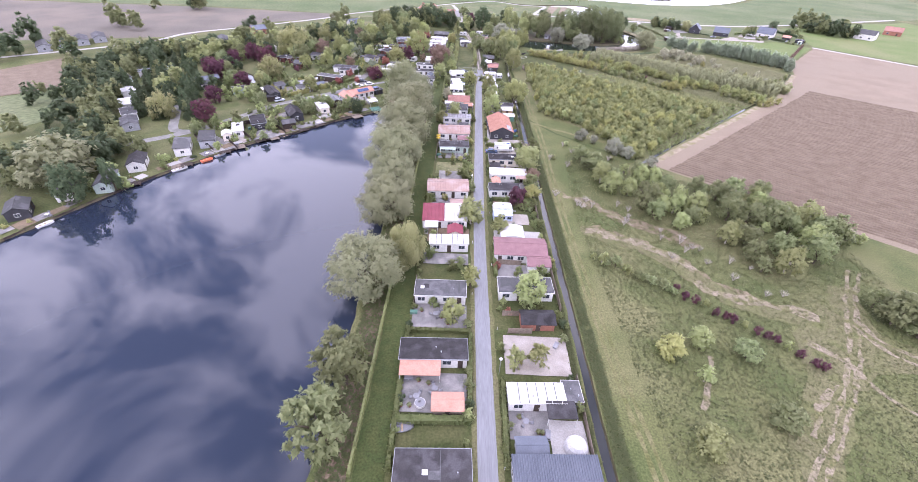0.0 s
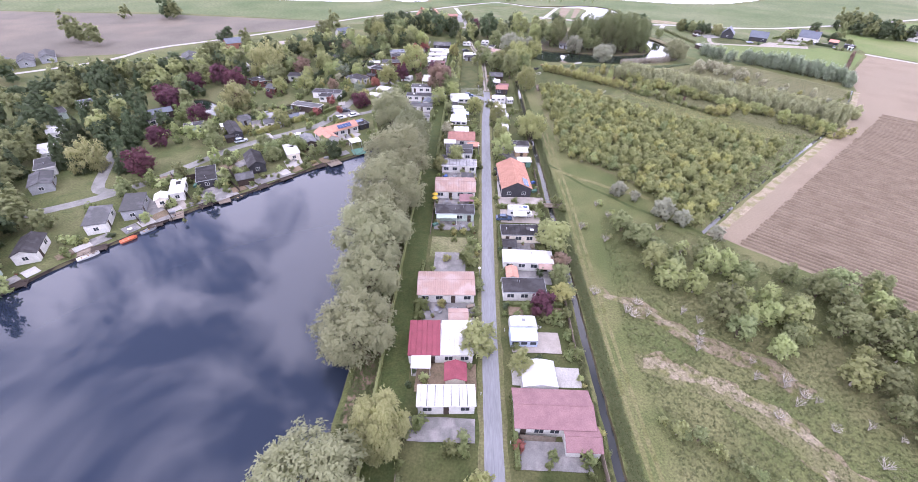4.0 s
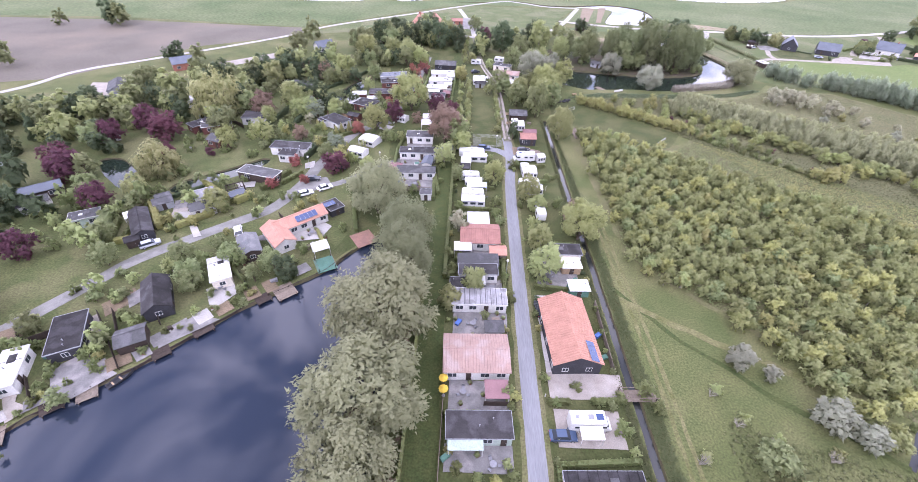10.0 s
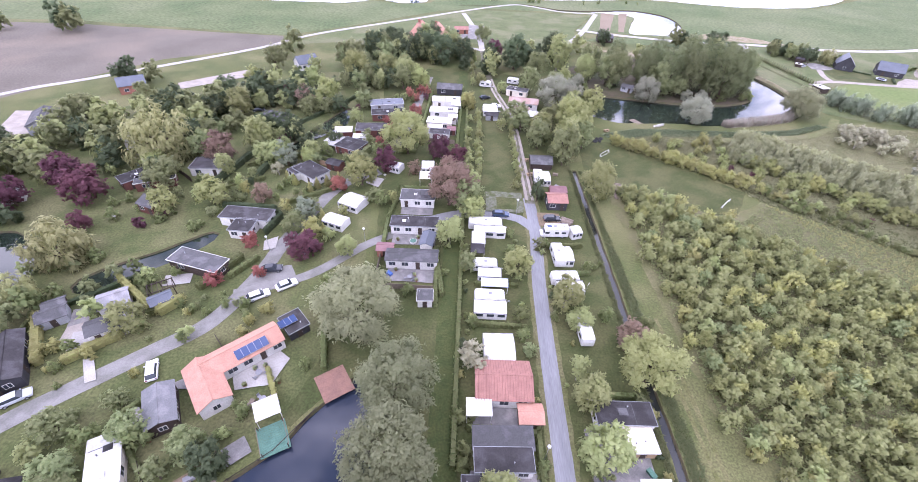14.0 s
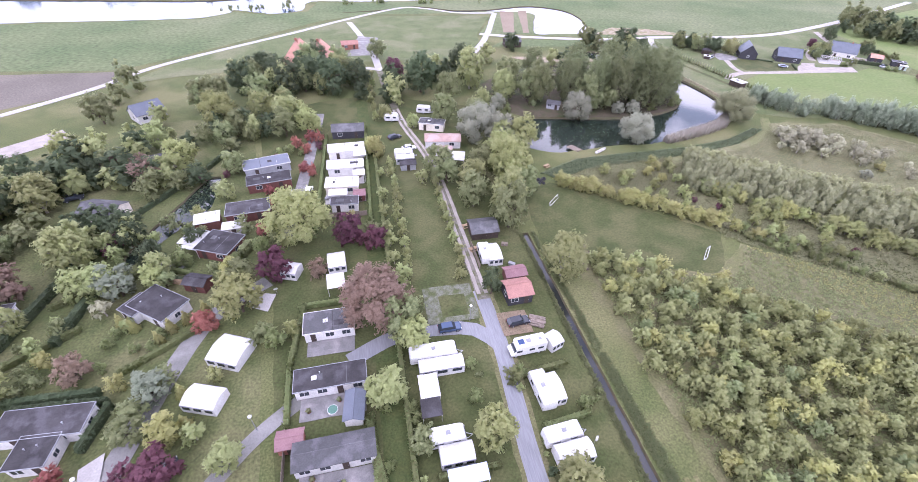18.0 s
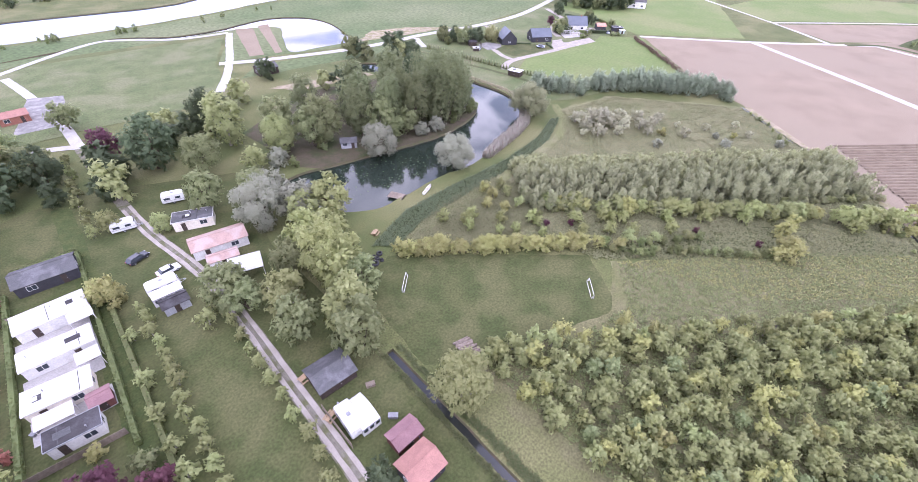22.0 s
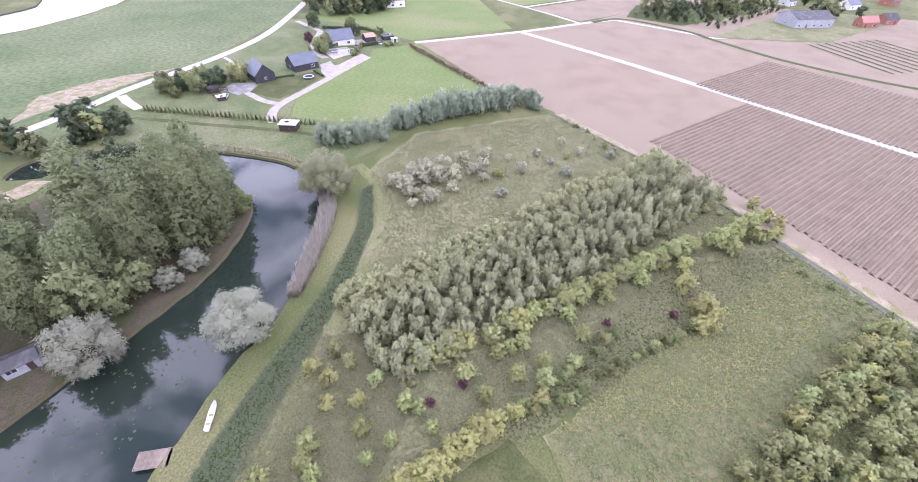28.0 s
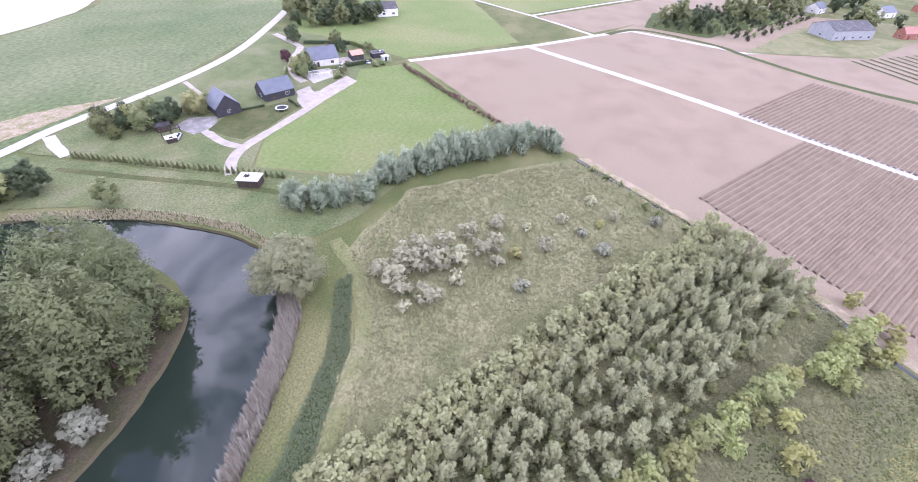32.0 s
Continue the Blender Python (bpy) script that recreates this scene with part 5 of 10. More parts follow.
def caravan(x, y, rot, L=5.6, W=2.25, label="white touring caravan parked on grass"):
    """A touring caravan: rounded body along x, windows, door, wheels, drawbar, roof hatch."""
    base = thing("caravan", x, y, rot, label, "caravan", "caravans on the plots")
    prof = [(-L / 2 + 0.1, 0.45), (L / 2 - 0.15, 0.45), (L / 2, 0.8), (L / 2 - 0.05, 1.5), (L / 2 - 0.35, 2.25), (L / 2 - 0.8, 2.5), (-L / 2 + 0.6, 2.5), (-L / 2 + 0.15, 2.3), (-L / 2, 1.6), (-L / 2, 0.7)]
    bm = prism(bmesh.new(), prof, -W / 2, W / 2)
    bmesh.ops.recalc_face_normals(bm, faces=bm.faces[:])
    bmesh.ops.bevel(bm, geom=[e for e in bm.edges if abs(e.verts[0].co.y) > 0.1 and abs(e.verts[0].co.y - e.verts[1].co.y) < 1e-5], offset=0.1, segments=2, affect="EDGES")
    part("body", bm, CARAVAN_WHITE, base)
    for s in (-1, 1):
        for px, ww in ((-L * 0.26, 1.3), (L * 0.2, 1.1)):
            part("window", boxes((px - ww / 2, px + ww / 2, s * W / 2 - 0.015, s * W / 2 + 0.015, 1.3, 1.85)), PANE, base)
        part("stripe", boxes((-L / 2 + 0.1, L / 2 - 0.2, s * W / 2 - 0.006, s * W / 2 + 0.006, 1.0, 1.1)), GREY_PLASTIC, base, "grey trim stripe")
        wheel(base, pose(-0.1, s * (W / 2 - 0.12), 0.31))
    part("front_window", boxes((L / 2 - 0.22, L / 2 - 0.12, -0.8, 0.8, 1.45, 1.95)), PANE, base)
    part("roof_hatch", boxes((-0.35, 0.35, -0.3, 0.3, 2.5, 2.58)), GREY_PLASTIC, base)
    part("roof_hatch", boxes((-L * 0.32 - 0.2, -L * 0.32 + 0.2, -0.2, 0.2, 2.5, 2.56)), CARAVAN_WHITE, base)
    bm = bmesh.new()
    tube(bm, (L / 2 - 0.1, 0.5, 0.45), (L / 2 + 1.1, 0, 0.45), 0.05, 0.05, 6)
    tube(bm, (L / 2 - 0.1, -0.5, 0.45), (L / 2 + 1.1, 0, 0.45), 0.05, 0.05, 6)
    tube(bm, (L / 2 + 0.9, 0, 0.0), (L / 2 + 0.9, 0, 0.7), 0.04, 0.04, 6)
    part("drawbar", bm, METAL, base)
    return base


def awning(x, y, w, d, rot, m=None, label="pale canvas awning tent with side windows", h=2.3, low=1.8):
    """A canvas awning or frame tent with a sagging ridge roof, walls and clear windows."""
    m = m or CANVAS
    base = thing("awning_tent", x, y, rot, label, "tent")
    bm = bmesh.new()
    nx = 6
    prof = [(-d / 2, 0), (-d / 2 + 0.04, low), (-d * 0.22, h * 0.97), (0.0, h + 0.12), (d * 0.22, h * 0.97), (d / 2 - 0.04, low), (d / 2, 0)]
    rows = []
    for i in range(nx + 1):
        px = -w / 2 + w * i / nx
        sag = 0.05 * math.sin(i * 2.6)
        rows.append([bm.verts.new((px, q, z + (sag if 0 < k < 6 else 0))) for k, (q, z) in enumerate(prof)])
    for a, b in zip(rows, rows[1:]):
        for k in range(6):
            bm.faces.new((a[k], a[k + 1], b[k + 1], b[k]))
    bm.faces.new(rows[0])
    bm.faces.new(rows[-1][::-1])
    bmesh.ops.recalc_face_normals(bm, faces=bm.faces[:])
    part("canvas", bm, m, base)
    for i in range(3):
        px = -w / 2 + w * (i + 0.5) / 3
        part("window", boxes((px - w * 0.11, px + w * 0.11, -d / 2 - 0.012, -d / 2 + 0.05, 0.8, 1.5)), PANE, base)
    for s in (-1, 1):
        part("valance", boxes((-w / 2 - 0.02, w / 2 + 0.02, s * d / 2 - 0.03, s * d / 2 + 0.03, low - 0.12, low + 0.02)), GREY_PLASTIC, base, "grey edge trim")
    return base


def motorhome(x, y, rot, label="white motorhome parked on a plot"):
    base = thing("motorhome", x, y, rot, label, "motorhome")
    prof = [(-3.2, 0.45), (1.6, 0.45), (3.2, 0.5), (3.35, 0.95), (2.9, 1.15), (2.2, 1.9), (2.45, 2.3), (2.2, 2.85), (-3.1, 2.85), (-3.2, 2.6)]
    bm = prism(bmesh.new(), prof, -1.12, 1.12)
    bmesh.ops.recalc_face_normals(bm, faces=bm.faces[:])
    bmesh.ops.bevel(bm, geom=[e for e in bm.edges if abs(e.verts[0].co.y - e.verts[1].co.y) < 1e-5], offset=0.09, segments=2, affect="EDGES")
    part("body", bm, CARAVAN_WHITE, base)
    part("windscreen", boxes((2.25, 2.75, -0.9, 0.9, 1.3, 1.75)), PANE, base)
    for s in (-1, 1):
        for px in (-2.0, -0.4, 1.9):
            part("window", boxes((px - 0.5, px + 0.5, s * 1.12 - 0.015, s * 1.12 + 0.015, 1.45, 1.95)), PANE, base)
        for px in (-1.9, 2.4):
            wheel(base, pose(px, s * 0.98, 0.34), 0.34)
        part("headlight", boxes((3.28, 3.37, s * 0.8 - 0.15, s * 0.8 + 0.15, 0.8, 0.95)), METAL, base)
    part("roof_hatch", boxes((-0.4, 0.4, -0.35, 0.35, 2.85, 2.94)), GREY_PLASTIC, base)
    part("roof_hatch", boxes((-2.4, -1.9, -0.25, 0.25, 2.85, 2.92)), GREY_PLASTIC, base)
    part("solar_panel", boxes((0.8, 1.9, -0.5, 0.5, 2.86, 2.9)), SOLAR, base)
    return base


def car(x, y, rot, m, label, estate=False):
    base = thing("car", x, y, rot, label, "car", "parked cars")
    back = -2.0 if estate else -1.6
    low = [(-2.1, 0.35), (2.1, 0.35), (2.15, 0.62), (1.95, 0.8), (1.0, 0.92), (-1.9, 0.98), (-2.15, 0.85)]
    bm = prism(bmesh.new(), low, -0.87, 0.87)
    bmesh.ops.recalc_face_normals(bm, faces=bm.faces[:])
    bmesh.ops.bevel(bm, geom=bm.edges[:], offset=0.07, segments=2, affect="EDGES")
    part("body", bm, m, base)
    bm = bmesh.new()
    v = []
    for s in (-1, 1):
        v.append([bm.verts.new((px, s * wy, z)) for px, wy, z in ((1.05, 0.8, 0.9), (0.35, 0.66, 1.42), (back + 0.5, 0.64, 1.44), (back - 0.1, 0.78, 0.95))])
    bm.faces.new(v[0])
    bm.faces.new(v[1][::-1])
    for i in range(4):
        bm.faces.new((v[0][i], v[1][i], v[1][(i + 1) % 4], v[0][(i + 1) % 4]))
    bmesh.ops.recalc_face_normals(bm, faces=bm.faces[:])
    part("glasshouse", bm, PANE, base, "dark tinted windows")
    bm = bmesh.new()
    box(bm, back + 0.45, 0.42, -0.65, 0.65, 1.425, 1.475)
    bmesh.ops.bevel(bm, geom=bm.edges[:], offset=0.03, segments=2, affect="EDGES")
    part("roof", bm, m, base)
    for s in (-1, 1):
        for px in (-1.3, 1.32):
            wheel(base, pose(px, s * 0.8, 0.31))
        part("headlight", boxes((1.95, 2.13, s * 0.65 - 0.16, s * 0.65 + 0.16, 0.62, 0.74)), METAL, base)
        part("tail_light", boxes((-2.16, -2.05, s * 0.68 - 0.14, s * 0.68 + 0.14, 0.68, 0.84)), RED_FABRIC, base)
        part("mirror", boxes((0.75, 0.9, s * 0.98 - 0.1, s * 0.98 + 0.1, 0.92, 1.04)), m, base)
    return base

# ---- plots west of the lane ----
house(-7.9, 28, 10.6, 6.3, 2, "flat", BITUMEN, CREAM, label="low chalet with black bitumen roof and cream walls")
house(-9.2, 49.3, 11.7, 4.3, 2, "flat", BITUMEN, WHITE, label="white chalet with black bitumen roof")
canopy(-11.3, 45.4, 7.0, 3.1, 2, ORANGE_TILE, 2.2, "orange tiled veranda roof on posts", "veranda")
shed(-6.3, 39.4, 4.8, 2.9, 2, ORANGE_TILE, label="garden shed with orange tiled roof")
house(-8.9, 65, 10.3, 4.4, 1, "flat", GREY_ROOF, WHITE, label="white chalet with grey roof")
house(-7.9, 82, 9.0, 3.4, 3, "flat", WHITE_ROOF, WHITE, label="white mobile home with white roof", ribs=1.2)
shed(-6.6, 87, 3.3, 3.3, 2, RED_FABRIC, CREAM, label="small shed with red roof", axis="y")
house(-9.5, 93.6, 11.3, 7.2, 3, "mono", WHITE_ROOF, WHITE, label="chalet with half red half white ribbed roof", ribs=0.9, split=RED_FABRIC)
canopy(-12.6, 88.4, 3.4, 2.6, 2, CANVAS)
house(-9.3, 108.3, 11.4, 6.6, 3, "gable", PINK_TILE, WHITE, label="chalet with faded pink ribbed roof", ribs=0.45, rise=0.9)
shed(-6.5, 99.9, 3.4, 3.0, 3, PINK_TILE, CREAM, label="small shed with pink tiled roof")
house(-8.5, 136.4, 9.7, 4.0, 2, "flat", BITUMEN, GREENISH, label="sage green chalet with black roof")
canopy(-10.5, 133.6, 5.2, 2.0, 2, GREENISH, 2.2, "pale green veranda roof on posts", "veranda")
house(-8.9, 149.4, 11.0, 7.6, 2, "gable", PINK_TILE, WHITE, label="chalet with faded pink ribbed roof", ribs=0.45, rise=1.0)
canopy(-5.6, 142.6, 3.9, 3.3, 2, MAROON, 2.2, "dark red pergola roof on posts", "pergola")
canopy(-5.5, 155.7, 3.7, 2.8, 2, GREY_ROOF, 2.0, "flat grey glass roof on posts")
house(-8.2, 162.8, 10.5, 4.1, 1, "flat", PALE_ROOF, WHITE, label="pale mobile home with stained grey roof", ribs=1.0)
house(-8.4, 173.6, 8.6, 3.0, 2, "mono", GREY_ROOF, WHITE, label="back part of a chalet with grey roof")
house(-8.4, 170.6, 8.0, 3.0, 2, "flat", BITUMEN, WHITE, 2.6, label="front part of a chalet with black felt roof")
shed(-12.2, 167.1, 3.7, 2.6, 2, BITUMEN, BLACK_WALL, "flat", label="dark flat-roofed garden shed")
canopy(-8.5, 167.9, 3.1, 3.4, 2, CANVAS)
house(-7.9, 183.2, 8.8, 6.9, 1, "gable", RED_TILE, WHITE, label="chalet with red tiled gable roof", rise=1.3, ribs=0.42)
canopy(-11.8, 178.4, 4.0, 2.9, 2, CANVAS)
shed(-3.9, 177.9, 3.5, 2.9, 2, ORANGE_TILE, label="small shed with orange tiled roof")
awning(-8.2, 190.2, 5.4, 5.8, 2, CANVAS)
caravan(-9.5, 202.3, 0, 6.2, 2.4, "white caravan with attached white awning")
awning(-9.5, 199.4, 6.2, 3.4, 0, CANVAS)
canopy(-8.5, 205.6, 5.5, 2.2, 0, BLUE_CANVAS, 2.0, "pale blue canvas canopy on posts")
caravan(-10.2, 211.6, 0, 5.4, 2.3, "white caravan with attached white awning")
awning(-9.4, 208.9, 4.8, 2.8, 0, CANVAS)
caravan(-9.9, 226.2, 0, 8.2, 2.5, "long white static caravan")
awning(-9.0, 223.6, 7.4, 2.6, 0, CANVAS)
canopy(-11.7, 219.5, 3.1, 4.1, 0, WHITE_ROOF, 2.2)

# ---- plots east of the lane ----
house(9.4, 27.7, 12.0, 6.1, 2, "mono", BLUE_ROOF, GREY_WALL, label="barn-like chalet with blue corrugated roof", ribs=0.35, h=2.6)
shed(6.4, 32.5, 4.4, 2.9, 3, BLUE_ROOF, GREY_WALL, label="small shed with blue-grey gable roof")
house(8.0, 41.2, 9.0, 3.4, 2, "flat", WHITE_ROOF, WHITE, label="white mobile home with ribbed white roof", ribs=1.5)
canopy(11.7, 38.4, 4.7, 3.0, 2, BITUMEN, 2.4, "black felt veranda roof on posts", "veranda")
shed(14.1, 42.2, 2.7, 3.6, 2, GREY_ROOF, GREY_WALL, "flat", label="grey flat-roofed garden shed")
shed(10.4, 58.5, 6.4, 3.5, 2, BITUMEN, BRICK, label="brick shed with black felt roof")
house(8.8, 67, 11.2, 4.3, 2, "flat", GREY_ROOF, WHITE, label="white chalet with grey flat roof")
house(8.9, 80.5, 12.0, 6.4, 0, "gable", MAROON, WHITE, label="white chalet with maroon roof", rise=0.9)
shed(12.8, 76.0, 5.0, 3.6, 0, MAROON, WHITE, label="white extension with maroon roof")
awning(7.6, 87.4, 5.3, 6.0, 92, CANVAS, "white canvas frame tent")
caravan(6.0, 98.9, 3, 5.4, 2.3)
awning(5.8, 96.0, 5.0, 3.4, 2, BLUE_CANVAS, "pale blue canvas awning tent")
house(6.9, 108.4, 8.6, 4.0, 2, "flat", BITUMEN, WHITE, label="white chalet with grey roof")
house(8.6, 118.0, 10.9, 4.0, 0, "flat", WHITE_ROOF, WHITE, label="long white mobile home with white roof")
canopy(12.5, 115.2, 3.4, 2.2, 0, PINK_TILE, 2.2, "pink tiled veranda roof on posts", "veranda")
shed(4.8, 113.1, 2.1, 3.2, 2, ORANGE_TILE, CREAM, label="small shed with orange roof", axis="y")
house(8.6, 128.2, 10.8, 3.9, 2, "flat", BITUMEN, CREAM, label="cream chalet with black ribbed roof", ribs=1.4)
shed(4.9, 123.6, 2.9, 2.6, 2, BITUMEN, GREY_WALL, label="small grey shed with dark roof")
motorhome(8.6, 138.2, 2)
canopy(8.4, 135.9, 3.5, 2.0, 2, CANVAS, 2.2, "white roll-out motorhome awning", "awning_canopy")
house(8.0, 155.0, 8.2, 15.0, 3.5, "gable", ORANGE_TILE, BLACK_WALL, h=3.0, rise=1.9, name="barn", label="long black barn with orange corrugated roof", ribs=0.5, axis="y", windows=True)
house(10.4, 178.4, 8.6, 3.4, 1, "flat", BITUMEN, WHITE, label="white chalet with dark flat roof")
shed(12.0, 174.7, 4.0, 3.7, 3, CREAM, LIGHT_WOOD, "flat", label="light wooden shed with cream roof")
shed(12.4, 167.5, 3.9, 2.9, 2, WHITE_ROOF, GREEN_CANVAS, "flat", label="green container with white roof")
caravan(7.8, 195.4, 92, 6.6, 2.3)
caravan(6.4, 208.7, 4, 6.0, 2.3, "white caravan with attached white awning")
awning(7.0, 205.9, 5.4, 3.0, 3, CANVAS)
caravan(6.0, 216.2, 93, 6.6, 2.4)
awning(7.4, 216.0, 3.4, 5.0, 3, CANVAS)
motorhome(6.4, 224.5, 183, "white motorhome with curved side tent")
awning(11.3, 224.9, 2.6, 3.0, 20, CANVAS)
house(8.6, 237.2, 4.9, 4.4, 2, "gable", RED_TILE, BLACK_WALL, rise=0.9, label="dark cabin with red tiled roof")
shed(9.7, 242.2, 4.2, 2.8, 2, MAROON, RED_WOOD, label="red-brown shed with maroon roof")
caravan(5.2, 249.5, 88, 5.6, 2.3, "white caravan with attached white awning")
awning(7.0, 249.0, 3.0, 5.4, 0, CANVAS)
shed(7.0, 258.0, 6.2, 5.2, 0, GREY_ROOF, DARK_WOOD, label="dark shed with grey roof")
house(5.6, 302, 10.6, 5.0, -8, "gable", PINK_TILE, WHITE, rise=1.0, label="white chalet with salmon pink roof")
canopy(6.8, 290.5, 6.2, 4.8, -15, WHITE_ROOF)
shed(4.4, 296.3, 5.6, 2.6, -10, PINK_TILE, WHITE, label="lean-to with salmon pink roof")
house(4.2, 313.6, 8.0, 3.8, -20, "flat", GREY_ROOF, CREAM, label="pale mobile home with grey roof")
caravan(-8.2, 321.4, -8, 4.8, 2.2)
caravan(3.4, 326.3, -15, 5.0, 2.2)
caravan(-7.0, 296.0, 0, 5.6, 2.3)
awning(-7.0, 293.3, 5.2, 2.8, 0, CANVAS)
shed(-6.6, 289.6, 4.2, 2.6, 0, BITUMEN, GREY_WALL, label="dark grey shed behind a caravan")
caravan(8.6, 276.5, 80, 5.0, 2.2)

# ---- plots behind the hedge ----
house(-26.0, 212.3, 10.8, 3.6, 1, "gable", GREY_ROOF, WHITE, rise=0.5, label="long white chalet with grey roof")
house(-26.7, 224.1, 10.8, 3.6, 1, "flat", BITUMEN, WHITE, label="long white chalet with dark roof")
house(-27.1, 235.4, 8.4, 4.4, 1, "flat", GREY_ROOF, WHITE, label="white chalet with grey roof")
shed(-22.2, 201.3, 2.8, 2.7, 3, GREY_ROOF, WHITE, "flat", label="small white shed with grey roof")
shed(-23.2, 218.7, 2.6, 4.6, -6, BLUE_ROOF, WHITE, label="white shed with blue gable roof", axis="y")
shed(-32.2, 215.2, 3.4, 2.4, 0, MAROON, BRICK, label="small brown brick shed")
house(-23.3, 299.8, 10.0, 4.6, 2, "flat", WHITE_ROOF, WHITE, label="white mobile home with white roof")
house(-23.6, 290.2, 9.4, 4.0, 0, "flat", WHITE_ROOF, WHITE, label="white mobile home with white roof")
house(-24.6, 281.0, 8.0, 4.2, -4, "flat", WHITE_ROOF, CREAM, label="cream mobile home with white roof")
house(-24.0, 272.6, 6.2, 3.0, -3, "flat", BITUMEN, WHITE, label="white mobile home with dark roof")
house(-22.6, 313, 9.6, 5.6, -2, "gable", GREY_ROOF, BLACK_WALL, label="dark chalet with white window frames")
house(-44.6, 294.5, 11.5, 5.0, 14, "flat", BLUE_ROOF, GREY_WALL, label="grey chalet with blue-grey flat roof")
house(-43.0, 286, 10.4, 4.4, 10, "flat", BITUMEN, RED_WOOD, label="brown chalet with dark roof")
house(-46.2, 273.5, 9.4, 4.8, 6, "flat", BITUMEN, RED_WOOD, label="brown chalet with dark roof")
house(-50.0, 261.2, 7.4, 6.2, -24, "flat", BITUMEN, RED_WOOD, label="brown chalet with dark flat roof")
canopy(-55.0, 262.4, 3.8, 5.0, -24, CANVAS)
house(-57.3, 245.2, 8.6, 5.4, -36, "flat", BITUMEN, WHITE, label="white chalet with dark flat roof")
house(-61.0, 245.6, 3.6, 4.2, -36, "flat", BITUMEN, WHITE, 2.3, label="white chalet wing with dark flat roof")
awning(-43.2, 232.8, 5.6, 5.4, -24, CANVAS, "white frame tent on a lawn")
awning(-45.5, 224.5, 5.4, 3.8, -20, CANVAS, "white canvas party tent")
awning(-26.0, 252.2, 3.6, 4.6, 4, CANVAS, "white frame tent beside a copper tree")
canopy(-26.0, 245.4, 3.4, 3.8, 4, WHITE_ROOF)
awning(-34.9, 251.2, 3.2, 3.4, -20, CANVAS, "pale canvas tent behind a purple tree")
canopy(-19.6, 295.9, 3.6, 2.6, 2, WHITE_ROOF)
canopy(-20.2, 285.4, 3.2, 2.6, 0, WHITE_ROOF)
canopy(-25.6, 276.6, 4.6, 2.4, -3, WHITE_ROOF)
shed(-20.4, 276.4, 2.6, 2.6, 0, MAROON, RED_WOOD, label="small red-brown shed beside a mobile home")
canopy(-11.9, 216.0, 3.1, 3.0, 0, BITUMEN, 2.0, "dark canvas porch roof on posts")

# ---- village by the lake ----
house(-51.6, 186.6, 12.4, 4.6, 43, "gable", ORANGE_TILE, WHITE, rise=1.3, label="white bungalow with orange tiled roof")
house(-54.4, 180.2, 4.6, 8.8, 41, "gable", ORANGE_TILE, WHITE, rise=1.2, label="white bungalow wing with orange tiled roof", axis="y")
shed(-45.2, 193.4, 3.6, 4.4, 43, BITUMEN, BLACK_WALL, "flat", label="dark garage with flat roof")
house(-59.5, 176.2, 3.9, 7.0, 32, "gable", MID_ROOF, DARK_WOOD, rise=0.7, label="dark cottage with pale grey gable roof", axis="y")
house(-62.3, 168.0, 3.6, 7.6, 30, "flat", WHITE_ROOF, CREAM, label="cream cottage with white flat roof", axis="y")
house(-71.0, 160.2, 4.6, 9.4, 32, "gable", BITUMEN, BLACK_WALL, rise=1.4, label="black cottage with dark gable roof", axis="y")
house(-88.0, 183.0, 3.8, 11.0, 37, "gable", BITUMEN, BLACK_WALL, rise=0.8, label="long dark chalet with black roof", axis="y")
canopy(-92.0, 185.6, 2.8, 2.8, 40, CANVAS)
house(-69.5, 207.7, 11.4, 3.9, -15, "flat", GREY_ROOF, DARK_WOOD, label="low dark timber chalet with grey flat roof and white windows")
house(-66.1, 224.1, 11.4, 4.2, -3.5, "flat", BITUMEN, WHITE, label="white bungalow with dark flat roof")
house(-65.4, 219.8, 4.7, 4.2, -3.5, "flat", BITUMEN, WHITE, 2.49, label="white bungalow wing with dark flat roof")
house(-85.6, 246.1, 8.4, 5.6, 5, "flat", BITUMEN, WHITE, label="chalet with dark flat roof")
house(-101.0, 238.6, 8.0, 4.4, 52, "flat", BITUMEN, RED_WOOD, label="brown chalet with dark roof")
house(-90.2, 227.6, 5.0, 5.0, -20, "gable", GREY_ROOF, RED_WOOD, label="red-brown cabin with grey roof")
house(-141.0, 301, 8.6, 9.0, 36, "gable", BLUE_ROOF, BRICK, h=3.0, label="brick farmhouse with dark solar roof", name="farmhouse")
house(-78.4, 278.7, 8.6, 5.4, -16, "gable", GREY_ROOF, CREAM, label="cream chalet with pale grey roof")
house(-81.0, 150.4, 4.8, 9.0, 28, "flat", BITUMEN, BLACK_WALL, label="dark cottage with black flat roof", axis="y")
shed(-69.8, 150.3, 4.4, 4.0, 30, GREY_ROOF, DARK_WOOD, label="dark boathouse with grey roof", h=2.3)
house(-85.0, 142.8, 3.2, 8.0, 24, "flat", WHITE_ROOF, WHITE, label="white lakeside cottage with white roof", axis="y")
house(-86.4, 137.4, 2.8, 3.4, 28, "gable", WHITE_ROOF, CREAM, label="small white lakeside cabin", axis="y")
house(-91.5, 134.0, 4.4, 8.8, 24, "mono", GREY_ROOF, GREY_WALL, label="grey lakeside cottage with grey roof", axis="y")
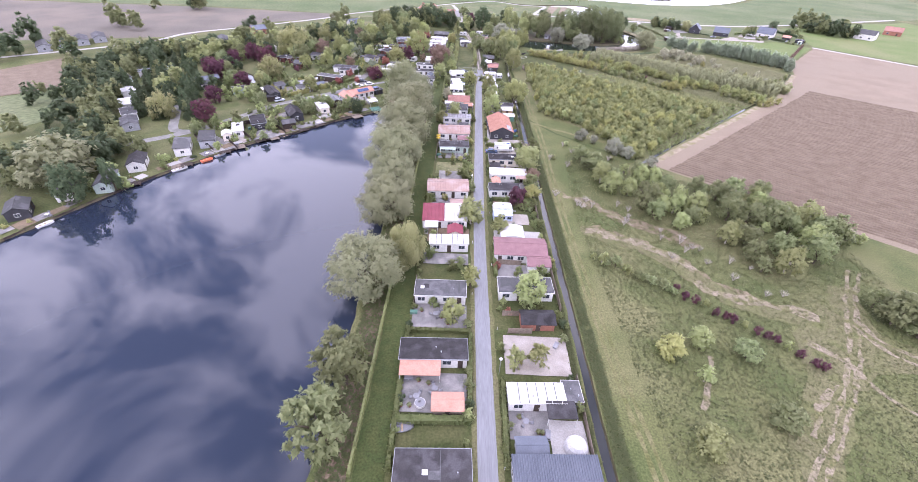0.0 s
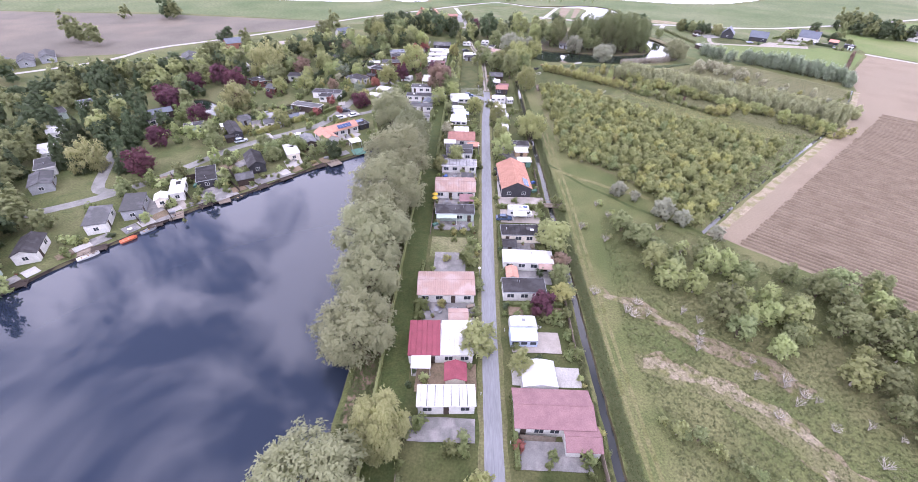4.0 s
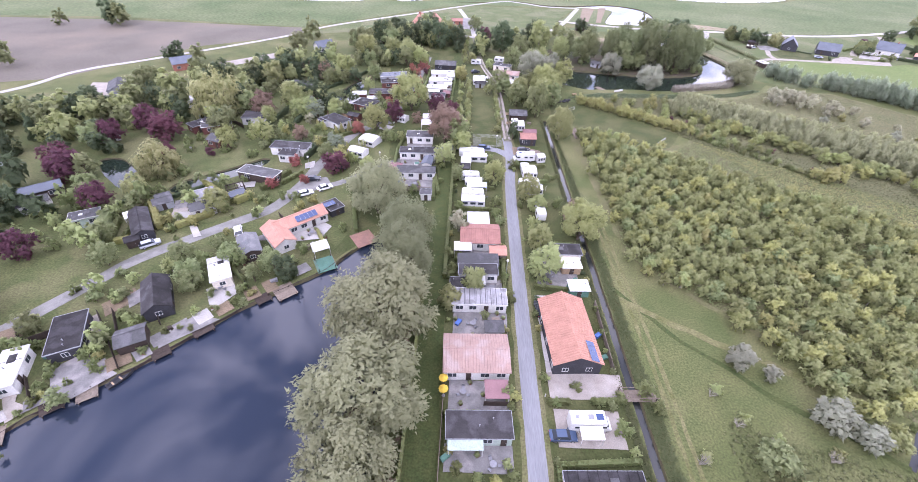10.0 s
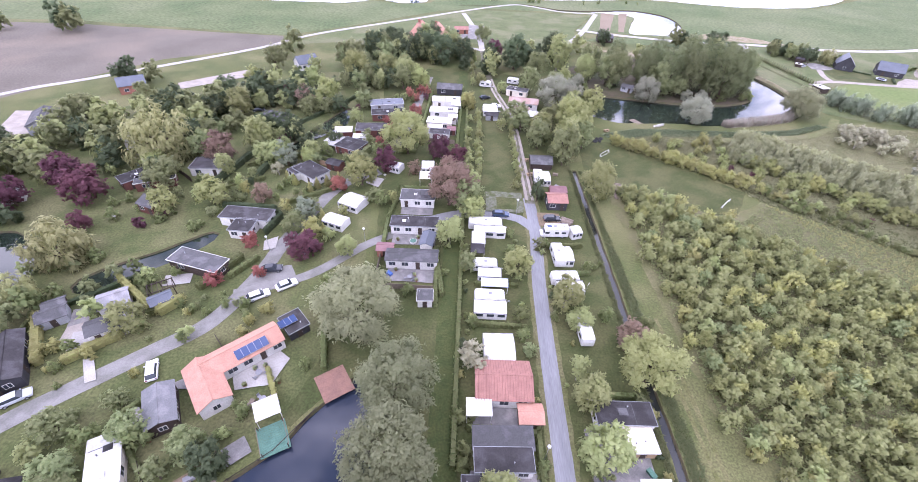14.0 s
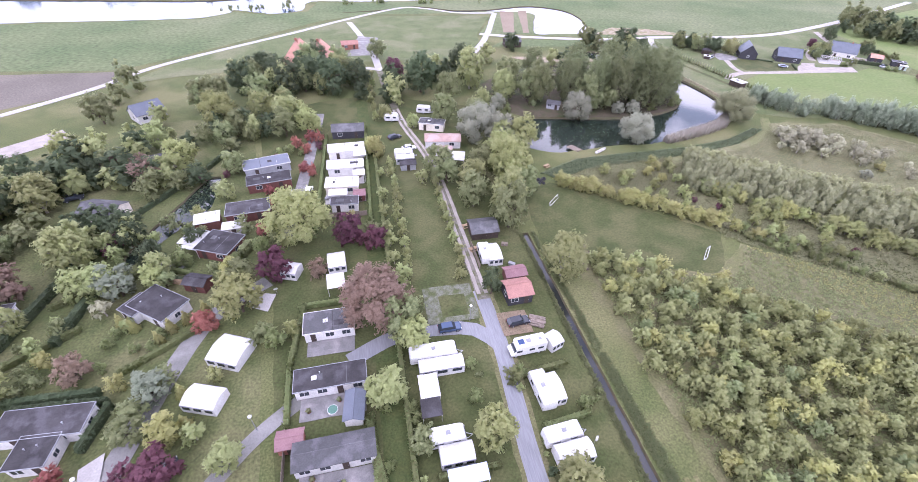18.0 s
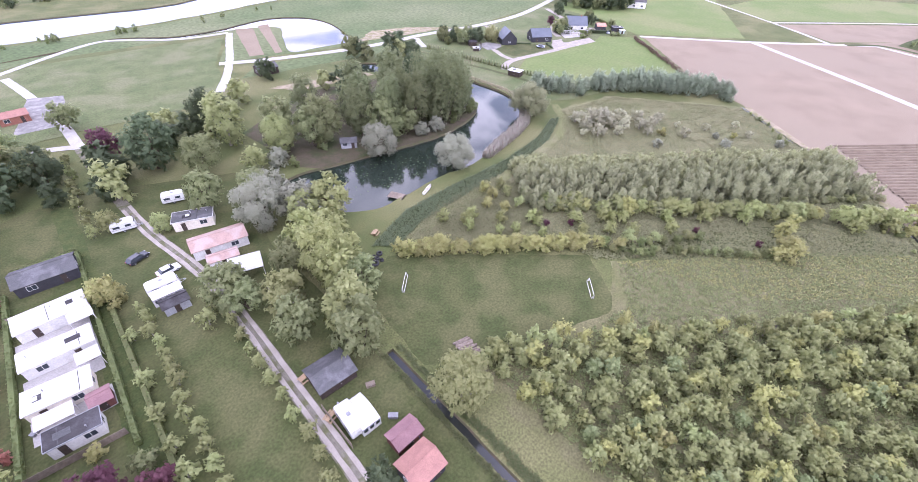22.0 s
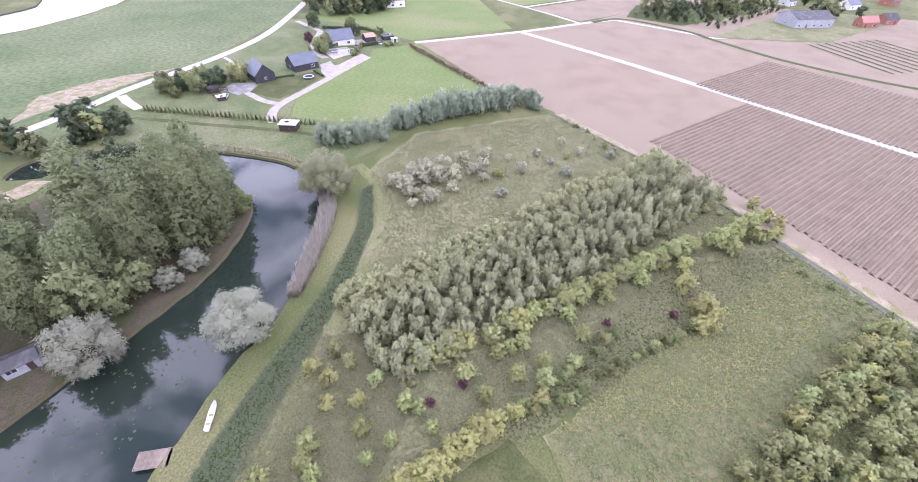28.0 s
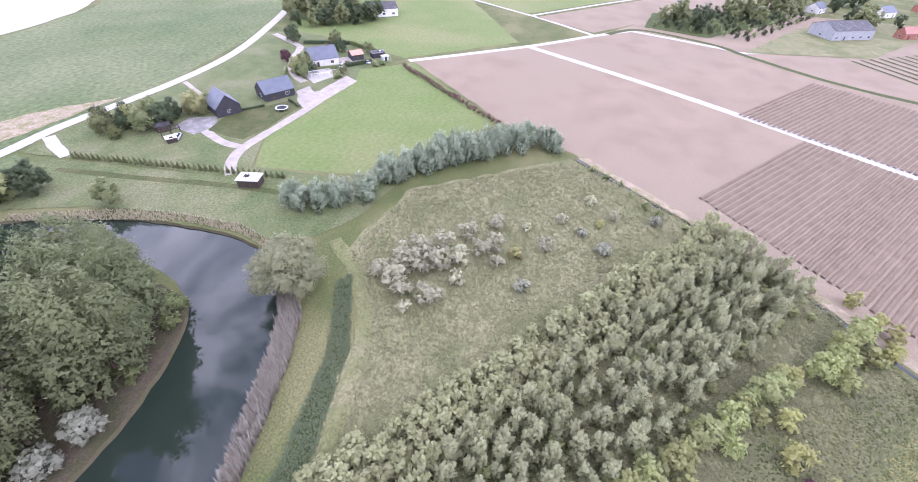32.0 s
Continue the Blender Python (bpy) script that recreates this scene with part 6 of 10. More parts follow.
house(-96.2, 127.5, 4.4, 8.8, 25, "mono", GREY_ROOF, WHITE, label="pale lakeside cottage with grey roof", axis="y")
house(-104.6, 103.6, 4.0, 8.8, 22, "gable", GREY_ROOF, GREENISH, label="pale green lakeside cottage with grey roof", axis="y", rise=0.9)
house(-103.4, 115.4, 4.4, 7.6, 25, "gable", BITUMEN, WHITE, label="white-fronted lakeside cottage with dark roof", axis="y", rise=1.0)
house(-116, 88, 4.6, 6.4, 35, "gable", GREY_ROOF, BLACK_WALL, label="dark lakeside cottage with grey roof", axis="y", rise=1.1)
house(-111, 97.0, 3.6, 5.6, 28, "gable", GREY_ROOF, WHITE, label="lakeside cottage with grey roof", axis="y")
house(-124, 144, 5.0, 8.4, 36, "gable", GREY_ROOF, GREY_WALL, label="grey mobile home among trees", axis="y", rise=0.7)
house(-136.8, 162.6, 4.6, 8.4, 40, "flat", WHITE_ROOF, WHITE, label="white mobile home among trees", axis="y")
house(-146, 177, 4.6, 8.6, 44, "flat", WHITE_ROOF, WHITE, label="white mobile home among trees", axis="y")
house(-130, 153, 4.6, 8.0, 38, "flat", GREY_ROOF, WHITE, label="white mobile home with grey roof", axis="y")
house(-157.5, 192.6, 4.4, 7.0, 48, "flat", BITUMEN, GREENISH, label="green mobile home with dark roof", axis="y")
canopy(-43.7, 176.6, 3.6, 3.2, 30, CANVAS)
FARM = thing("farmhouse", -37.2, 381.4, -13, "large brick farmhouse with two orange hipped roofs", "farmhouse")
part("wall", boxes((-8.7, 8.7, -8.2, 8.2, 0, 3.7)), BRICK, FARM)
for cx in (-4.45, 4.45):
    bm = bmesh.new()
    ring = [bm.verts.new((cx + sx * 4.75, sy * 8.7, 3.6)) for sx, sy in ((-1, -1), (1, -1), (1, 1), (-1, 1))]
    peak = [bm.verts.new((cx, -4.6, 9.6)), bm.verts.new((cx, 4.6, 9.6))]
    for f in ((ring[0], ring[1], peak[0]), (ring[1], ring[2], peak[1], peak[0]), (ring[2], ring[3], peak[1]), (ring[3], ring[0], peak[0], peak[1]), ring[::-1]):
        bm.faces.new(f)
    part("hipped_roof", bm, ORANGE_TILE, FARM, "orange tiled hipped roof")
    part("chimney", boxes((cx - 0.5, cx + 0.5, -0.4, 0.4, 8.6, 10.8)), BRICK, FARM)
    part("roof_ridge", boxes((cx - 0.18, cx + 0.18, -4.6, 4.6, 9.5, 9.72)), RED_TILE, FARM)
    for k in (-2.4, 0.4, 2.8):
        add_window(FARM, pose(cx + k, -8.21, 1.0), 1.3, 1.5)
for k in (-6, -2.5, 2, 5.5):
    add_window(FARM, pose(8.71, k, 1.0, 0, 0, 90), 1.3, 1.5)
house(-20.5, 404, 7.5, 5.0, 5, "gable", RED_TILE, BRICK, h=2.4, label="low brick farm shed with red roof", name="farm_shed")
house(-86, 334.5, 8.6, 6.6, 40, "gable", BLUE_ROOF, WHITE, h=2.8, rise=2.4, label="white house with dark roof")
house(-148, 268, 7.0, 12.0, 30, "gable", GREY_ROOF, GREY_WALL, h=3, label="farm shed with grey roof", name="farm_shed", axis="y")
house(172.5, 371.5, 7.5, 9.5, -30, "gable", BLUE_ROOF, BLACK_WALL, h=3.0, rise=3.6, label="dark timber house with steep roof", name="house", axis="y")
house(189.5, 364, 10.5, 8.0, -30, "gable", BLUE_ROOF, BLACK_WALL, h=2.8, rise=3.0, label="dark timber house with grey roof", name="house")
house(225.5, 367, 11.5, 9.0, -42, "gable", BLUE_ROOF, WHITE, h=3.0, rise=3.6, label="white house with dark steep roof", name="house", chimney=True)
shed(236, 357, 5.0, 5.4, -42, ORANGE_TILE, BLACK_WALL, h=2.4, label="black garage with orange tiled roof")
house(311, 380, 16, 12, -50, "gable", GREY_ROOF, WHITE, h=4, label="white hall of a farm", name="farm_hall")
shed(154.4, 378.2, 3.6, 2.6, -35, BITUMEN, DARK_WOOD, h=2.0, label="dark wooden shed beside a brick yard")
shed(149.6, 370.6, 2.6, 2.0, -35, WHITE_ROOF, DARK_WOOD, "flat", h=1.5, label="small hen house with white roof")
shed(158.0, 381.4, 4.0, 2.6, -35, BITUMEN, DARK_WOOD, h=2.1, label="dark wooden shed under garden trees")
shed(241.5, 349.5, 5.4, 3.4, -42, GREY_ROOF, BLACK_WALL, "flat", h=2.2, label="low dark annex beside a garage")
shed(238.6, 344.6, 2.6, 2.0, -42, WHITE_ROOF, GREENISH, "flat", h=1.9, label="small green shed at a garden corner")
shed(138.4, 335.3, 5.2, 3.4, -75, WHITE_ROOF, DARK_WOOD, "flat", h=2.2, label="dark field shelter with white roof")
house(372, 132, 26, 16, -62, "gable", GREY_ROOF, GREY_WALL, h=5, rise=3, label="large grey farm hall with dark roof", name="farm_hall")
house(51, 324.4, 4.6, 3.4, -30, "gable", GREY_ROOF, GREY_WALL, h=2.0, label="small grey hut by the pond", name="fishing_hut")
house(59, 400.5, 8, 5.5, 0, "gable", GREY_ROOF, DARK_WOOD, h=2.6, label="dark timber barn by the dike", name="barn")

house(-116, 258.5, 2.6, 6.0, 40, "flat", WHITE_ROOF, WHITE, label="white caravan-like cabin among trees", axis="y")
house(-105.5, 249.5, 5.4, 3.4, 30, "gable", WHITE_ROOF, GREENISH, label="pale cabin with white roof")
house(-126.5, 227.7, 6.8, 3.8, 35, "gable", WHITE_ROOF, WHITE, label="pale mobile home with white roof")
house(-95.6, 237.6, 9.0, 3.6, 25, "flat", GREY_ROOF, RED_WOOD, label="long brown chalet with grey roof")
house(-71.5, 301.6, 7.0, 5.0, 20, "gable", GREY_ROOF, CREAM, label="small pale chalet with grey roof")
house(-121.7, 195.4, 9.0, 4.6, 40, "gable", BLUE_ROOF, DARK_WOOD, label="dark chalet with blue-grey roof")
house(-147.7, 207.7, 7.0, 4.0, 45, "gable", GREENISH, GREENISH, label="green cabin with green roof")
house(-102.4, 184.6, 6.0, 3.6, 30, "flat", GREY_ROOF, GREENISH, label="pale green chalet with grey roof")
house(-54.5, 270.6, 5.0, 3.6, 10, "flat", WHITE_ROOF, RED_WOOD, label="brown chalet with white roof", windows=False)
house(-153.8, 203.4, 7.0, 4.0, 40, "flat", BLUE_ROOF, WHITE, label="white mobile home with blue roof")
house(-118.8, 189.6, 6.0, 3.6, 40, "gable", GREY_ROOF, WHITE, label="white cabin with grey roof")
shed(-88.4, 192.6, 4.2, 3.4, 37, GREY_ROOF, GREY_WALL, label="grey garden shed beside a yellow hedge")
shed(-80.0, 196.8, 4.8, 4.2, 35, PALE_ROOF, WHITE, label="white garden cottage with pale grey roof")
house(-77.2, 190.6, 5.4, 3.6, 35, "gable", GREY_ROOF, WHITE, label="small white cottage with grey roof behind a hedge")
shed(-71.6, 197.4, 3.6, 2.6, 42, BLUE_ROOF, GREY_WALL, label="small glazed garden house beside a hedge")
shed(-86.6, 177.2, 2.6, 2.2, 37, BITUMEN, DARK_WOOD, label="small dark wooden shed on grass")
for k in range(4):
    house(-231 + 4.2 * k, 240 + 8 * k, 6, 14, 40, "gable", GREY_ROOF, GREY_WALL, 2.6, name="farm_shed", label="long grey farm shed", axis="y")

# ---- trees by the lake and in the village ----
for kind, x, y, r, h in (
    ("willow", -24.4, 65.6, 7.6, 14), ("green", -23.6, 43, 4.6, 12.5), ("green", -24.2, 32, 5.0, 13.5), ("bush", -22.8, 48.9, 2.2, 5), ("weeping", -17.2, 75, 5.2, 12.0),
    ("willow", -24.4, 92.2, 7.4, 13), ("willow", -26.0, 117.5, 9.0, 15.5), ("willow", -25.0, 105.5, 7.0, 13), ("willow", -25.6, 137, 9.6, 17), ("willow", -25.6, 126.5, 7.0, 14.5), ("willow", -25.5, 153.5, 9.6, 18),
    ("alder", -24.4, 179.5, 6.6, 14), ("dark", -107.2, 94.6, 4.6, 12), ("dark", -103.0, 101.4, 2.4, 10), ("alder", -24.0, 168.5, 7.0, 15), ("willow", -33.5, 193.5, 7.8, 14.8), ("willow", -24.2, 16, 6, 12),
):
    tree(kind, x, y, r, h, "willows on the lake bank")
for kind, x, y, r, h in (
    ("weeping", -100.9, 251.3, 8.6, 16), ("weeping", -97.2, 207.2, 6.4, 11), ("willow", -116, 102.5, 8.2, 14), ("weeping", -118, 154.9, 5.4, 10), ("purple", -107.6, 229.6, 5.6, 9.6), ("purple", -117, 235.6, 5.2, 9.2), ("purple", -123, 226, 4.4, 8.4), ("purple", -119.9, 203.4, 5.4, 9), ("purple", -103.4, 190.6, 4.2, 8), ("purple", -101.4, 218.2, 2.4, 5.4), ("purple", -49.3, 213.3, 3.9, 6.6), ("purple", -37.8, 250.8, 3.7, 7.5), ("purple", -23.1, 259.9, 3.6, 7.4), ("purple", -17.6, 256.3, 2.5, 6.4), ("purple", -102, 153.6, 4.4, 8.0), ("purple", -107, 171.4, 3.8, 7.6), ("purple", -126, 208.4, 4.7, 8.5), ("purple", 10.2, 103.3, 2.9, 5.6), ("copper", -18.9, 235.3, 6.8, 13.2), ("lime", -32.9, 261.4, 7.4, 14),
):
    tree(kind, x, y, r, h)
for kind, x, y, r, h in (
    ("green", -14.6, 232.3, 4.4, 9.3), ("lime", -43, 242.6, 4.5, 9.2), ("lime", -61.7, 324, 6.2, 12), ("green", -98, 331.6, 5.2, 10), ("red", -56.6, 206, 1.5, 3.3), ("red", -48.3, 239.5, 2.4, 4.3), ("red", -39.3, 274.6, 2.1, 5), ("red", -37.4, 304.9, 2.0, 4.8), ("red", -32.4, 289.1, 1.6, 4.4), ("red", -31.6, 309.1, 1.7, 4.1), ("red", -62.0, 215.6, 2.2, 4),
):
    tree(kind, x, y, r, h)
for kind, x, y, r, h in (
    ("lime", -3.4, 68.2, 2.3, 6.0), ("lime", -6.4, 58.5, 2.4, 5.4), ("olive", 8.6, 64.2, 3.8, 7.8), ("olive", 5.2, 47.9, 2.0, 5), ("olive", 9.2, 48.8, 2.3, 5.4), ("olive", -4.0, 92.6, 3.7, 7.4), ("olive", 4.6, 88.8, 2.4, 5.4),
    ("green", -2.6, 108.8, 1.4, 3.4), ("olive", 15, 123.5, 4.6, 9.2), ("green", 15.2, 112.4, 2.5, 5), ("yellow", 14.6, 107.3, 2.5, 4.4), ("olive", -10.8, 166.6, 2.8, 7), ("olive", 5.0, 180.5, 3.4, 7.6),
    ("lime", 16.0, 185.5, 5.8, 11.4), ("blossom", -13.0, 186.2, 2.9, 6.2), ("olive", 5.6, 172.1, 4.0, 8.8), ("olive", 5.3, 201.6, 3.4, 8.4), ("olive", 4.8, 185.5, 2.2, 6), ("lime", -3.6, 210.6, 3.4, 7.2), ("olive", -18.2, 219.8, 3.7, 7.6), ("green", -13.8, 211.2, 2.3, 5.2),
):
    tree(kind, x, y, r, h, "trees along the lane")
for kind, x, y, r, h in (
    ("dark", 3.8, 238.7, 2.3, 7.4), ("olive", 19.6, 241, 5.2, 11.6), ("olive", 14.6, 264.8, 5.0, 12.6), ("green", 17.0, 307.8, 5.2, 12), ("green", 1.4, 283.6, 4.4, 9.6), ("yellow", -14.8, 297.6, 2.7, 6.4), ("green", 7.4, 268.5, 4.2, 10), ("lime", 18.0, 279, 6.2, 13.8), ("green", 13.6, 258.8, 4.6, 12), ("lime", 29.3, 296.6, 4.8, 10.6), ("green", 8.6, 317.2, 4.4, 10.2), ("silver", 16.2, 303.4, 6.2, 12.6), ("silver", 23.0, 300.5, 4.4, 10), ("silver", 29.9, 325.8, 3.0, 5.8), ("willow", 110.6, 304.8, 7.0, 11.6), ("silver", 54.9, 313.9, 5.3, 10), ("silver", 67.3, 295.2, 5.6, 10), ("tall", 86.5, 319.6, 7.7, 22.0), ("tall", 74.5, 322, 6.0, 18.5), ("tall", 79.5, 340, 6.9, 20.0),
):
    tree(kind, x, y, r, h, "trees round the pond")
for kind, x, y, r, h in (
    ("tall", 66.2, 324.5, 5.8, 18.0), ("tall", 66, 338.8, 5.2, 15.0), ("tall", 57.5, 327.5, 5.6, 17.0), ("green", 46.5, 330.5, 6.4, 15.5), ("green", 36.6, 338.6, 6.0, 14), ("olive", 24.4, 346.7, 6.4, 15.5), ("dark", 23.1, 359.4, 5.8, 14), ("dark", 4.8, 345.4, 6.4, 15.5), ("purple", -3.6, 358.9, 4.0, 9.6), ("tall", 92, 332, 6.2, 19.0), ("tall", 70, 350, 5.7, 16.0), ("tall", 88, 355, 5.7, 16.0), ("tall", 52, 352, 5.3, 14.0), ("green", 14, 334, 5.4, 12), ("lime", 19.3, 289.4, 4.2, 10), ("lime", 18.6, 274.6, 4.6, 11.5), ("green", 21.6, 270.4, 3.6, 9), ("green", 13.4, 282.6, 4.0, 10), ("lime", 23.4, 279.8, 3.4, 8), ("silver", 22.2, 312.4, 3.6, 8.6),
):
    tree(kind, x, y, r, h, "trees round the pond")
for kind, x, y, r, h in (
    ("tall", 82, 327, 7.1, 21.0), ("tall", 74, 331, 6.2, 18.0), ("green", 61.5, 322.2, 4.8, 13.5), ("tall", 60, 338, 5.2, 15.0), ("green", 43, 331, 5.6, 12.5), ("olive", 33.8, 332.6, 5.2, 12), ("tall", 96, 322.6, 4.1, 13.0), ("silver", 78.0, 315.6, 2.8, 5.0), ("silver", 72.6, 316.4, 2.6, 4.4), ("tall", 95.8, 325.6, 6.2, 19.0), ("tall", 90.2, 320.2, 5.2, 15.0), ("tall", 82.6, 319.4, 4.6, 13.0), ("green", 69.4, 319.6, 3.6, 9.0), ("green", 64.2, 319.2, 3.2, 8.0), ("bush", 99.6, 321.4, 2.2, 4.0), ("bush", 96.2, 319.0, 2.0, 3.4), ("bush", 86.6, 317.2, 1.8, 3.2), ("tall", 100.4, 334, 5.4, 16.0), ("tall", 101, 343, 4.8, 14.0), ("dark", 97, 352, 4.6, 13), ("dark", -27.7, 348.3, 7.0, 14), ("dark", -36.4, 353.7, 6.8, 13.6), ("dark", -43.2, 346.9, 6.4, 13), ("green", -8.7, 387.4, 4.4, 9), ("dark", -18, 352, 5, 11), ("green", -52, 340, 5.4, 11),
):
    tree(kind, x, y, r, h, "trees round the pond")

# ---- the village's garden and boundary trees ----
VR = random.Random(21)


def grove(points, kinds, n, spread, rmin, rmax, group="", joined=False):
    for i in range(n):
        x, y = VR.choice(points)
        r = VR.uniform(rmin, rmax)
        tree(VR.choice(kinds), x + VR.gauss(0, spread), y + VR.gauss(0, spread), r, r * VR.uniform(1.9, 2.5), group, joined)


grove([(-149, 241), (-140, 250), (-135, 253), (-123, 254), (-116, 261), (-106, 267), (-150, 228), (-140, 220)], ("dark", "green", "olive"), 22, 5, 2.8, 4.6, "village woods", True)
grove([(-119, 292), (-111, 289), (-92, 293), (-87, 297), (-74, 322), (-96, 350), (-80, 305), (-68, 300)], ("dark", "green", "green", "olive"), 22, 6, 2.6, 4.4, "village woods", True)
grove([(-46, 362), (-34, 367), (-24, 356), (-60, 345), (-70, 338)], ("dark", "green"), 10, 4, 3.5, 5.5, "farm trees")
grove([(-134, 196), (-140, 210), (-128, 218), (-150, 205), (-118, 186), (-130, 175)], ("dark", "green", "olive"), 16, 5, 2.2, 3.8, "village woods", True)
grove([(-92, 262), (-76, 262), (-70, 250), (-66, 268), (-96, 243), (-60, 258)], ("green", "dark", "olive", "lime"), 14, 4, 2.0, 3.6, "village trees")
grove([(-46, 330), (-56, 312), (-58, 300), (-40, 320), (-66, 312)], ("green", "olive", "lime"), 12, 4, 2.4, 4.4, "village trees")
grove([(-60, 230), (-50, 228), (-36, 235), (-56, 255), (-40, 262), (-75, 235)], ("green", "bush", "lime", "yellow"), 14, 3, 1.2, 2.4, "garden shrubs", True)
grove([(-78, 162), (-66, 172), (-75, 150), (-88, 145), (-94, 140), (-100, 128), (-108, 110)], ("green", "bush", "olive"), 24, 3, 1.1, 2.3, "garden shrubs", True)
grove([(-95, 172), (-100, 182), (-92, 195), (-80, 196), (-110, 160), (-108, 190)], ("green", "bush", "olive"), 20, 4, 1.4, 3.0, "garden shrubs", True)
grove([(-125, 115), (-135, 130), (-150, 145), (-160, 165), (-130, 95), (-165, 185)], ("green", "dark", "dark"), 20, 7, 2.4, 4.0, "village woods", True)
grove([(-175, 215), (-170, 240), (-185, 200), (-165, 262)], ("dark", "green"), 12, 8, 2.0, 3.2, "village woods", True)
for x, y in ((-148, 181), (-128, 179), (-121, 188), (-119, 153), (-107.5, 155), (-123, 168), (-126, 190), (-132, 184), (-115, 164), (-118, 176), (-168, 234), (-147, 216), (-148.5, 227), (-147.5, 233), (-146.6, 210), (-143, 199), (-138, 189), (-150, 204), (-165, 238), (-126.4, 186), (-173, 226), (-127, 155), (-133, 167), (-140, 184), (-152, 208), (-134.6, 149), (-129, 137), (-116, 170), (-136, 175), (-131, 160), (-141, 193)):
    conifer(x, y, VR.uniform(2.0, 3.0), VR.uniform(7.5, 11.0))
grove([(-172, 230), (-160, 238), (-150, 245), (-172, 212), (-165, 222), (-158, 214), (-180, 235), (-176, 205), (-166, 196)], ("dark", "green", "dark", "olive"), 60, 5, 2.4, 4.2, "village woods", True)
grove([(-147, 262), (-137, 259), (-128, 257), (-131, 269), (-148, 313), (-109, 286), (-103, 284), (-96, 285), (-86, 298), (-118, 276), (-140, 248)], ("dark", "green", "olive"), 46, 4, 2.2, 4.4, "village woods", True)
grove([(-128, 127), (-122, 115), (-116, 107), (-126, 120), (-134, 138), (-111, 98), (-154, 165), (-168, 178), (-145, 150), (-132, 108)], ("dark", "green", "weeping", "dark"), 44, 4, 2.2, 4.2, "village woods", True)
grove([(-52, 349), (-42, 347), (-34, 349), (-58, 358), (-71, 353), (-26, 362)], ("dark", "green", "olive"), 14, 3, 3.4, 5.4, "farm trees")

for kind, x, y, r in (
    ("dark", -110.9, 277.5, 5.7), ("dark", -100.5, 280.9, 3.8), ("dark", -100.5, 294.2, 4.8), ("olive", -92.2, 282.2, 4.9), ("copper", -84.8, 252.1, 4.5), ("green", -91.6, 254.0, 3.7), ("green", -92.5, 267.1, 2.5), ("olive", -77.7, 260.3, 4.8), ("blue", -65.8, 250.7, 3.7), ("blossom", -66.8, 245.9, 2.0), ("green", -92.1, 235.9, 4.9), ("lime", -88.4, 226.2, 3.5), ("lime", -77.2, 230.6, 3.8), ("copper", -65.7, 232.6, 2.8), ("green", -54.1, 220.3, 2.6), ("yellow", -49.5, 219.5, 2.6), ("olive", -45.5, 218.7, 1.9), ("blue", -53.2, 227.0, 3.0), ("olive", -40.6, 214.3, 2.5), ("lime", -66.3, 297.0, 5.0), ("purple", -82.7, 297.5, 3.1), ("copper", -73.0, 291.9, 4.0), ("yellow", -92.4, 302.1, 2.8), ("dark", -86.1, 294.9, 3.2), ("green", -58.4, 251.9, 2.1), ("green", -61.9, 270.7, 1.9),
):
    tree(kind, x, y, r, r * 2.0, "village trees")
for kind, x, y, r in (
    ("olive", -52.6, 281.6, 2.6), ("green", -52.7, 294.0, 3.3), ("green", -110.6, 196.8, 3.2), ("weeping", -97.6, 197.0, 3.4), ("olive", -74.2, 191.0, 3.3), ("dark", -48.7, 168.8, 2.9), ("green", -127.7, 223.2, 3.8), ("green", -72.3, 172.4, 2.7), ("green", -87.8, 170.2, 3.0), ("lime", -98.4, 243.4, 3.5), ("green", -136.1, 270.4, 5.0), ("lime", -96.6, 309.2, 4.3),
):
    tree(kind, x, y, r, r * 2.0, "village trees")
for kind, x, y, r in (
    ("purple", -89.6, 219.9, 1.5), ("purple", -86.5, 224.3, 1.3), ("bush", -77.5, 219.9, 1.3), ("bush", -76.3, 221.1, 1.1), ("green", -75.1, 225.6, 1.6), ("lime", -57.6, 274.5, 1.8), ("green", -54.8, 224.0, 2.3), ("bush", -63.7, 238.1, 1.1), ("bush", -59.0, 236.5, 1.1), ("bush", -55.9, 239.2, 1.1), ("bush", -54.7, 243.3, 1.2), ("bush", -56.4, 236.3, 1.1), ("bush", -63.1, 240.6, 1.1), ("red", -64.6, 203.3, 1.8), ("bush", -67.4, 171.3, 2.2), ("olive", -60.1, 173.7, 1.1), ("olive", -63.1, 190.3, 1.5), ("bush", -47.5, 176.5, 1.4), ("bush", -40.9, 185.5, 1.2), ("green", -87.1, 199.9, 1.8), ("bush", -87.2, 195.7, 1.8), ("bush", -92.4, 198.5, 1.6), ("green", -76.9, 191.4, 1.2), ("bush", -72.0, 191.7, 1.5),
):
    tree(kind, x, y, r, r * 1.9, "garden shrubs", True)
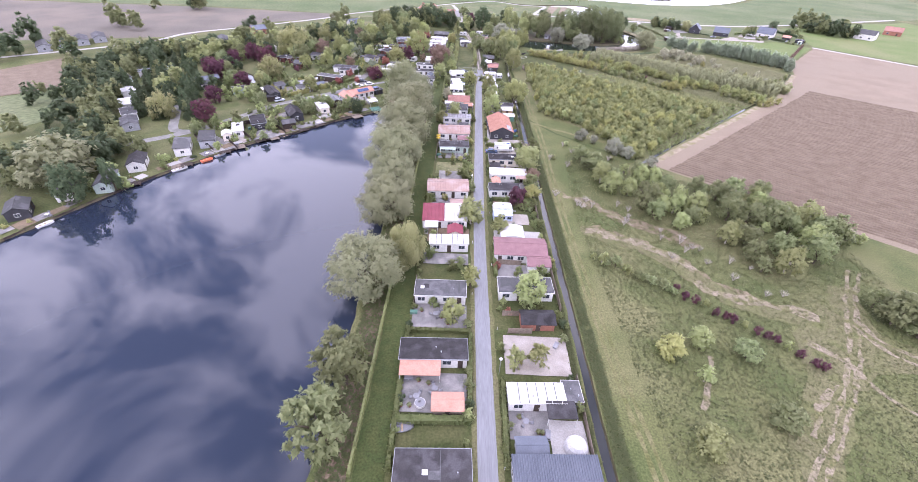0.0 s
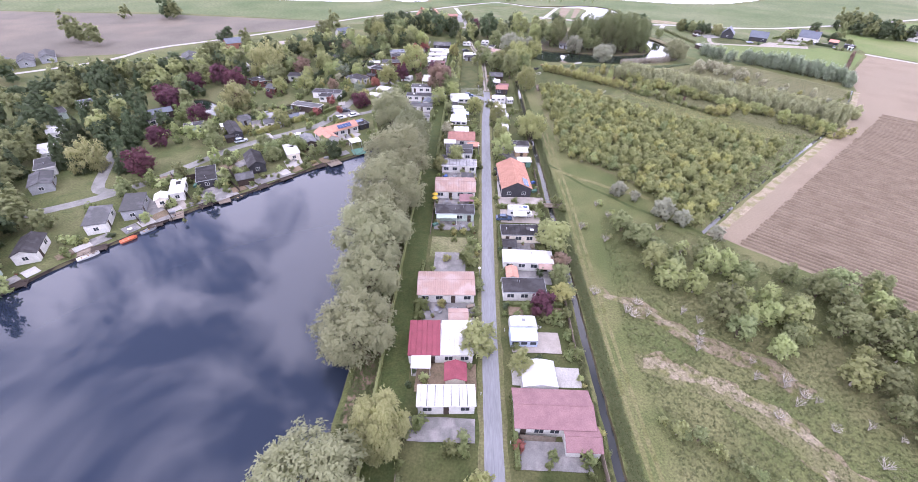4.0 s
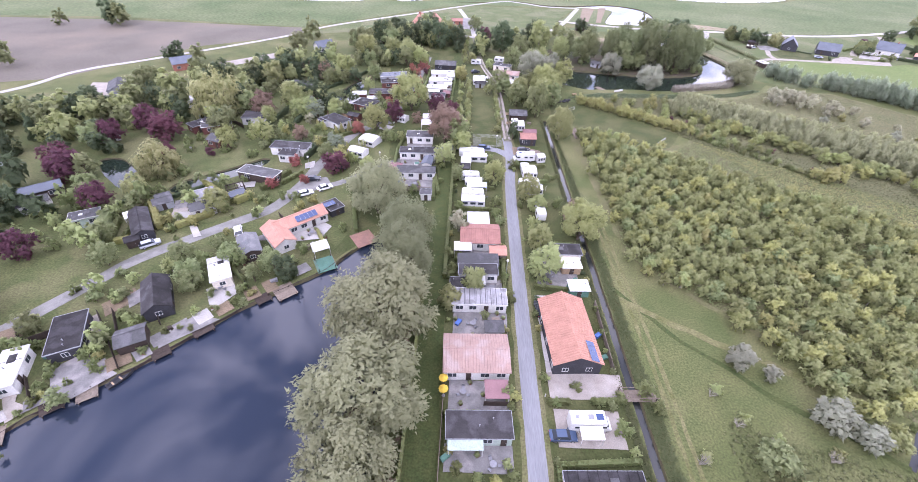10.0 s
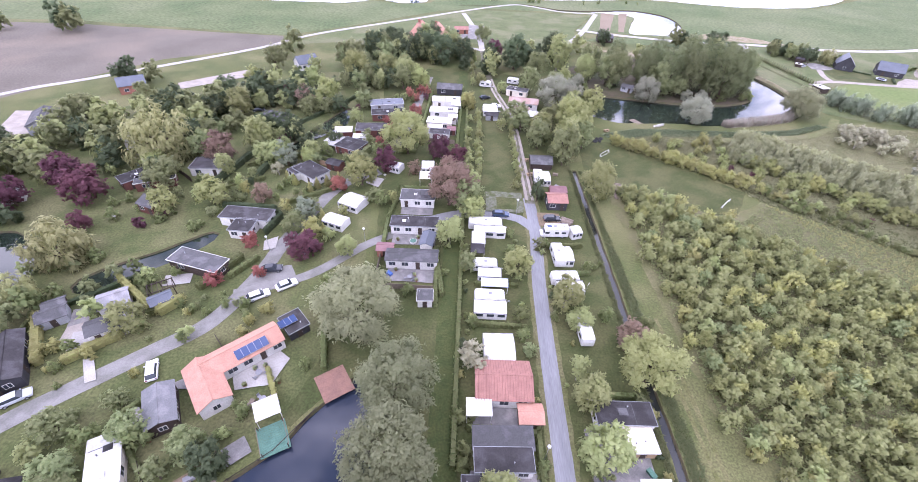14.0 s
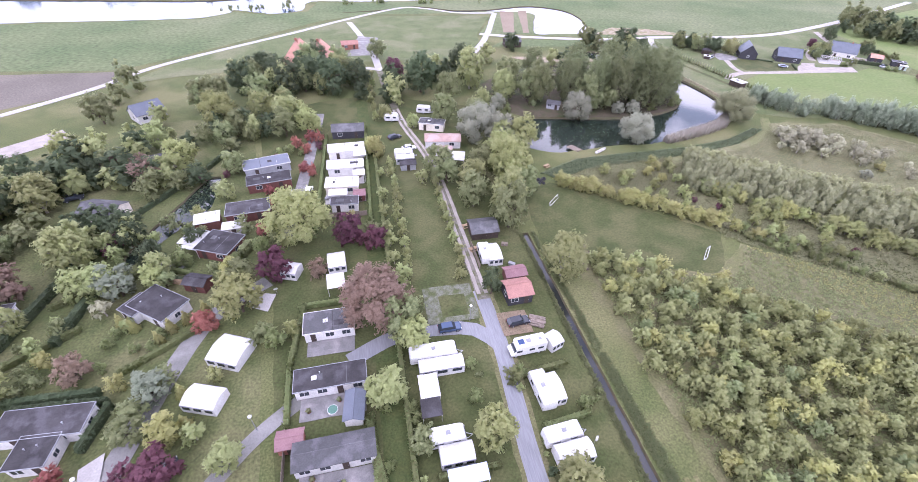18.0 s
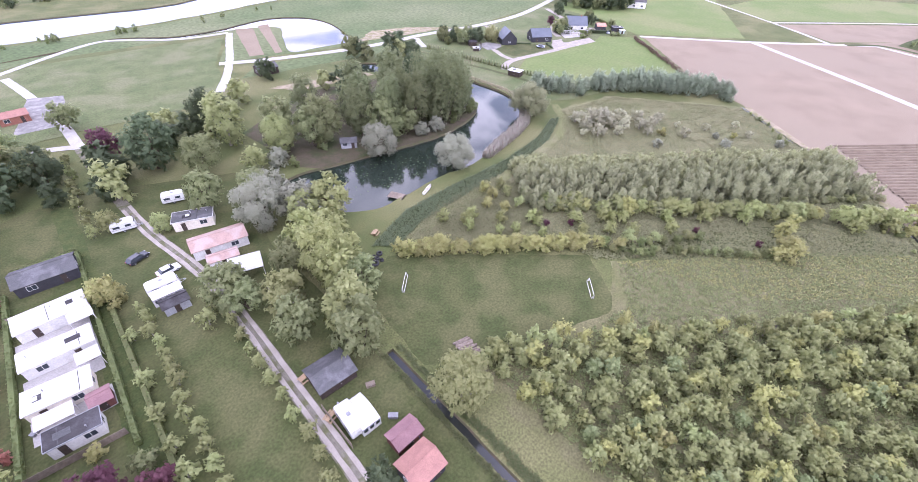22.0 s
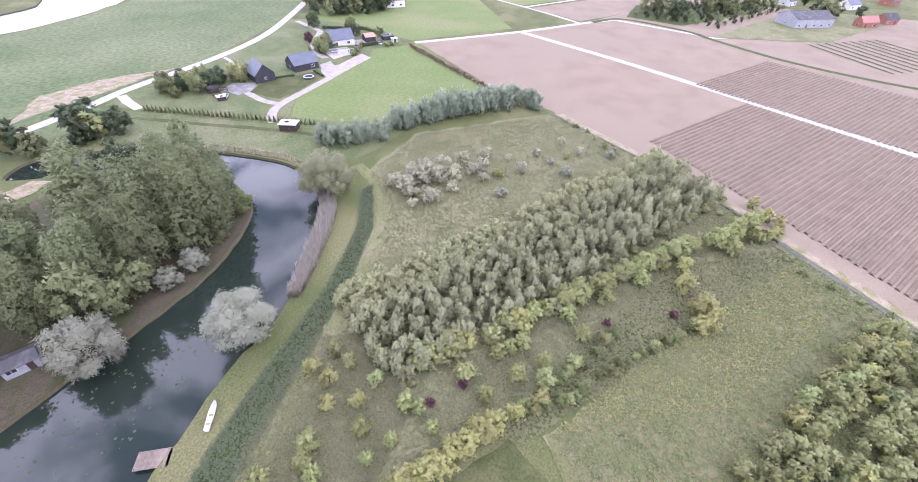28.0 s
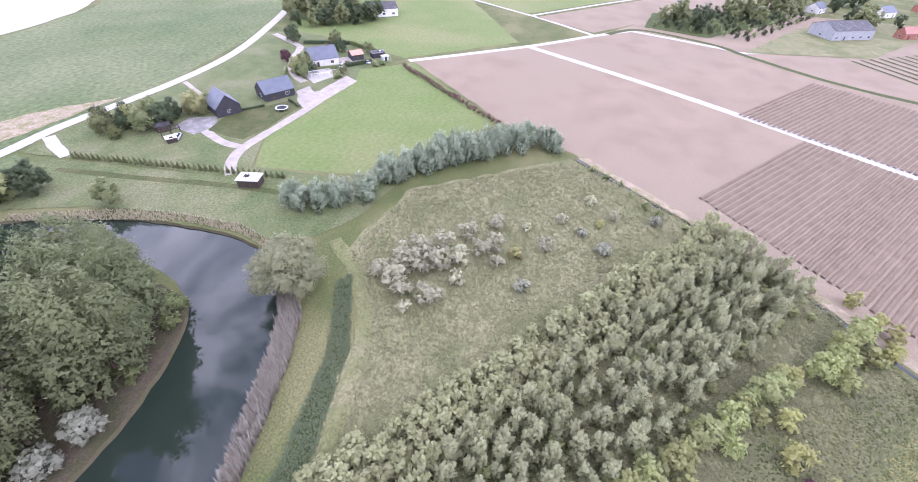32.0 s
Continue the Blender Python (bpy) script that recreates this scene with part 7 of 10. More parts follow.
for x0, y0, x1, y1, w, h, leaf in ((-91.8, 193, -84.3, 183.3, 1.6, 2.2, L_YHEDGE), (-79, 186.3, -74.7, 189.6, 1.4, 1.6, L_YHEDGE), (-72.8, 194.6, -68.3, 199, 1.3, 1.7, L_HEDGE), (-67, 201.6, -62.4, 211.4, 1.3, 1.8, L_HEDGE), (-80.7, 203.8, -72.3, 195.3, 0.9, 1.5, L_HEDGE), (-74.5, 229.2, -61.4, 228.9, 1.2, 1.9, L_DARK), (-97.4, 185.5, -94.7, 176.1, 2.2, 3.6, L_GREEN), (-68.1, 177.6, -63.9, 173.1, 0.8, 1.3, L_HEDGE), (-46.9, 184.5, -43.3, 178.5, 0.8, 1.3, L_YHEDGE), (-41.4, 198.6, -37.6, 184.8, 1.0, 1.6, L_HEDGE), (-82.1, 235.4, -78.1, 255.1, 1.5, 2.0, L_DARK), (-78, 257, -75.3, 270.6, 1.4, 2.0, L_DARK), (-72.5, 240, -70.4, 256, 1.6, 1.8, L_DARK)):
    hedge(x0, y0, x1, y1, w, h, leaf, "thick leafy garden hedge in the village")

grove([(-110 + 20 * k, 545 + 10 * k) for k in range(9)], ("green", "dark", "bush"), 46, 5, 1.6, 3.0, "far river scrub", True)
grove([(-330 + 24 * k, 590) for k in range(8)], ("green", "dark"), 34, 9, 5, 8, "far river woods", True)
grove([(-90, 483), (-75, 480), (-20, 497), (0, 500), (30, 499), (70, 499), (100, 508), (-52, 490)], ("bush", "green"), 30, 4, 0.8, 1.8, "river bank scrub", True)

for kind, x, y, r in (
    ("bush", -6.8, 74.1, 1.5), ("green", -4.9, 76.3, 1.1), ("red", 3.5, 75.3, 1.0), ("yellow", 8.1, 76.7, 1.4), ("bush", 8.3, 73.9, 1.0), ("yellow", 11.4, 74.6, 1.2), ("bush", 14.1, 75.6, 1.3), ("yellow", 16.1, 77.8, 1.0), ("bush", 16.4, 74.6, 0.9), ("bush", -14.6, 103.8, 1.3), ("bush", 15.6, 92.6, 1.4), ("bush", 14.2, 96.5, 1.1), ("bush", 7.2, 103.7, 1.3), ("green", 16.9, 109.1, 1.5), ("copper", 15.9, 117.0, 2.7), ("bush", -5.0, 119.1, 2.2), ("bush", -12.1, 77.4, 0.7), ("bush", 3.3, 61.8, 0.7), ("red", 5.0, 61.3, 0.9), ("bush", 3.9, 64.6, 0.8), ("bush", 16.3, 57.8, 0.8), ("bush", -8.6, 129.3, 1.1), ("yellow", -6.1, 129.1, 1.1), ("bush", -3.6, 130.0, 1.1), ("bush", -11.8, 130.9, 1.0), ("bush", -4.3, 116.8, 2.0),
):
    tree(kind, x, y, r, r * 1.7, "plot shrubs")
for kind, x, y, r in (
    ("bush", -13.5, 103.2, 1.3), ("bush", 2.8, 101.9, 0.7), ("green", 5.1, 101.5, 1.1), ("bush", 14.6, 102.0, 1.6), ("bush", 7.1, 102.2, 0.9), ("bush", 10.6, 100.8, 1.1), ("bush", 3.0, 113.7, 0.8), ("bush", 7.9, 144.6, 1.1), ("bush", 19.1, 144.2, 1.7), ("bush", 20.5, 141.0, 1.4), ("bush", 14.7, 94.5, 0.8), ("bush", 14.7, 98.1, 0.8), ("green", 13.7, 100.0, 0.9), ("bush", 7.4, 95.0, 0.6), ("bush", -14.8, 177.3, 1.4), ("bush", -14.0, 172.4, 1.4), ("olive", -12.8, 162.4, 2.8), ("bush", -2.4, 170.7, 1.1), ("bush", -2.0, 164.3, 1.4), ("bush", -5.2, 160.9, 1.1), ("yellow", -2.8, 142.1, 1.4), ("bush", -2.1, 179.8, 1.1), ("copper", -3.7, 145.5, 1.3), ("bush", 14.6, 142.7, 1.2), ("bush", 11.3, 141.8, 1.1), ("bush", 4.1, 141.5, 1.0),
):
    tree(kind, x, y, r, r * 1.7, "plot shrubs")
for kind, x, y, r in (
    ("bush", 15.0, 156.4, 0.9), ("bush", 15.2, 162.5, 0.9), ("bush", 2.6, 146.2, 0.9), ("bush", -3.5, 198.3, 1.8), ("green", -2.6, 190.3, 1.5), ("yellow", -13.0, 197.3, 1.0), ("bush", -14.1, 170.3, 1.2), ("bush", -2.9, 169.7, 0.8), ("bush", -6.9, 179.5, 1.3), ("copper", 16.0, 193.3, 3.3), ("bush", 20.0, 197.5, 1.6), ("olive", 7.0, 196.8, 2.9), ("bush", -18.7, 209.3, 1.0), ("olive", -13.8, 213.3, 1.3), ("bush", 2.3, 219.4, 1.7),
):
    tree(kind, x, y, r, r * 1.7, "plot shrubs")

for kind, x, y, r in (
    ("green", 147.3, 391.9, 3.2), ("dark", 151.1, 388.7, 2.6), ("green", 152, 382.4, 3.4), ("dark", 157.1, 380, 3.6), ("dark", 246.3, 394.3, 4), ("green", 250.7, 376, 2.6), ("green", 217.8, 353.2, 2), ("olive", 211.1, 369, 2.6), ("dark", 114.6, 386.9, 5.5), ("dark", 118.5, 380.6, 4), ("green", 120.7, 360, 3.4), ("green", 244.8, 355.3, 2.4), ("green", -65.4, 337.7, 6), ("olive", -50.7, 330.9, 4.5), ("olive", -41.3, 323, 5), ("green", -41.5, 314.5, 4.4), ("blossom", -35.1, 323.7, 1.6), ("olive", -10.1, 322.7, 2.6), ("olive", -1.8, 315.2, 2.4), ("olive", 22.8, 296.9, 4.4), ("lime", 23.6, 286.9, 4.6), ("olive", 8.3, 275.5, 4.6), ("yellow", -15.6, 299.6, 2.6), ("red", -33.9, 309.6, 2), ("red", -34.6, 302, 1.8), ("red", -34.7, 291.5, 1.8),
):
    tree(kind, x, y, r, r * 2.0, "garden trees")
for kind, x, y, r in (
    ("olive", -3.7, 281.2, 2.2), ("green", 2.9, 280.4, 3.6), ("red", -32.3, 275, 1.6), ("red", -42.7, 281.8, 1.4), ("olive", -14.3, 286.3, 1.4), ("olive", -14.8, 275.7, 1.6), ("olive", -15, 268.3, 1.6), ("olive", -14.5, 256.7, 2), ("olive", -14.2, 250.9, 1.8), ("olive", -13.1, 245.3, 2.2), ("olive", -14.6, 262, 1.5), ("purple", -20.7, 258.3, 1.6), ("green", -18.2, 262, 1.8), ("copper", -29.7, 250.1, 2.2), ("lime", -13.2, 229.4, 3.6), ("green", -44.2, 250.1, 3), ("red", -41.8, 264.6, 2), ("yellow", -46.4, 252.8, 2.4),
):
    tree(kind, x, y, r, r * 2.0, "garden trees")
grove([(270, 406), (279, 396), (288, 385), (298, 380)], ("dark", "green"), 16, 3, 3, 5, "far village trees", True)

for kind, x, y, r in (
    ("green", -99.5, 146.0, 1.2), ("bush", -97.2, 147.0, 1.1), ("olive", -90.6, 153.2, 1.6), ("bush", -85.8, 148.6, 1.1), ("bush", -81.4, 154.8, 1.1), ("yellow", -73.7, 146.7, 1.1), ("bush", -67.1, 148.5, 1.0), ("green", -83.4, 160.0, 1.6), ("bush", -80.8, 161.3, 1.2), ("bush", -75.5, 156.2, 1.2), ("olive", -73.4, 169.0, 2.0), ("bush", -78.4, 138.1, 1.0), ("green", -74.6, 138.4, 1.9), ("bush", -90.4, 129.7, 0.9), ("bush", -93.5, 132.2, 1.0), ("bush", -55.9, 164.5, 1.1), ("bush", -56.5, 160.6, 0.9), ("bush", -91.2, 147.4, 0.9), ("bush", -79.5, 142.9, 0.9), ("bush", -72.2, 151.4, 0.9), ("bush", -65.8, 152.7, 0.8), ("bush", -63.7, 153.9, 0.7), ("bush", -84.2, 135.6, 0.8), ("bush", -76.7, 129.8, 0.6), ("green", -96.8, 148.9, 1.0), ("green", -83.0, 167.1, 1.3), ("bush", -89.2, 161.9, 1.1),
):
    tree(kind, x, y, r, r * 1.7, "lakeside garden shrubs")

# ---- the young plantation ----
PR = random.Random(8)
ROW = Vector((0.80, -0.60, 0)).normalized()


def planted(kind, start, length, step, r, h, jitter=0.5, skip=0.12, group="young plantation", far=1e9):
    """A planted row along the plantation's direction, with gaps."""
    n = int(length / step)
    for i in range(n):
        if PR.random() < skip:
            continue
        p = Vector((*start, 0)) + ROW * (i * step) + Vector((PR.gauss(0, jitter), PR.gauss(0, jitter), 0))
        k = PR.choice(kind) if isinstance(kind, tuple) else kind
        q = PR.uniform(0.75, 1.25)
        tree(k, p.x, p.y, r * q, h * q * PR.uniform(0.9, 1.1), group, p.x + 0.75 * p.y > far)


for i in range(5):
    planted("sallow", (80.6 - 1.15 * i, 283.6 - 1.55 * i), 100, 1.8, 1.7, 3.3, 0.7, 0.06, "sallow belt", 0 if i != 2 else 1e9)
for i in range(8):
    planted("poplar", (75.6 - 1.2 * i, 278 - 1.6 * i), 97, 1.95, 1.2, 5.0, 0.75, 0.12, "poplar belt", 0 if i != 4 else 1e9)
for i in range(3):
    planted(("sallow", "sallow", "olive"), (72.6 - 3.0 * i, 274 - 4.0 * i), 96, 2.0, 1.25, 1.9, 0.9, 0.15, "low belt brush", 0)
for i in range(24):
    t = i / 23
    q = PR.uniform(0.8, 1.2)
    tree(PR.choice(("lime", "olive", "lime", "yellow")), 71 + 48 * t + PR.gauss(0, 0.7), 264 - 45 * t + PR.gauss(0, 0.7), 2.3 * q, 4.0 * q, "lime-green shrub row")
    tree(PR.choice(("sallow", "olive")), 69.4 + 48 * t + PR.gauss(0, 0.8), 265.6 - 45 * t + PR.gauss(0, 0.8), 1.6 * q, 2.8 * q, "lime-green shrub row")
for x, y in ((63.7, 277), (64.5, 280.5), (67.6, 275.5), (70.5, 271.5), (73, 267), (62, 271), (66, 270), (60, 275), (69, 279)):
    tree("olive" if x > 65 else "yellow", x, y, 1.6, 3.2, "young plantation")
for x, y, r in ((121, 214, 2.8), (124, 210.5, 2.6), (127.5, 209, 2.6), (119.5, 211, 2.2), (130.5, 205.6, 2.4), (133.5, 203.5, 2.2), (126, 205, 2.0)):
    tree("lime", x, y, r, r * 1.9, "young plantation")
for x, y, r in ((136, 200.5, 1.8), (133.5, 198.5, 1.8), (130.5, 199.5, 1.5), (128, 201.5, 1.6), (141, 202.5, 1.6), (98.4, 219.4, 2.4), (96.2, 217.6, 2.2), (94.2, 219.8, 2.0), (100.6, 217.6, 1.8), (104, 222, 2.2), (110, 221.5, 2.0)):
    tree("yellow", x, y, r, r * 1.9, "young plantation")
for i in range(22):
    t = i / 21
    tree("bush" if i % 3 else "olive", 69 + 26 * t + PR.gauss(0, 0.5), 245 - 25 * t + PR.gauss(0, 0.5), PR.uniform(0.9, 1.4), PR.uniform(1.6, 2.4), "low shrub row")
planted("yellow", (33.4, 274.6), 41, 1.15, 2.0, 3.6, 0.45, 0.02)
planted(("olive", "yellow", "bush"), (66.5, 249.5), 30, 1.9, 1.5, 2.8, 0.5, 0.1)
for x, y in ((54.1, 274.6), (58.2, 268.6), (63.8, 264), (71.6, 257), (76.9, 253), (80.2, 249.6), (89.2, 243), (95.5, 236.5), (102.9, 230), (109, 225.5), (48, 278), (51.5, 273.5)):
    tree("lime", x, y, PR.uniform(1.5, 2.0), PR.uniform(3.0, 4.0), "young plantation")
for x, y, r in ((68.9, 253, 1.5), (73.5, 249, 1.7), (77.5, 245.4, 1.6), (78.5, 251.5, 1.5), (85, 240, 1.7), (63.9, 262, 1.3), (57.8, 263.9, 1.3), (54.6, 265.9, 1.2), (61.7, 258.9, 1.2), (50.4, 271.6, 1.4)):
    tree("lime", x, y, r, r * 2.3, "young plantation")
for x, y in ((69.7, 257), (68.6, 248), (65, 251.6), (61, 255.6), (65.3, 260.7), (89.9, 235.8), (96.1, 224), (101.2, 220.5)):
    tree("purple", x, y, 0.9, 1.8, "purple shrubs")
for x, y, k, r in ((117.6, 287.4, "blossom", 2.6), (124, 284, "blossom", 2.8), (127.6, 277.4, "blossom", 2.4), (134.6, 271.4, "blossom", 2.2), (119.3, 290.8, "blossom", 2.2), (122.3, 287.1, "blossom", 2.6), (128.4, 285.7, "blossom", 2.4), (130.9, 281.4, "blossom", 2.6), (136.4, 277.8, "blossom", 2.2), (141.6, 272.4, "blossom", 2.0), (125.4, 280.7, "blossom", 2.6), (131.6, 273.8, "blossom", 2.2), (115.7, 279.7, "blossom", 2.4), (112.4, 282.9, "blossom", 1.4), (121.8, 275.9, "blossom", 1.9), (129.3, 269.5, "blossom", 1.5), (140.2, 249, "silver", 1.6), (138, 261.2, "blossom", 1.7), (148.7, 258.7, "blossom", 1.3), (158.3, 252.7, "blossom", 1.4), (154.1, 247, "blossom", 1.3), (154.9, 237.8, "silver", 1.3), (133.1, 266.6, "yellow", 1.4), (124.4, 263.7, "silver", 1.3), (116, 285, "blossom", 2.2), (143, 266, "blossom", 1.2), (150, 250, "yellow", 1.0), (145, 254, "silver", 1.1), (126, 289, "blossom", 2.0)):
    tree(k, x, y, r * 1.15, r * 2.0, "blossoming shrubs")
for x, y, r in ((134.9, 318, 3.4), (137.6, 311, 3.6), (142, 304.5, 2.8), (151, 302.5, 3.6), (155.6, 299.5, 3.8), (161, 295.5, 4), (166, 291, 4), (170, 287.5, 4), (175, 282.5, 4), (179, 277.5, 3.8), (182.9, 272, 3.6), (183, 265.5, 3.2), (136, 314.6, 3.0), (153, 305, 3.2), (158.5, 297.6, 3.8), (163.6, 293.2, 3.8), (168.4, 289.2, 3.8), (172.6, 285, 3.8), (177, 280, 3.6), (181, 274.6, 3.6), (184, 268.6, 3.2), (135.4, 321, 2.8), (174, 288, 3.2), (179.6, 281.6, 3.2), (168, 293, 3.0)):
    for k in range(5):
        tree("blue", x + PR.gauss(0, 0.4 * r), y + PR.gauss(0, 0.4 * r), PR.uniform(1.7, 2.3), r * PR.uniform(1.7, 2.2), "blue-green tree belt", k > 0)
MIX = (("olive", "olive", "olive", "lime"), ("olive", "yellow", "olive", "lime"), ("olive", "green", "olive", "olive"), ("yellow", "olive", "olive"))
for i in range(3, 34):
    y0 = 256 - i * 3.0
    x0 = 27.0 if y0 > 174 else 41 + (173 - y0) * 0.75
    end = (y0 - 57) / 1.75
    p0 = (x0 + PR.uniform(0, 2), y0 - 0.75 * (x0 - 27))
    if y0 > 245:
        p0 = (x0 + 3, p0[1] - 2)
    planted(MIX[i % 4], p0, max(6, (end - x0) / 0.8 - 2), 2.5, 1.65, 3.6, 0.9, 0.08, "young plantation", 0 if i % 8 != 3 else 1e9)


def inside(poly, x, y):
    hit = False
    for i in range(len(poly)):
        (ax, ay), (bx, by) = poly[i - 1], poly[i]
        if (ay > y) != (by > y) and x < (bx - ax) * (y - ay) / (by - ay) + ax:
            hit = not hit
    return hit


def thicket(poly, n, kinds, rmin, rmax, tall=2.0, group="wild thicket", gap=1.2):
    """Trees of several sizes spread at random over an area, none too near another."""
    xs, ys = [p[0] for p in poly], [p[1] for p in poly]
    done = []
    for _ in range(n * 12):
        if len(done) >= n:
            break
        x, y, r = PR.uniform(min(xs), max(xs)), PR.uniform(min(ys), max(ys)), PR.uniform(rmin, rmax)
        if inside(poly, x, y) and all(math.hypot(x - a, y - b) > (r + c) * 0.5 * gap for a, b, c in done):
            done.append((x, y, r))
            tree(PR.choice(kinds), x, y, r, r * tall * PR.uniform(0.9, 1.2), group)


thicket([(28, 142), (38, 131), (52, 121), (66, 117), (86, 112), (95, 93), (72, 70), (58, 84), (46, 100), (36, 118)], 60, ("green", "olive", "green", "olive"), 1.8, 3.8)
thicket([(60, 124), (80, 112), (96, 99), (100, 92), (92, 90), (76, 108)], 14, ("green", "olive", "silver"), 1.4, 2.6)
thicket([(84, 68), (96, 60), (96, 50), (84, 58)], 6, ("green",), 2.4, 4)
for x, y, r in ((38, 151, 2.4), (42, 148, 1.8), (47, 140, 3.2), (51, 137, 2.4), (57.5, 131, 2.2)):
    tree("silver", x, y, r, r * 1.8, "grey willow bushes")
planted(("green", "olive"), (25.8, 81), 24, 1.7, 1.2, 2.6, 0.4)
for i in range(16):
    p = Vector((41, 71, 0)).lerp(Vector((62.4, 50, 0)), i / 15)
    tree("purple" if i % 4 else "olive", p.x + PR.gauss(0, 0.4), p.y + PR.gauss(0, 0.4), 0.9, 2.2, "purple shrub row")
for k, x, y, r, h in (("yellow", 34.4, 52.8, 3.2, 4.0), ("green", 48.3, 39, 2.8, 4.2), ("olive", 34, 34.1, 3.2, 4.6), ("olive", 38.7, 46.8, 1.8, 3.4), ("green", 85.8, 63.3, 4.4, 6.5), ("olive", 41, 55, 2.6, 4), ("green", 48.8, 52.4, 2.6, 4)):
    tree(k, x, y, r, h)

# ---- hedges ----
hedge(-19.8, 28, -19.8, 160, 0.5, 1.2, L_OLIVE, "long thin hedge along the bank path")
hedge(-15.5, 170, -15.4, 300, 1.0, 1.6)
hedge(-14.4, 36.8, -2.6, 37.2, 1.4, 1.3)
hedge(-14.4, 31.6, -2.6, 32.0, 1.1, 1.2)
hedge(-14.2, 55.3, -2.6, 55.5, 0.8, 1.1)

# ---- grass tufts and low growth ----
TUFT_RNG = np.random.default_rng(17)
GROVE_RNG = random.Random(44)


def tufts(name, poly, n, size, material, label, lean=1.0, wide=0.45, tall=1.0):
    """Countless small tufts spread over an area."""
    p = np.array(poly, float)
    lo, hi = p.min(0), p.max(0)
    pts = lo + (hi - lo) * TUFT_RNG.random((n * 3, 2))
    ok = np.zeros(len(pts), bool)
    for i in range(len(p)):
        (ax, ay), (bx, by) = p[i - 1], p[i]
        cross = (ay > pts[:, 1]) != (by > pts[:, 1])
        ok ^= cross & (pts[:, 0] < (bx - ax) * (pts[:, 1] - ay) / (by - ay + 1e-9) + ax)
    pts = pts[ok][:n]
    m = len(pts)
    tri = []
    for k in range(3):
        ang = TUFT_RNG.random(m) * 6.283
        s = size * (0.5 + TUFT_RNG.random(m))
        d = np.stack([np.cos(ang), np.sin(ang), np.zeros(m)], 1)
        side = np.stack([-np.sin(ang), np.cos(ang), np.zeros(m)], 1)
        base = np.concatenate([pts, np.zeros((m, 1))], 1)
        top = base + d * (s * lean)[:, None] + np.array([0, 0, 1.0]) * (s * tall * (0.45 + 0.4 * TUFT_RNG.random(m)))[:, None]
        tri.append(np.stack([base - side * s[:, None] * wide, base + side * s[:, None] * wide, top], 1))
    v = np.stack(tri, 1).reshape(-1, 3)
    w = v.reshape(-1, 3, 3)
    under = np.cross(w[:, 1] - w[:, 0], w[:, 2] - w[:, 0])[:, 2] < 0
    w[under] = w[under][:, [1, 0, 2]]
    v = w.reshape(-1, 3)
    soft = np.tile([[0.0, 0.0, 1.0]], (len(v), 1)) + 0.25 * TUFT_RNG.normal(size=(len(v), 3))
    ob = new(name, triangles(name, v, material, soft))
    return tagged(ob, label, "vegetation", "", "stuff")


L_GRASS = leaf_mat("grass_blade", (0.06, 0.075, 0.025), (0.09, 0.098, 0.038))
L_DRY = leaf_mat("dry_grass_blade", (0.128, 0.132, 0.058), (0.172, 0.166, 0.085))
L_MEADOW = leaf_mat("meadow_grass_blade", (0.088, 0.094, 0.036), (0.125, 0.122, 0.054))
tufts("wild_grass", [(66, 242), (95, 222), (124, 197), (100, 174), (62, 140), (54, 150), (40, 165), (27, 178), (27, 243), (36, 239), (46, 236), (57, 234)], 26000, 0.42, leaf_mat("rank_grass_blade", (0.108, 0.128, 0.044), (0.155, 0.162, 0.066)), "rough grass between young trees")
tufts("wild_flowers", [(66, 243), (95, 221), (122, 197), (104, 196), (80, 216)], 4600, 0.34, L_YHEDGE, "pale yellow flowering weeds")
tufts("dry_grass", [(70, 279), (64, 262), (110, 228), (146, 212), (180, 258), (150, 296), (124, 300), (108, 288)], 26000, 0.36, L_DRY, "tall dry meadow grass")
tufts("dry_grass", [(34, 278), (62, 252), (110, 222), (132, 200), (112, 226), (66, 264)], 8000, 0.42, L_DRY, "tall dry grass between shrub rows")
tufts("dry_grass", [(62, 262), (64, 246), (122, 197), (146, 212), (110, 236)], 12000, 0.4, L_DRY, "tall dry grass between shrub rows")
tufts("path_grass", [(37, 278), (52, 283.5), (71, 284.5), (74, 276), (64, 263), (52, 264)], 8000, 0.4, L_DRY, "long green grass beside the pond path")
tufts("bank_grass_tufts", [(19, 0), (21.5, 0), (21, 100), (20.5, 200), (19, 256), (18.2, 256), (18.6, 150), (19.2, 50)], 6000, 0.45, L_GRASS, "long grass along the ditch")
tufts("bank_grass_tufts", [(15.6, 0), (16.6, 0), (16.6, 120), (16.0, 256), (15.2, 256), (15.4, 120)], 3500, 0.4, L_GRASS, "long grass along the ditch")
tufts("meadow_tufts", [(28, 20), (26, 100), (30, 140), (56, 132), (94, 92), (92, 40), (60, 20)], 14000, 0.24, L_MEADOW, "tufts of dry meadow grass")
tufts("meadow_tufts", [(28, 20), (26, 100), (30, 140), (56, 132), (94, 92), (92, 40), (60, 20)], 9000, 0.28, L_GRASS, "tufts of green meadow grass")
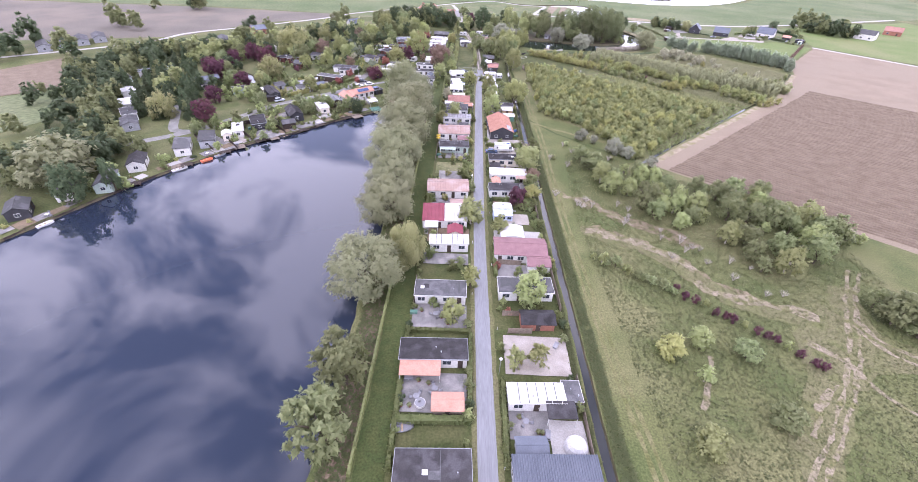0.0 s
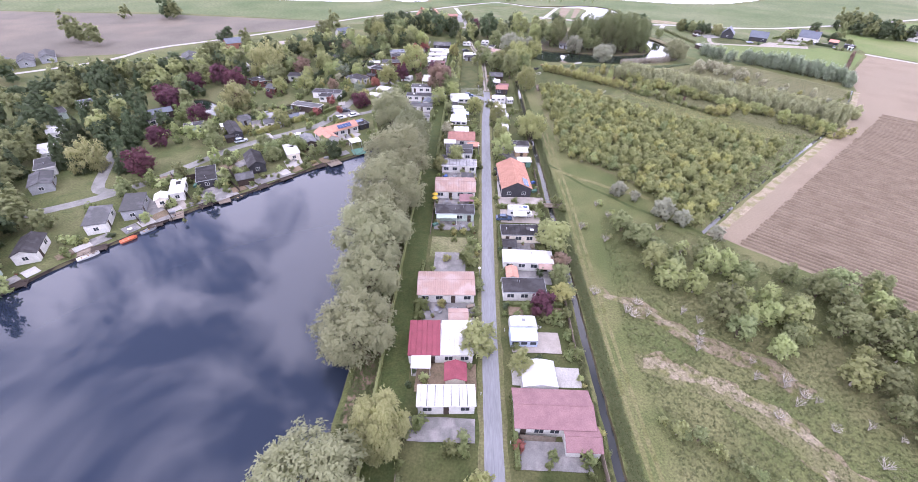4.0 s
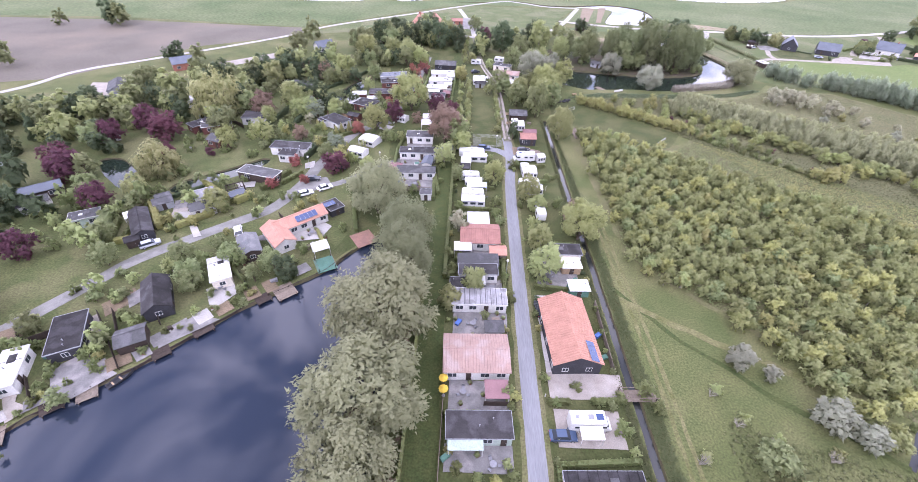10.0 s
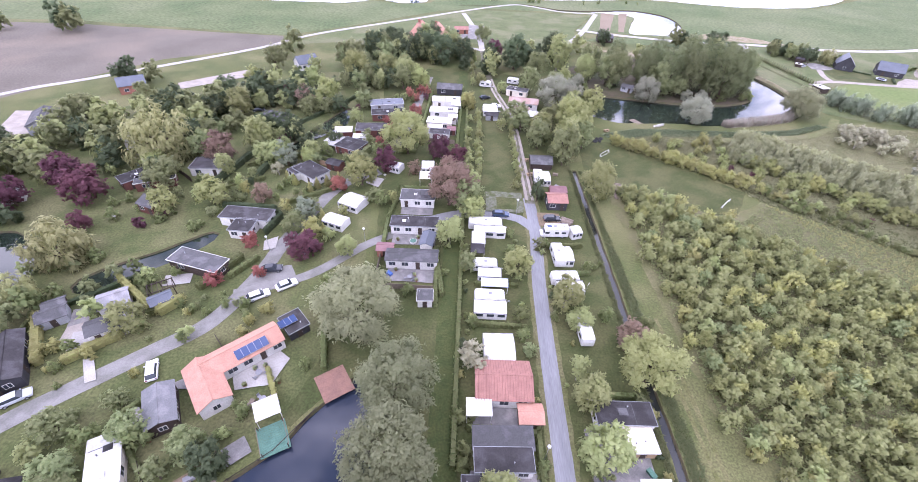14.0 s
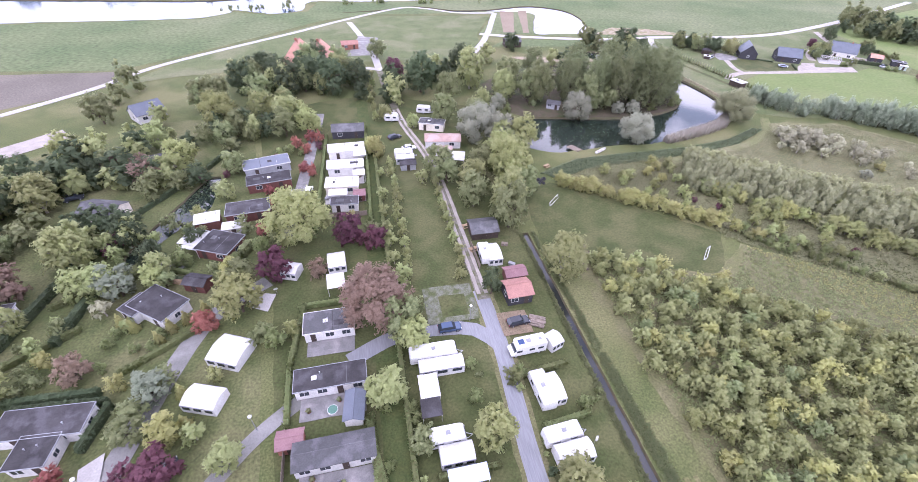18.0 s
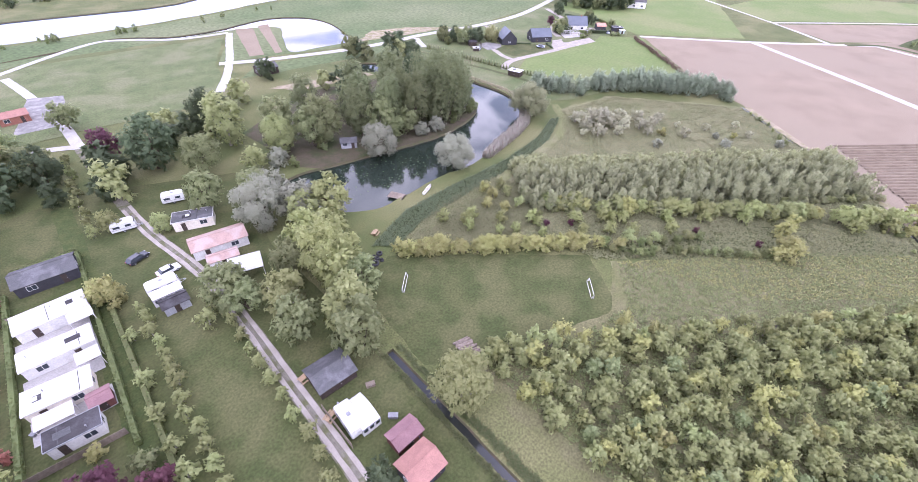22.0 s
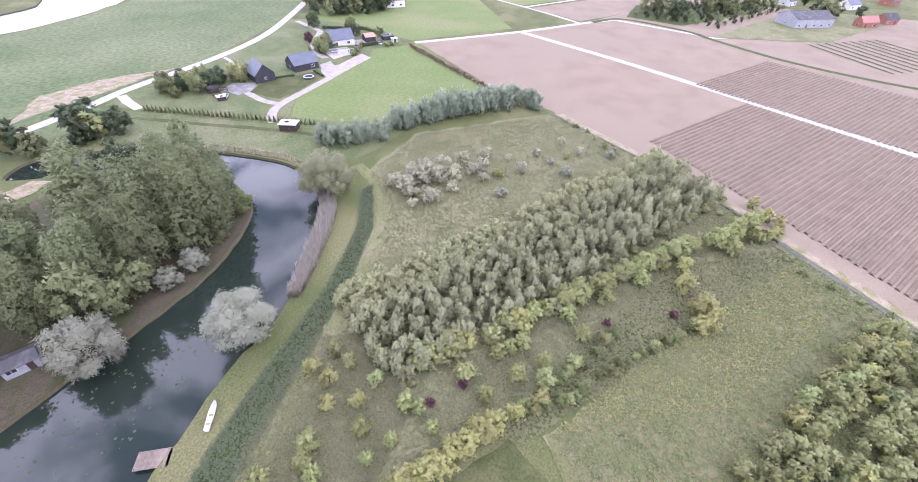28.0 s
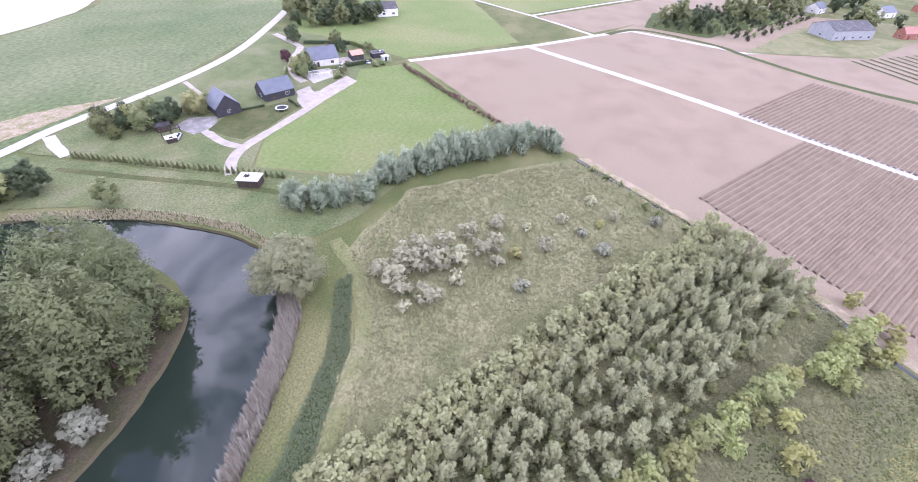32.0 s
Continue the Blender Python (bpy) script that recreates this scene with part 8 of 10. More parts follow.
tufts("reeds", [(78, 291.8), (86, 293.5), (97, 296.5), (106, 300), (114, 307), (112, 309.5), (104, 303.2), (96, 299.8), (86, 296.8), (77, 293.8)], 7500, 1.0, L_REED, "dry pale reeds along the pond", 0.25, 0.14, 2.6)
tufts("reeds", [(117, 352), (120.5, 340), (121.5, 326), (118, 314), (120, 313), (124, 327), (122.5, 345), (119, 358), (110, 377), (108, 376)], 3600, 0.55, leaf_mat("dry_sedge", (0.19, 0.168, 0.105), (0.26, 0.228, 0.15)), "dry brown sedge along the pond", 0.4, 0.2, 1.2)
strip("mown_path", [(34, 275.4), (44, 278.8), (60, 280.8), (74, 282), (90, 283.8), (103, 286.8), (112, 291.2), (120, 297.6), (126, 305)], 2.8, MOWN, "pale mown grass path beside the nettles", "path", 0.7)
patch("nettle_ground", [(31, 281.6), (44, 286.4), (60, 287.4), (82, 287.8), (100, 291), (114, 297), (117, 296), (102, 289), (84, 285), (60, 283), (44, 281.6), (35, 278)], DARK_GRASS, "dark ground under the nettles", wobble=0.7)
tufts("nettle_strip", [(30, 281), (44, 287), (60, 288), (82, 288.4), (100, 291.6), (115, 298), (118, 296.5), (102, 288.5), (84, 284.6), (60, 282.5), (44, 281), (34, 277.4)], 9500, 0.42, leaf_mat("nettle_leaf", (0.075, 0.098, 0.046), (0.115, 0.136, 0.07)), "dark green nettles along the path", 0.8, 0.5, 1.2)
tufts("bank_undergrowth", [(-24.4, 20), (-20.2, 20), (-20.0, 160), (-24.2, 160)], 5000, 0.4, L_GRASS, "weeds under the bank willows")


patch("crop_strip", [(-222, 200), (-210, 224), (-178, 182), (-192, 168)], SOIL_DARK, "dark brown crop strip", "field", 0.6, 4)
patch("crop_strip", [(-192, 166), (-178, 180), (-155, 148), (-163, 133)], FAR_GRASS, "green crop strip beside trees", "field", 0.6, 4)
patch("young_crop", [(345, 236), (336, 204), (400, 150), (430, 148), (384, 230)], DARK_GRASS, "dark green field of young trees", "field", 0.8, 4)
for i in range(11):
    for j in range(9):
        u, w = i / 10, j / 8
        tree("dark" if (i + j) % 3 else "green", 350 + 74 * u - 10 * w + GROVE_RNG.uniform(-1, 1), 230 - 50 * u - 46 * w + GROVE_RNG.uniform(-1, 1), 1.5, 3.2, "nursery trees", True)
for x, y, w, d, rot, rm, lab in ((436, 126, 10, 8, -40, BLUE_ROOF, "white house with dark roof beyond the fields"), (443, 85, 12, 9, -50, BLUE_ROOF, "white house with dark roof beyond the fields"), (400, 78, 10, 7, -60, GREY_ROOF, "low grey shed beside a farm hall"), (384, 95, 12, 6, -62, RED_TILE, "low brick shed with red roof"), (474, 49, 12, 9, -45, GREY_ROOF, "house with grey roof beyond the fields"), (352, 402, 12, 9, -40, RED_TILE, "brick house with red roof by the dike")):
    house(x, y, w, d, rot, "gable", rm, WHITE if rm is BLUE_ROOF else BRICK, 3.2, rise=2.8, name="house", label=lab)
for i in range(9):
    a = Vector((322 + 3.4 * i, 142 - 5.0 * i, 0))
    strip("crop_bed", [(a.x, a.y), (a.x - 40, a.y - 24)], 1.4, DARK_GRASS, "narrow dark green crop bed", "field", 0.1)


# ---- plot surfaces, hedges, fences ----
def terrace(x0, x1, y0, y1, m=None, label="paved garden terrace"):
    patch("terrace", [(x0, y0), (x1, y0), (x1, y1), (x0, y1)], m or PAVING, label + " beside a chalet", "terrace", 0.12, 1.0)


for row in ((-14.6, -3.0, 38.4, 46), (-14.2, -3.4, 56.4, 62.6), (-13.8, -3.2, 99, 105), (-13.6, -3.4, 130.5, 134.6), (-13.4, -3.4, 139.8, 145.4), (-13.2, -2.8, 153.4, 160.8), (-13, -3, 165.2, 170), (-12.6, -3, 176.2, 179.6), (3.6, 10.6, 34.6, 39.6), (3.6, 11.4, 122, 126.2), (4.4, 13.4, 168.4, 176.8), (-31, -21, 206.6, 210.4), (-31.5, -21.5, 218.4, 222.2), (-31, -23, 230, 233.2), (-14, -3, 87, 89.6), (3.2, 14, 72, 76.4), (3.4, 13.6, 111.6, 115.8)):
    terrace(*row)
for row in ((9.8, 15.4, 32, 38), (3.2, 15.2, 86, 90), (3.4, 6.6, 147.4, 166), (-29, -19, 275, 279.4), (-29, -19, 283.4, 288.2), (-29.2, -19, 292.6, 297.4)):
    terrace(*row, CONCRETE, "pale concrete terrace")
for row in ((-13.4, -3, 84, 90), (3.6, 14.6, 102, 106)):
    terrace(*row, DIRT, "bare trodden plot")
for row in ((3.6, 12.8, 93, 98), (3.4, 16.0, 142.6, 147.6), (3.6, 15.4, 46.4, 55.2), (3.6, 14, 134.6, 140.8)):
    terrace(*row, GRAVEL, "pale gravel plot")
terrace(-13.6, -3.2, 75.6, 79.6)
terrace(-13.8, -2.9, 119.6, 127.4, ROUGH_GRASS, "empty rough grass plot")
terrace(-12.6, -5.4, 114.4, 121.4, PAVING, "old paving on an empty plot")
terrace(-9.6, 0.2, 232.9, 242.3, mat("grass_paver", (0.15, 0.15, 0.115), (0.105, 0.115, 0.068), 0.95, 1.4, 6.0, 0.3, c3=(0.075, 0.088, 0.034), patch_scale=0.5, grit=0.35), "grass paver parking bays")
terrace(-6.8, -1.6, 234.2, 239.6, LAWN, "small square lawn")
terrace(3.4, 9, 228, 233.4, DIRT, "bare parking spot")
for x0, y0, x1, y1 in ((2.9, 131.8, 15.2, 132.8), (2.9, 141.8, 6.4, 141.9), (10, 142.2, 15.6, 142.5), (2.8, 119.6, 3.0, 131.6), (-14, 139.0, -7.6, 139.3), (-13.6, 176.0, -2.8, 175.6), (-13.8, 196.2, -2.6, 195.8), (-12.4, 206.6, -3.6, 206.6), (3.6, 168.2, 12, 167.4), (4.6, 182.4, 14, 182.6), (3.2, 104.8, 14.6, 104.9), (-20.2, 200, -20.9, 217.6), (-14.4, 29, -14.6, 56), (2.8, 30, 2.9, 45), (-2.7, 40, -2.6, 55), (-14.8, 98, -14.8, 117), (4.4, 210.6, 12.2, 211.4), (4.4, 219.8, 12.4, 220.6), (-2.9, 165, -2.6, 181), (3.0, 72, 3.0, 84), (-33.6, 228.6, -31.9, 241.9), (-33, 241.4, -22, 241.6), (-33.2, 218, -33.6, 228)):
    hedge(x0, y0, x1, y1, 0.9, 1.25)
for x0, y0, x1, y1 in ((-62.6, 205.4, -58.9, 211.4), (-77.1, 249.1, -64.0, 256.0), (-79, 236, -69.8, 243), (-19.0, 203, -21.4, 217)):
    hedge(x0, y0, x1, y1, 1.1, 1.4, L_YHEDGE if x0 < -60 and y0 > 174 and y0 < 200 else L_HEDGE, "clipped yellow-green garden hedge")
for x0, y0, x1, y1 in ((-62.5, 171.4, -57.0, 166.6), (-66, 175, -63.5, 178), (-93, 195, -90, 178), (-49, 240, -60, 232), (-36.5, 262, -30.6, 262.6), (-30.8, 264, -29.4, 312), (-18.2, 266, -17.4, 318), (-28, 318.6, -17.6, 318.8)):
    hedge(x0, y0, x1, y1, 0.9, 1.3)


for x0, y0, x1, y1, h in ((-64.5, 256.4, -52, 250.8, 1.6), (-75.6, 263, -73.6, 274, 1.4), (-73.4, 274.6, -60.8, 296, 1.4), (-60.4, 297, -54.6, 312, 1.4), (-80.5, 204, -89, 196, 1.2), (-98, 196, -101, 186, 1.4)):
    hedge(x0, y0, x1, y1, 1.0, h, L_DARK, "dark clipped hedge along the village pond")


def fence(x0, y0, x1, y1, h=1.5, m=None, label="weathered board fence between plots"):
    """Posts with board panels between them."""
    m = m or WOOD
    L = math.hypot(x1 - x0, y1 - y0)
    base = thing("fence", x0, y0, math.degrees(math.atan2(y1 - y0, x1 - x0)), label, "fence")
    n = max(1, round(L / 1.9))
    step = L / n
    posts = bpy.data.meshes.new("post")
    bm = boxes((-0.05, 0.05, -0.05, 0.05, 0, h + 0.08))
    bm.to_mesh(posts)
    bm.free()
    posts.materials.append(m)
    panels = bpy.data.meshes.new("panel")
    bm = boxes((0.05, step - 0.05, -0.02, 0.02, 0.06, h), (0.05, step - 0.05, -0.04, 0.04, h - 0.1, h - 0.02), (0.05, step - 0.05, -0.04, 0.04, 0.2, 0.3))
    bm.to_mesh(panels)
    bm.free()
    panels.materials.append(m)
    for i in range(n + 1):
        share("post", posts, base, pose(i * step, 0, 0))
        if i < n:
            share("panel", panels, base, pose(i * step, 0, 0))
    return base


for row in ((9.2, 56.0, 4.6, 55.8), (15.6, 31, 15.8, 46), (15.8, 62, 15.4, 84), (-14.2, 62, -14.4, 70), (-14.3, 128.4, -14.2, 146), (15.0, 148, 15.2, 164), (15.2, 92, 15.4, 110), (-33.0, 205, -33.2, 217), (-31.6, 204.6, -21, 204.4), (3.4, 246, 3.2, 254), (-30.4, 269.6, -19, 269.0), (-29.4, 304, -18.6, 304.2), (3.8, 60.4, 9.6, 60.6), (3.6, 76.6, 9, 76.4)):
    fence(*row)
fence(-7.6, 140.9, -3.6, 141.0, 1.4, DARK_WOOD, "dark red slatted fence panel")
for row in ((-61.4, 272, -50, 262), (-96, 246, -88, 240), (-74, 152, -78, 157), (-90, 148, -84.5, 152), (-58, 190, -54, 186)):
    fence(*row, 1.6, DARK_WOOD, "dark board garden fence")


# ---- lakeside gardens ----
patch("garden_terrace", [(-93.6, 138.1), (-93.1, 140.8), (-80.2, 131.6), (-83.9, 128.2), (-87.2, 127.7)], PAVING, "grey paved lakeside garden", "terrace", 0.12, 1.0)
patch("garden_terrace", [(-88.6, 147.2), (-85.4, 145.6), (-81.4, 138.3), (-78.0, 137.3), (-80.1, 134.8), (-86.6, 141.6)], GRAVEL, "pale gravel garden path by the lake", "terrace", 0.12, 1.0)
patch("garden_terrace", [(-80.6, 144.2), (-77.2, 147.9), (-69.0, 144.0), (-73.2, 139.1), (-78.0, 141.0)], PAVING, "brown-grey paved lakeside terrace", "terrace", 0.12, 1.0)
patch("garden_terrace", [(-82.2, 155.3), (-80.9, 156.7), (-76.7, 152.1), (-75.7, 145.8)], GRAVEL, "pale gravel strip beside a cottage", "terrace", 0.12, 1.0)
patch("garden_terrace", [(-66.2, 151.4), (-62.8, 157.0), (-57.4, 156.5), (-65.2, 149.3)], PAVING, "grey paved lakeside garden", "terrace", 0.12, 1.0)
patch("garden_terrace", [(-63.9, 164.0), (-59.8, 167.4), (-57.3, 163.1), (-60.1, 158.4)], CONCRETE, "pale concrete garden steps", "terrace", 0.12, 1.0)
patch("garden_terrace", [(-97.5, 149.8), (-93.4, 153.0), (-90.5, 150.8), (-94.5, 147.2)], DIRT, "bare earth garden bed", "terrace", 0.12, 1.0)
patch("garden_terrace", [(-81.9, 159.0), (-78.3, 163.8), (-75.6, 160.9), (-79.1, 155.9)], DIRT, "bare earth garden bed", "terrace", 0.12, 1.0)
patch("garden_terrace", [(-76.1, 165.1), (-78.4, 161.4), (-76.0, 158.3), (-73.7, 161.7)], PAVING, "grey paved cottage yard", "terrace", 0.12, 1.0)
fence(-89.7, 140.3, -79.8, 129.9, 1.2, DARK_WOOD, "dark board garden fence")
fence(-93.1, 152.6, -78.4, 137.8, 1.2, DARK_WOOD, "dark board garden fence")
fence(-76.8, 167.0, -67.8, 154.6, 1.2, DARK_WOOD, "dark board garden fence")
fence(-80.9, 156.7, -69.2, 144.8, 1.2, DARK_WOOD, "dark board garden fence")
fence(-58.9, 168.7, -55.0, 164.1, 1.2, DARK_WOOD, "dark board garden fence")
fence(-98.6, 138.6, -86.9, 128.0, 1.2, DARK_WOOD, "dark board garden fence")


patch("garden_terrace", [(-54.2, 186.3), (-50.1, 190.9), (-44.1, 186.8), (-45.4, 181.8), (-50.8, 180.5)], CONCRETE, "pale paved terrace of a bungalow", "terrace", 0.12, 1.0)
patch("garden_terrace", [(-86, 193.5), (-82, 192), (-80.6, 187), (-84.6, 188)], GRAVEL, "pale gravel garden yard", "terrace", 0.12, 1.0)
patch("garden_terrace", [(-78, 184.6), (-76.6, 185.2), (-73.4, 181.2), (-74.8, 180.4)], CONCRETE, "pale paved garden path", "path", 0.08, 1.0)


# ---- lakeside garden beds, terraces and landings ----
BANK = [(-112, 78), (-103, 97), (-95, 112), (-87, 123), (-78, 136), (-67, 145.5), (-54, 160.5), (-41.5, 171.5)]
LG = random.Random(77)
for (ax, ay), (bx, by) in zip(BANK, BANK[1:]):
    L = math.hypot(bx - ax, by - ay)
    ux, uy = (bx - ax) / L, (by - ay) / L
    for k in range(int(L / 3.6)):
        t = (k + 0.5) * 3.6
        back = LG.uniform(2.0, 3.4)
        x, y = ax + ux * t - uy * back, ay + uy * t + ux * back
        if taken(x, y, 0.6):
            continue
        w, d = LG.uniform(1.2, 2.0), LG.uniform(1.1, 1.9)
        m, words = LG.choice(((PAVING, "grey paved landing by the lake"), (DIRT, "dark garden bed by the lake"), (PAVING, "grey paved landing by the lake"), (CONCRETE, "pale paved landing by the lake"), (DARK_GRASS, "small lawn by the lake")))
        pts = [(x + ux * a * w - uy * b * d, y + uy * a * w + ux * b * d) for a, b in ((-1, -1), (1, -1), (1, 1), (-1, 1))]
        patch("garden_landing", pts, m, words, "terrace", 0.08, 1.0)


# ---- cars, lamps and other single things ----
car(-54.9, 208.1, 12, CAR_BLACK, "black car on the parking bay")
car(-50.3, 203.7, 38, CAR_WHITE, "white car parked on the bay")
car(-54.7, 200.5, 35, CAR_WHITE, "white car parked by the village lane", True)
car(-6.0, 231.5, 2, CAR_BLUE, "dark blue car on the side lane", True)
car(6.8, 230.6, 5, CAR_BLACK, "dark car parked beside logs", True)
car(3.9, 161.9, 95, CAR_BLACK, "black car parked beside the barn", True)
car(-83.0, 177.2, 40, CAR_SILVER, "silver estate car on village grass", True)
car(-65.4, 183.1, 118, CAR_WHITE, "white van-like car by a cottage", True)
car(4.4, 136.2, 2, CAR_BLUE, "dark blue car beside the motorhome")
car(-8.6, 308.3, 25, CAR_BLACK, "black car parked on grass", True)
car(-37.4, 280.3, 86, CAR_SILVER, "silver car in the caravan lane")
car(-33.2, 281.2, 84, CAR_WHITE, "white car in the caravan lane")
car(-5.0, 300.5, 10, CAR_WHITE, "white car beside a caravan")
car(-49.0, 214.8, 30, CAR_BLACK, "black car under a purple tree")
car(-88.6, 287, 20, CAR_BLACK, "black car beside a village road")
for x, y, rot in ((152, 371, 30), (224, 357, 10), (232, 350, 70)):
    car(x, y, rot, CAR_SILVER, "silver car parked in the house yard")


def street_lamp(x, y, h=4.0):
    base = thing("street_lamp", x, y, 0, "thin lamp post with white globe", "street lamp", "street lamps")
    bm = bmesh.new()
    tube(bm, (0, 0, 0), (0, 0, h), 0.06, 0.045, 8)
    part("pole", bm, METAL, base)
    bm = bmesh.new()
    bmesh.ops.create_uvsphere(bm, u_segments=12, v_segments=8, radius=0.28, matrix=Matrix.Translation((0, 0, h + 0.2)))
    part("globe", bm, CARAVAN_WHITE, base, "white globe shade")
    part("collar", tube(bmesh.new(), (0, 0, h - 0.12), (0, 0, h), 0.1, 0.1, 8), GREY_PLASTIC, base)


for x, y in ((-1.9, 232.8), (-2.4, 111.5), (-37.4, 218.4), (2.4, 46.4), (-2.2, 172), (-57.5, 214)):
    street_lamp(x, y)


def bollard(x, y):
    base = thing("lane_post", x, y, 0, "short white roadside marker post", "post", "marker posts")
    part("shaft", boxes((-0.06, 0.06, -0.06, 0.06, 0, 0.8)), WHITE, base)
    part("band", boxes((-0.065, 0.065, -0.065, 0.065, 0.6, 0.7)), BLACK_WALL, base)


for x, y in ((2.6, 56.6), (2.2, 75.9), (-2.4, 47), (2.4, 30), (-2.3, 66), (2.5, 98), (2.4, 112), (2.6, 143), (2.4, 123), (-2.2, 84)):
    bollard(x, y)


def goal(x, y, rot):
    base = thing("football_goal", x, y, rot, "small white football goal frame", "goal", "football goals")
    for nm, p, q in (("post", (-2.4, 0, 0), (-2.4, 0, 0.9)), ("post", (2.4, 0, 0), (2.4, 0, 0.9)), ("crossbar", (-2.4, 0, 0.9), (2.4, 0, 0.9)), ("stay", (-2.4, 0, 0.9), (-2.4, 0.35, 0)), ("stay", (2.4, 0, 0.9), (2.4, 0.35, 0)), ("ground_bar", (-2.4, 0.35, 0.05), (2.4, 0.35, 0.05))):
        part(nm, tube(bmesh.new(), p, q, 0.06, 0.06, 8), WHITE, base)


goal(28.4, 267.2, 224)
goal(55.4, 241.5, 45)


def tyre(x, y, r=0.95):
    bm = bmesh.new()
    seg, ring = 18, 8
    vs = [[bm.verts.new(((r * 0.72 + r * 0.28 * math.cos(b)) * math.cos(a), (r * 0.72 + r * 0.28 * math.cos(b)) * math.sin(a), 0.3 + 0.3 * math.sin(b))) for b in [2 * math.pi * j / ring for j in range(ring)]] for a in [2 * math.pi * i / seg for i in range(seg)]]
    for i in range(seg):
        for j in range(ring):
            bm.faces.new((vs[i][j], vs[(i + 1) % seg][j], vs[(i + 1) % seg][(j + 1) % ring], vs[i][(j + 1) % ring]))
    bmesh.ops.recalc_face_normals(bm, faces=bm.faces[:])
    ob = part("tractor_tyre", bm, RUBBER)
    ob.matrix_basis = pose(x, y, 0)
    tagged(ob, "large black tyre lying on grass", "tyre", "play tyres")


for x, y, r in ((25.3, 275.5, 0.95), (27.3, 275.7, 0.9), (29.7, 277.7, 0.7), (28.5, 276.7, 0.55), (28.9, 275.6, 0.45), (28.2, 277.6, 0.5)):
    tyre(x, y, r)


def open_pergola(x, y, w, d, rot, m, label):
    base = thing("pergola", x, y, rot, label, "pergola")
    for i in (-1, 1):
        for j in (-1, 0, 1):
            part("post", boxes((j * w / 2 - 0.08, j * w / 2 + 0.08, i * d / 2 - 0.08, i * d / 2 + 0.08, 0, 2.3)), m, base)
        part("beam", boxes((-w / 2 - 0.2, w / 2 + 0.2, i * d / 2 - 0.07, i * d / 2 + 0.07, 2.3, 2.46)), m, base)
    n = int(w / 0.8)
    for k in range(n + 1):
        q = -w / 2 + w * k / n
        part("rafter", boxes((q - 0.05, q + 0.05, -d / 2 - 0.25, d / 2 + 0.25, 2.46, 2.6)), m, base)


canopy(-55.6, 263.7, 4.5, 5.0, -24, WHITE_ROOF, 2.5, "white flat carport roof beside a brown chalet")
shed(-52.2, 250.6, 4.2, 2.8, -20, BITUMEN, RED_WOOD, h=2.1, label="red-brown garden cabin with dark roof")
shed(-48.4, 267.2, 4.4, 2.4, 6, WHITE_ROOF, WHITE, "flat", h=2.2, label="pale flat-roofed annex behind a chalet")
fence(-63.3, 254.4, -55.0, 251.6, 1.6, LIGHT_WOOD, "tall light wooden garden fence in the village")
for x0, y0, x1, y1, w, h, leaf in ((-60.6, 259.4, -55.4, 257.2, 0.9, 1.0, L_HEDGE), (-59.6, 256.8, -54.6, 254.6, 0.9, 1.0, L_HEDGE), (-46.2, 257.6, -47.4, 250.6, 2.0, 2.6, L_HEDGE), (-44.4, 261, -45.4, 258.2, 1.8, 2.8, L_GREEN)):
    hedge(x0, y0, x1, y1, w, h, leaf, "leafy garden hedge between village chalets")
for x, y, r, h in ((-57.8, 272.6, 1.5, 3.0), (-56.6, 269.8, 1.2, 2.2), (-22.6, 267.7, 1.4, 2.8)):
    tree("yellow", x, y, r, h, "garden trees")
for pts, m, lab in (
    ([(-42.6, 247.4), (-37.5, 245.9), (-38.6, 241.6), (-42.2, 243.4)], CONCRETE, "pale paved drive beside a village garden"),
    ([(-60.4, 259.8), (-56, 257.9), (-56.8, 256.4), (-61, 258.2)], PAVING, "grey paved terrace beside a brown chalet"),
    ([(-83.5, 190), (-79.4, 191), (-78.6, 187.6), (-82, 186)], CONCRETE, "pale paved garden terrace"),
    ([(-75.4, 205), (-70.4, 206), (-69.6, 203.2), (-74.6, 202)], CONCRETE, "pale paved terrace beside a dark chalet"),
    ([(-87, 195), (-84, 196), (-82.6, 192.6), (-85.4, 191)], PAVING, "grey paved garden terrace"),
    ([(-64.4, 178), (-62, 180.4), (-58.6, 183), (-56.6, 180.4), (-60.6, 180)], PAVING, "grey paved yard beside a cottage"),
    ([(-66.4, 174.4), (-64, 177), (-61.8, 174.6), (-64.2, 172)], CONCRETE, "pale paved yard beside a cottage"),
    ([(-92.2, 187.4), (-90.4, 189), (-87.6, 185.4), (-89.6, 184)], PAVING, "grey paved strip beside a long chalet"),
    ([(-60, 217.2), (-57.4, 219), (-56.6, 215), (-59, 214)], CONCRETE, "pale drive beside a white bungalow"),
):
    patch("village_terrace", pts, m, lab, "terrace", 0.12, 1.0)
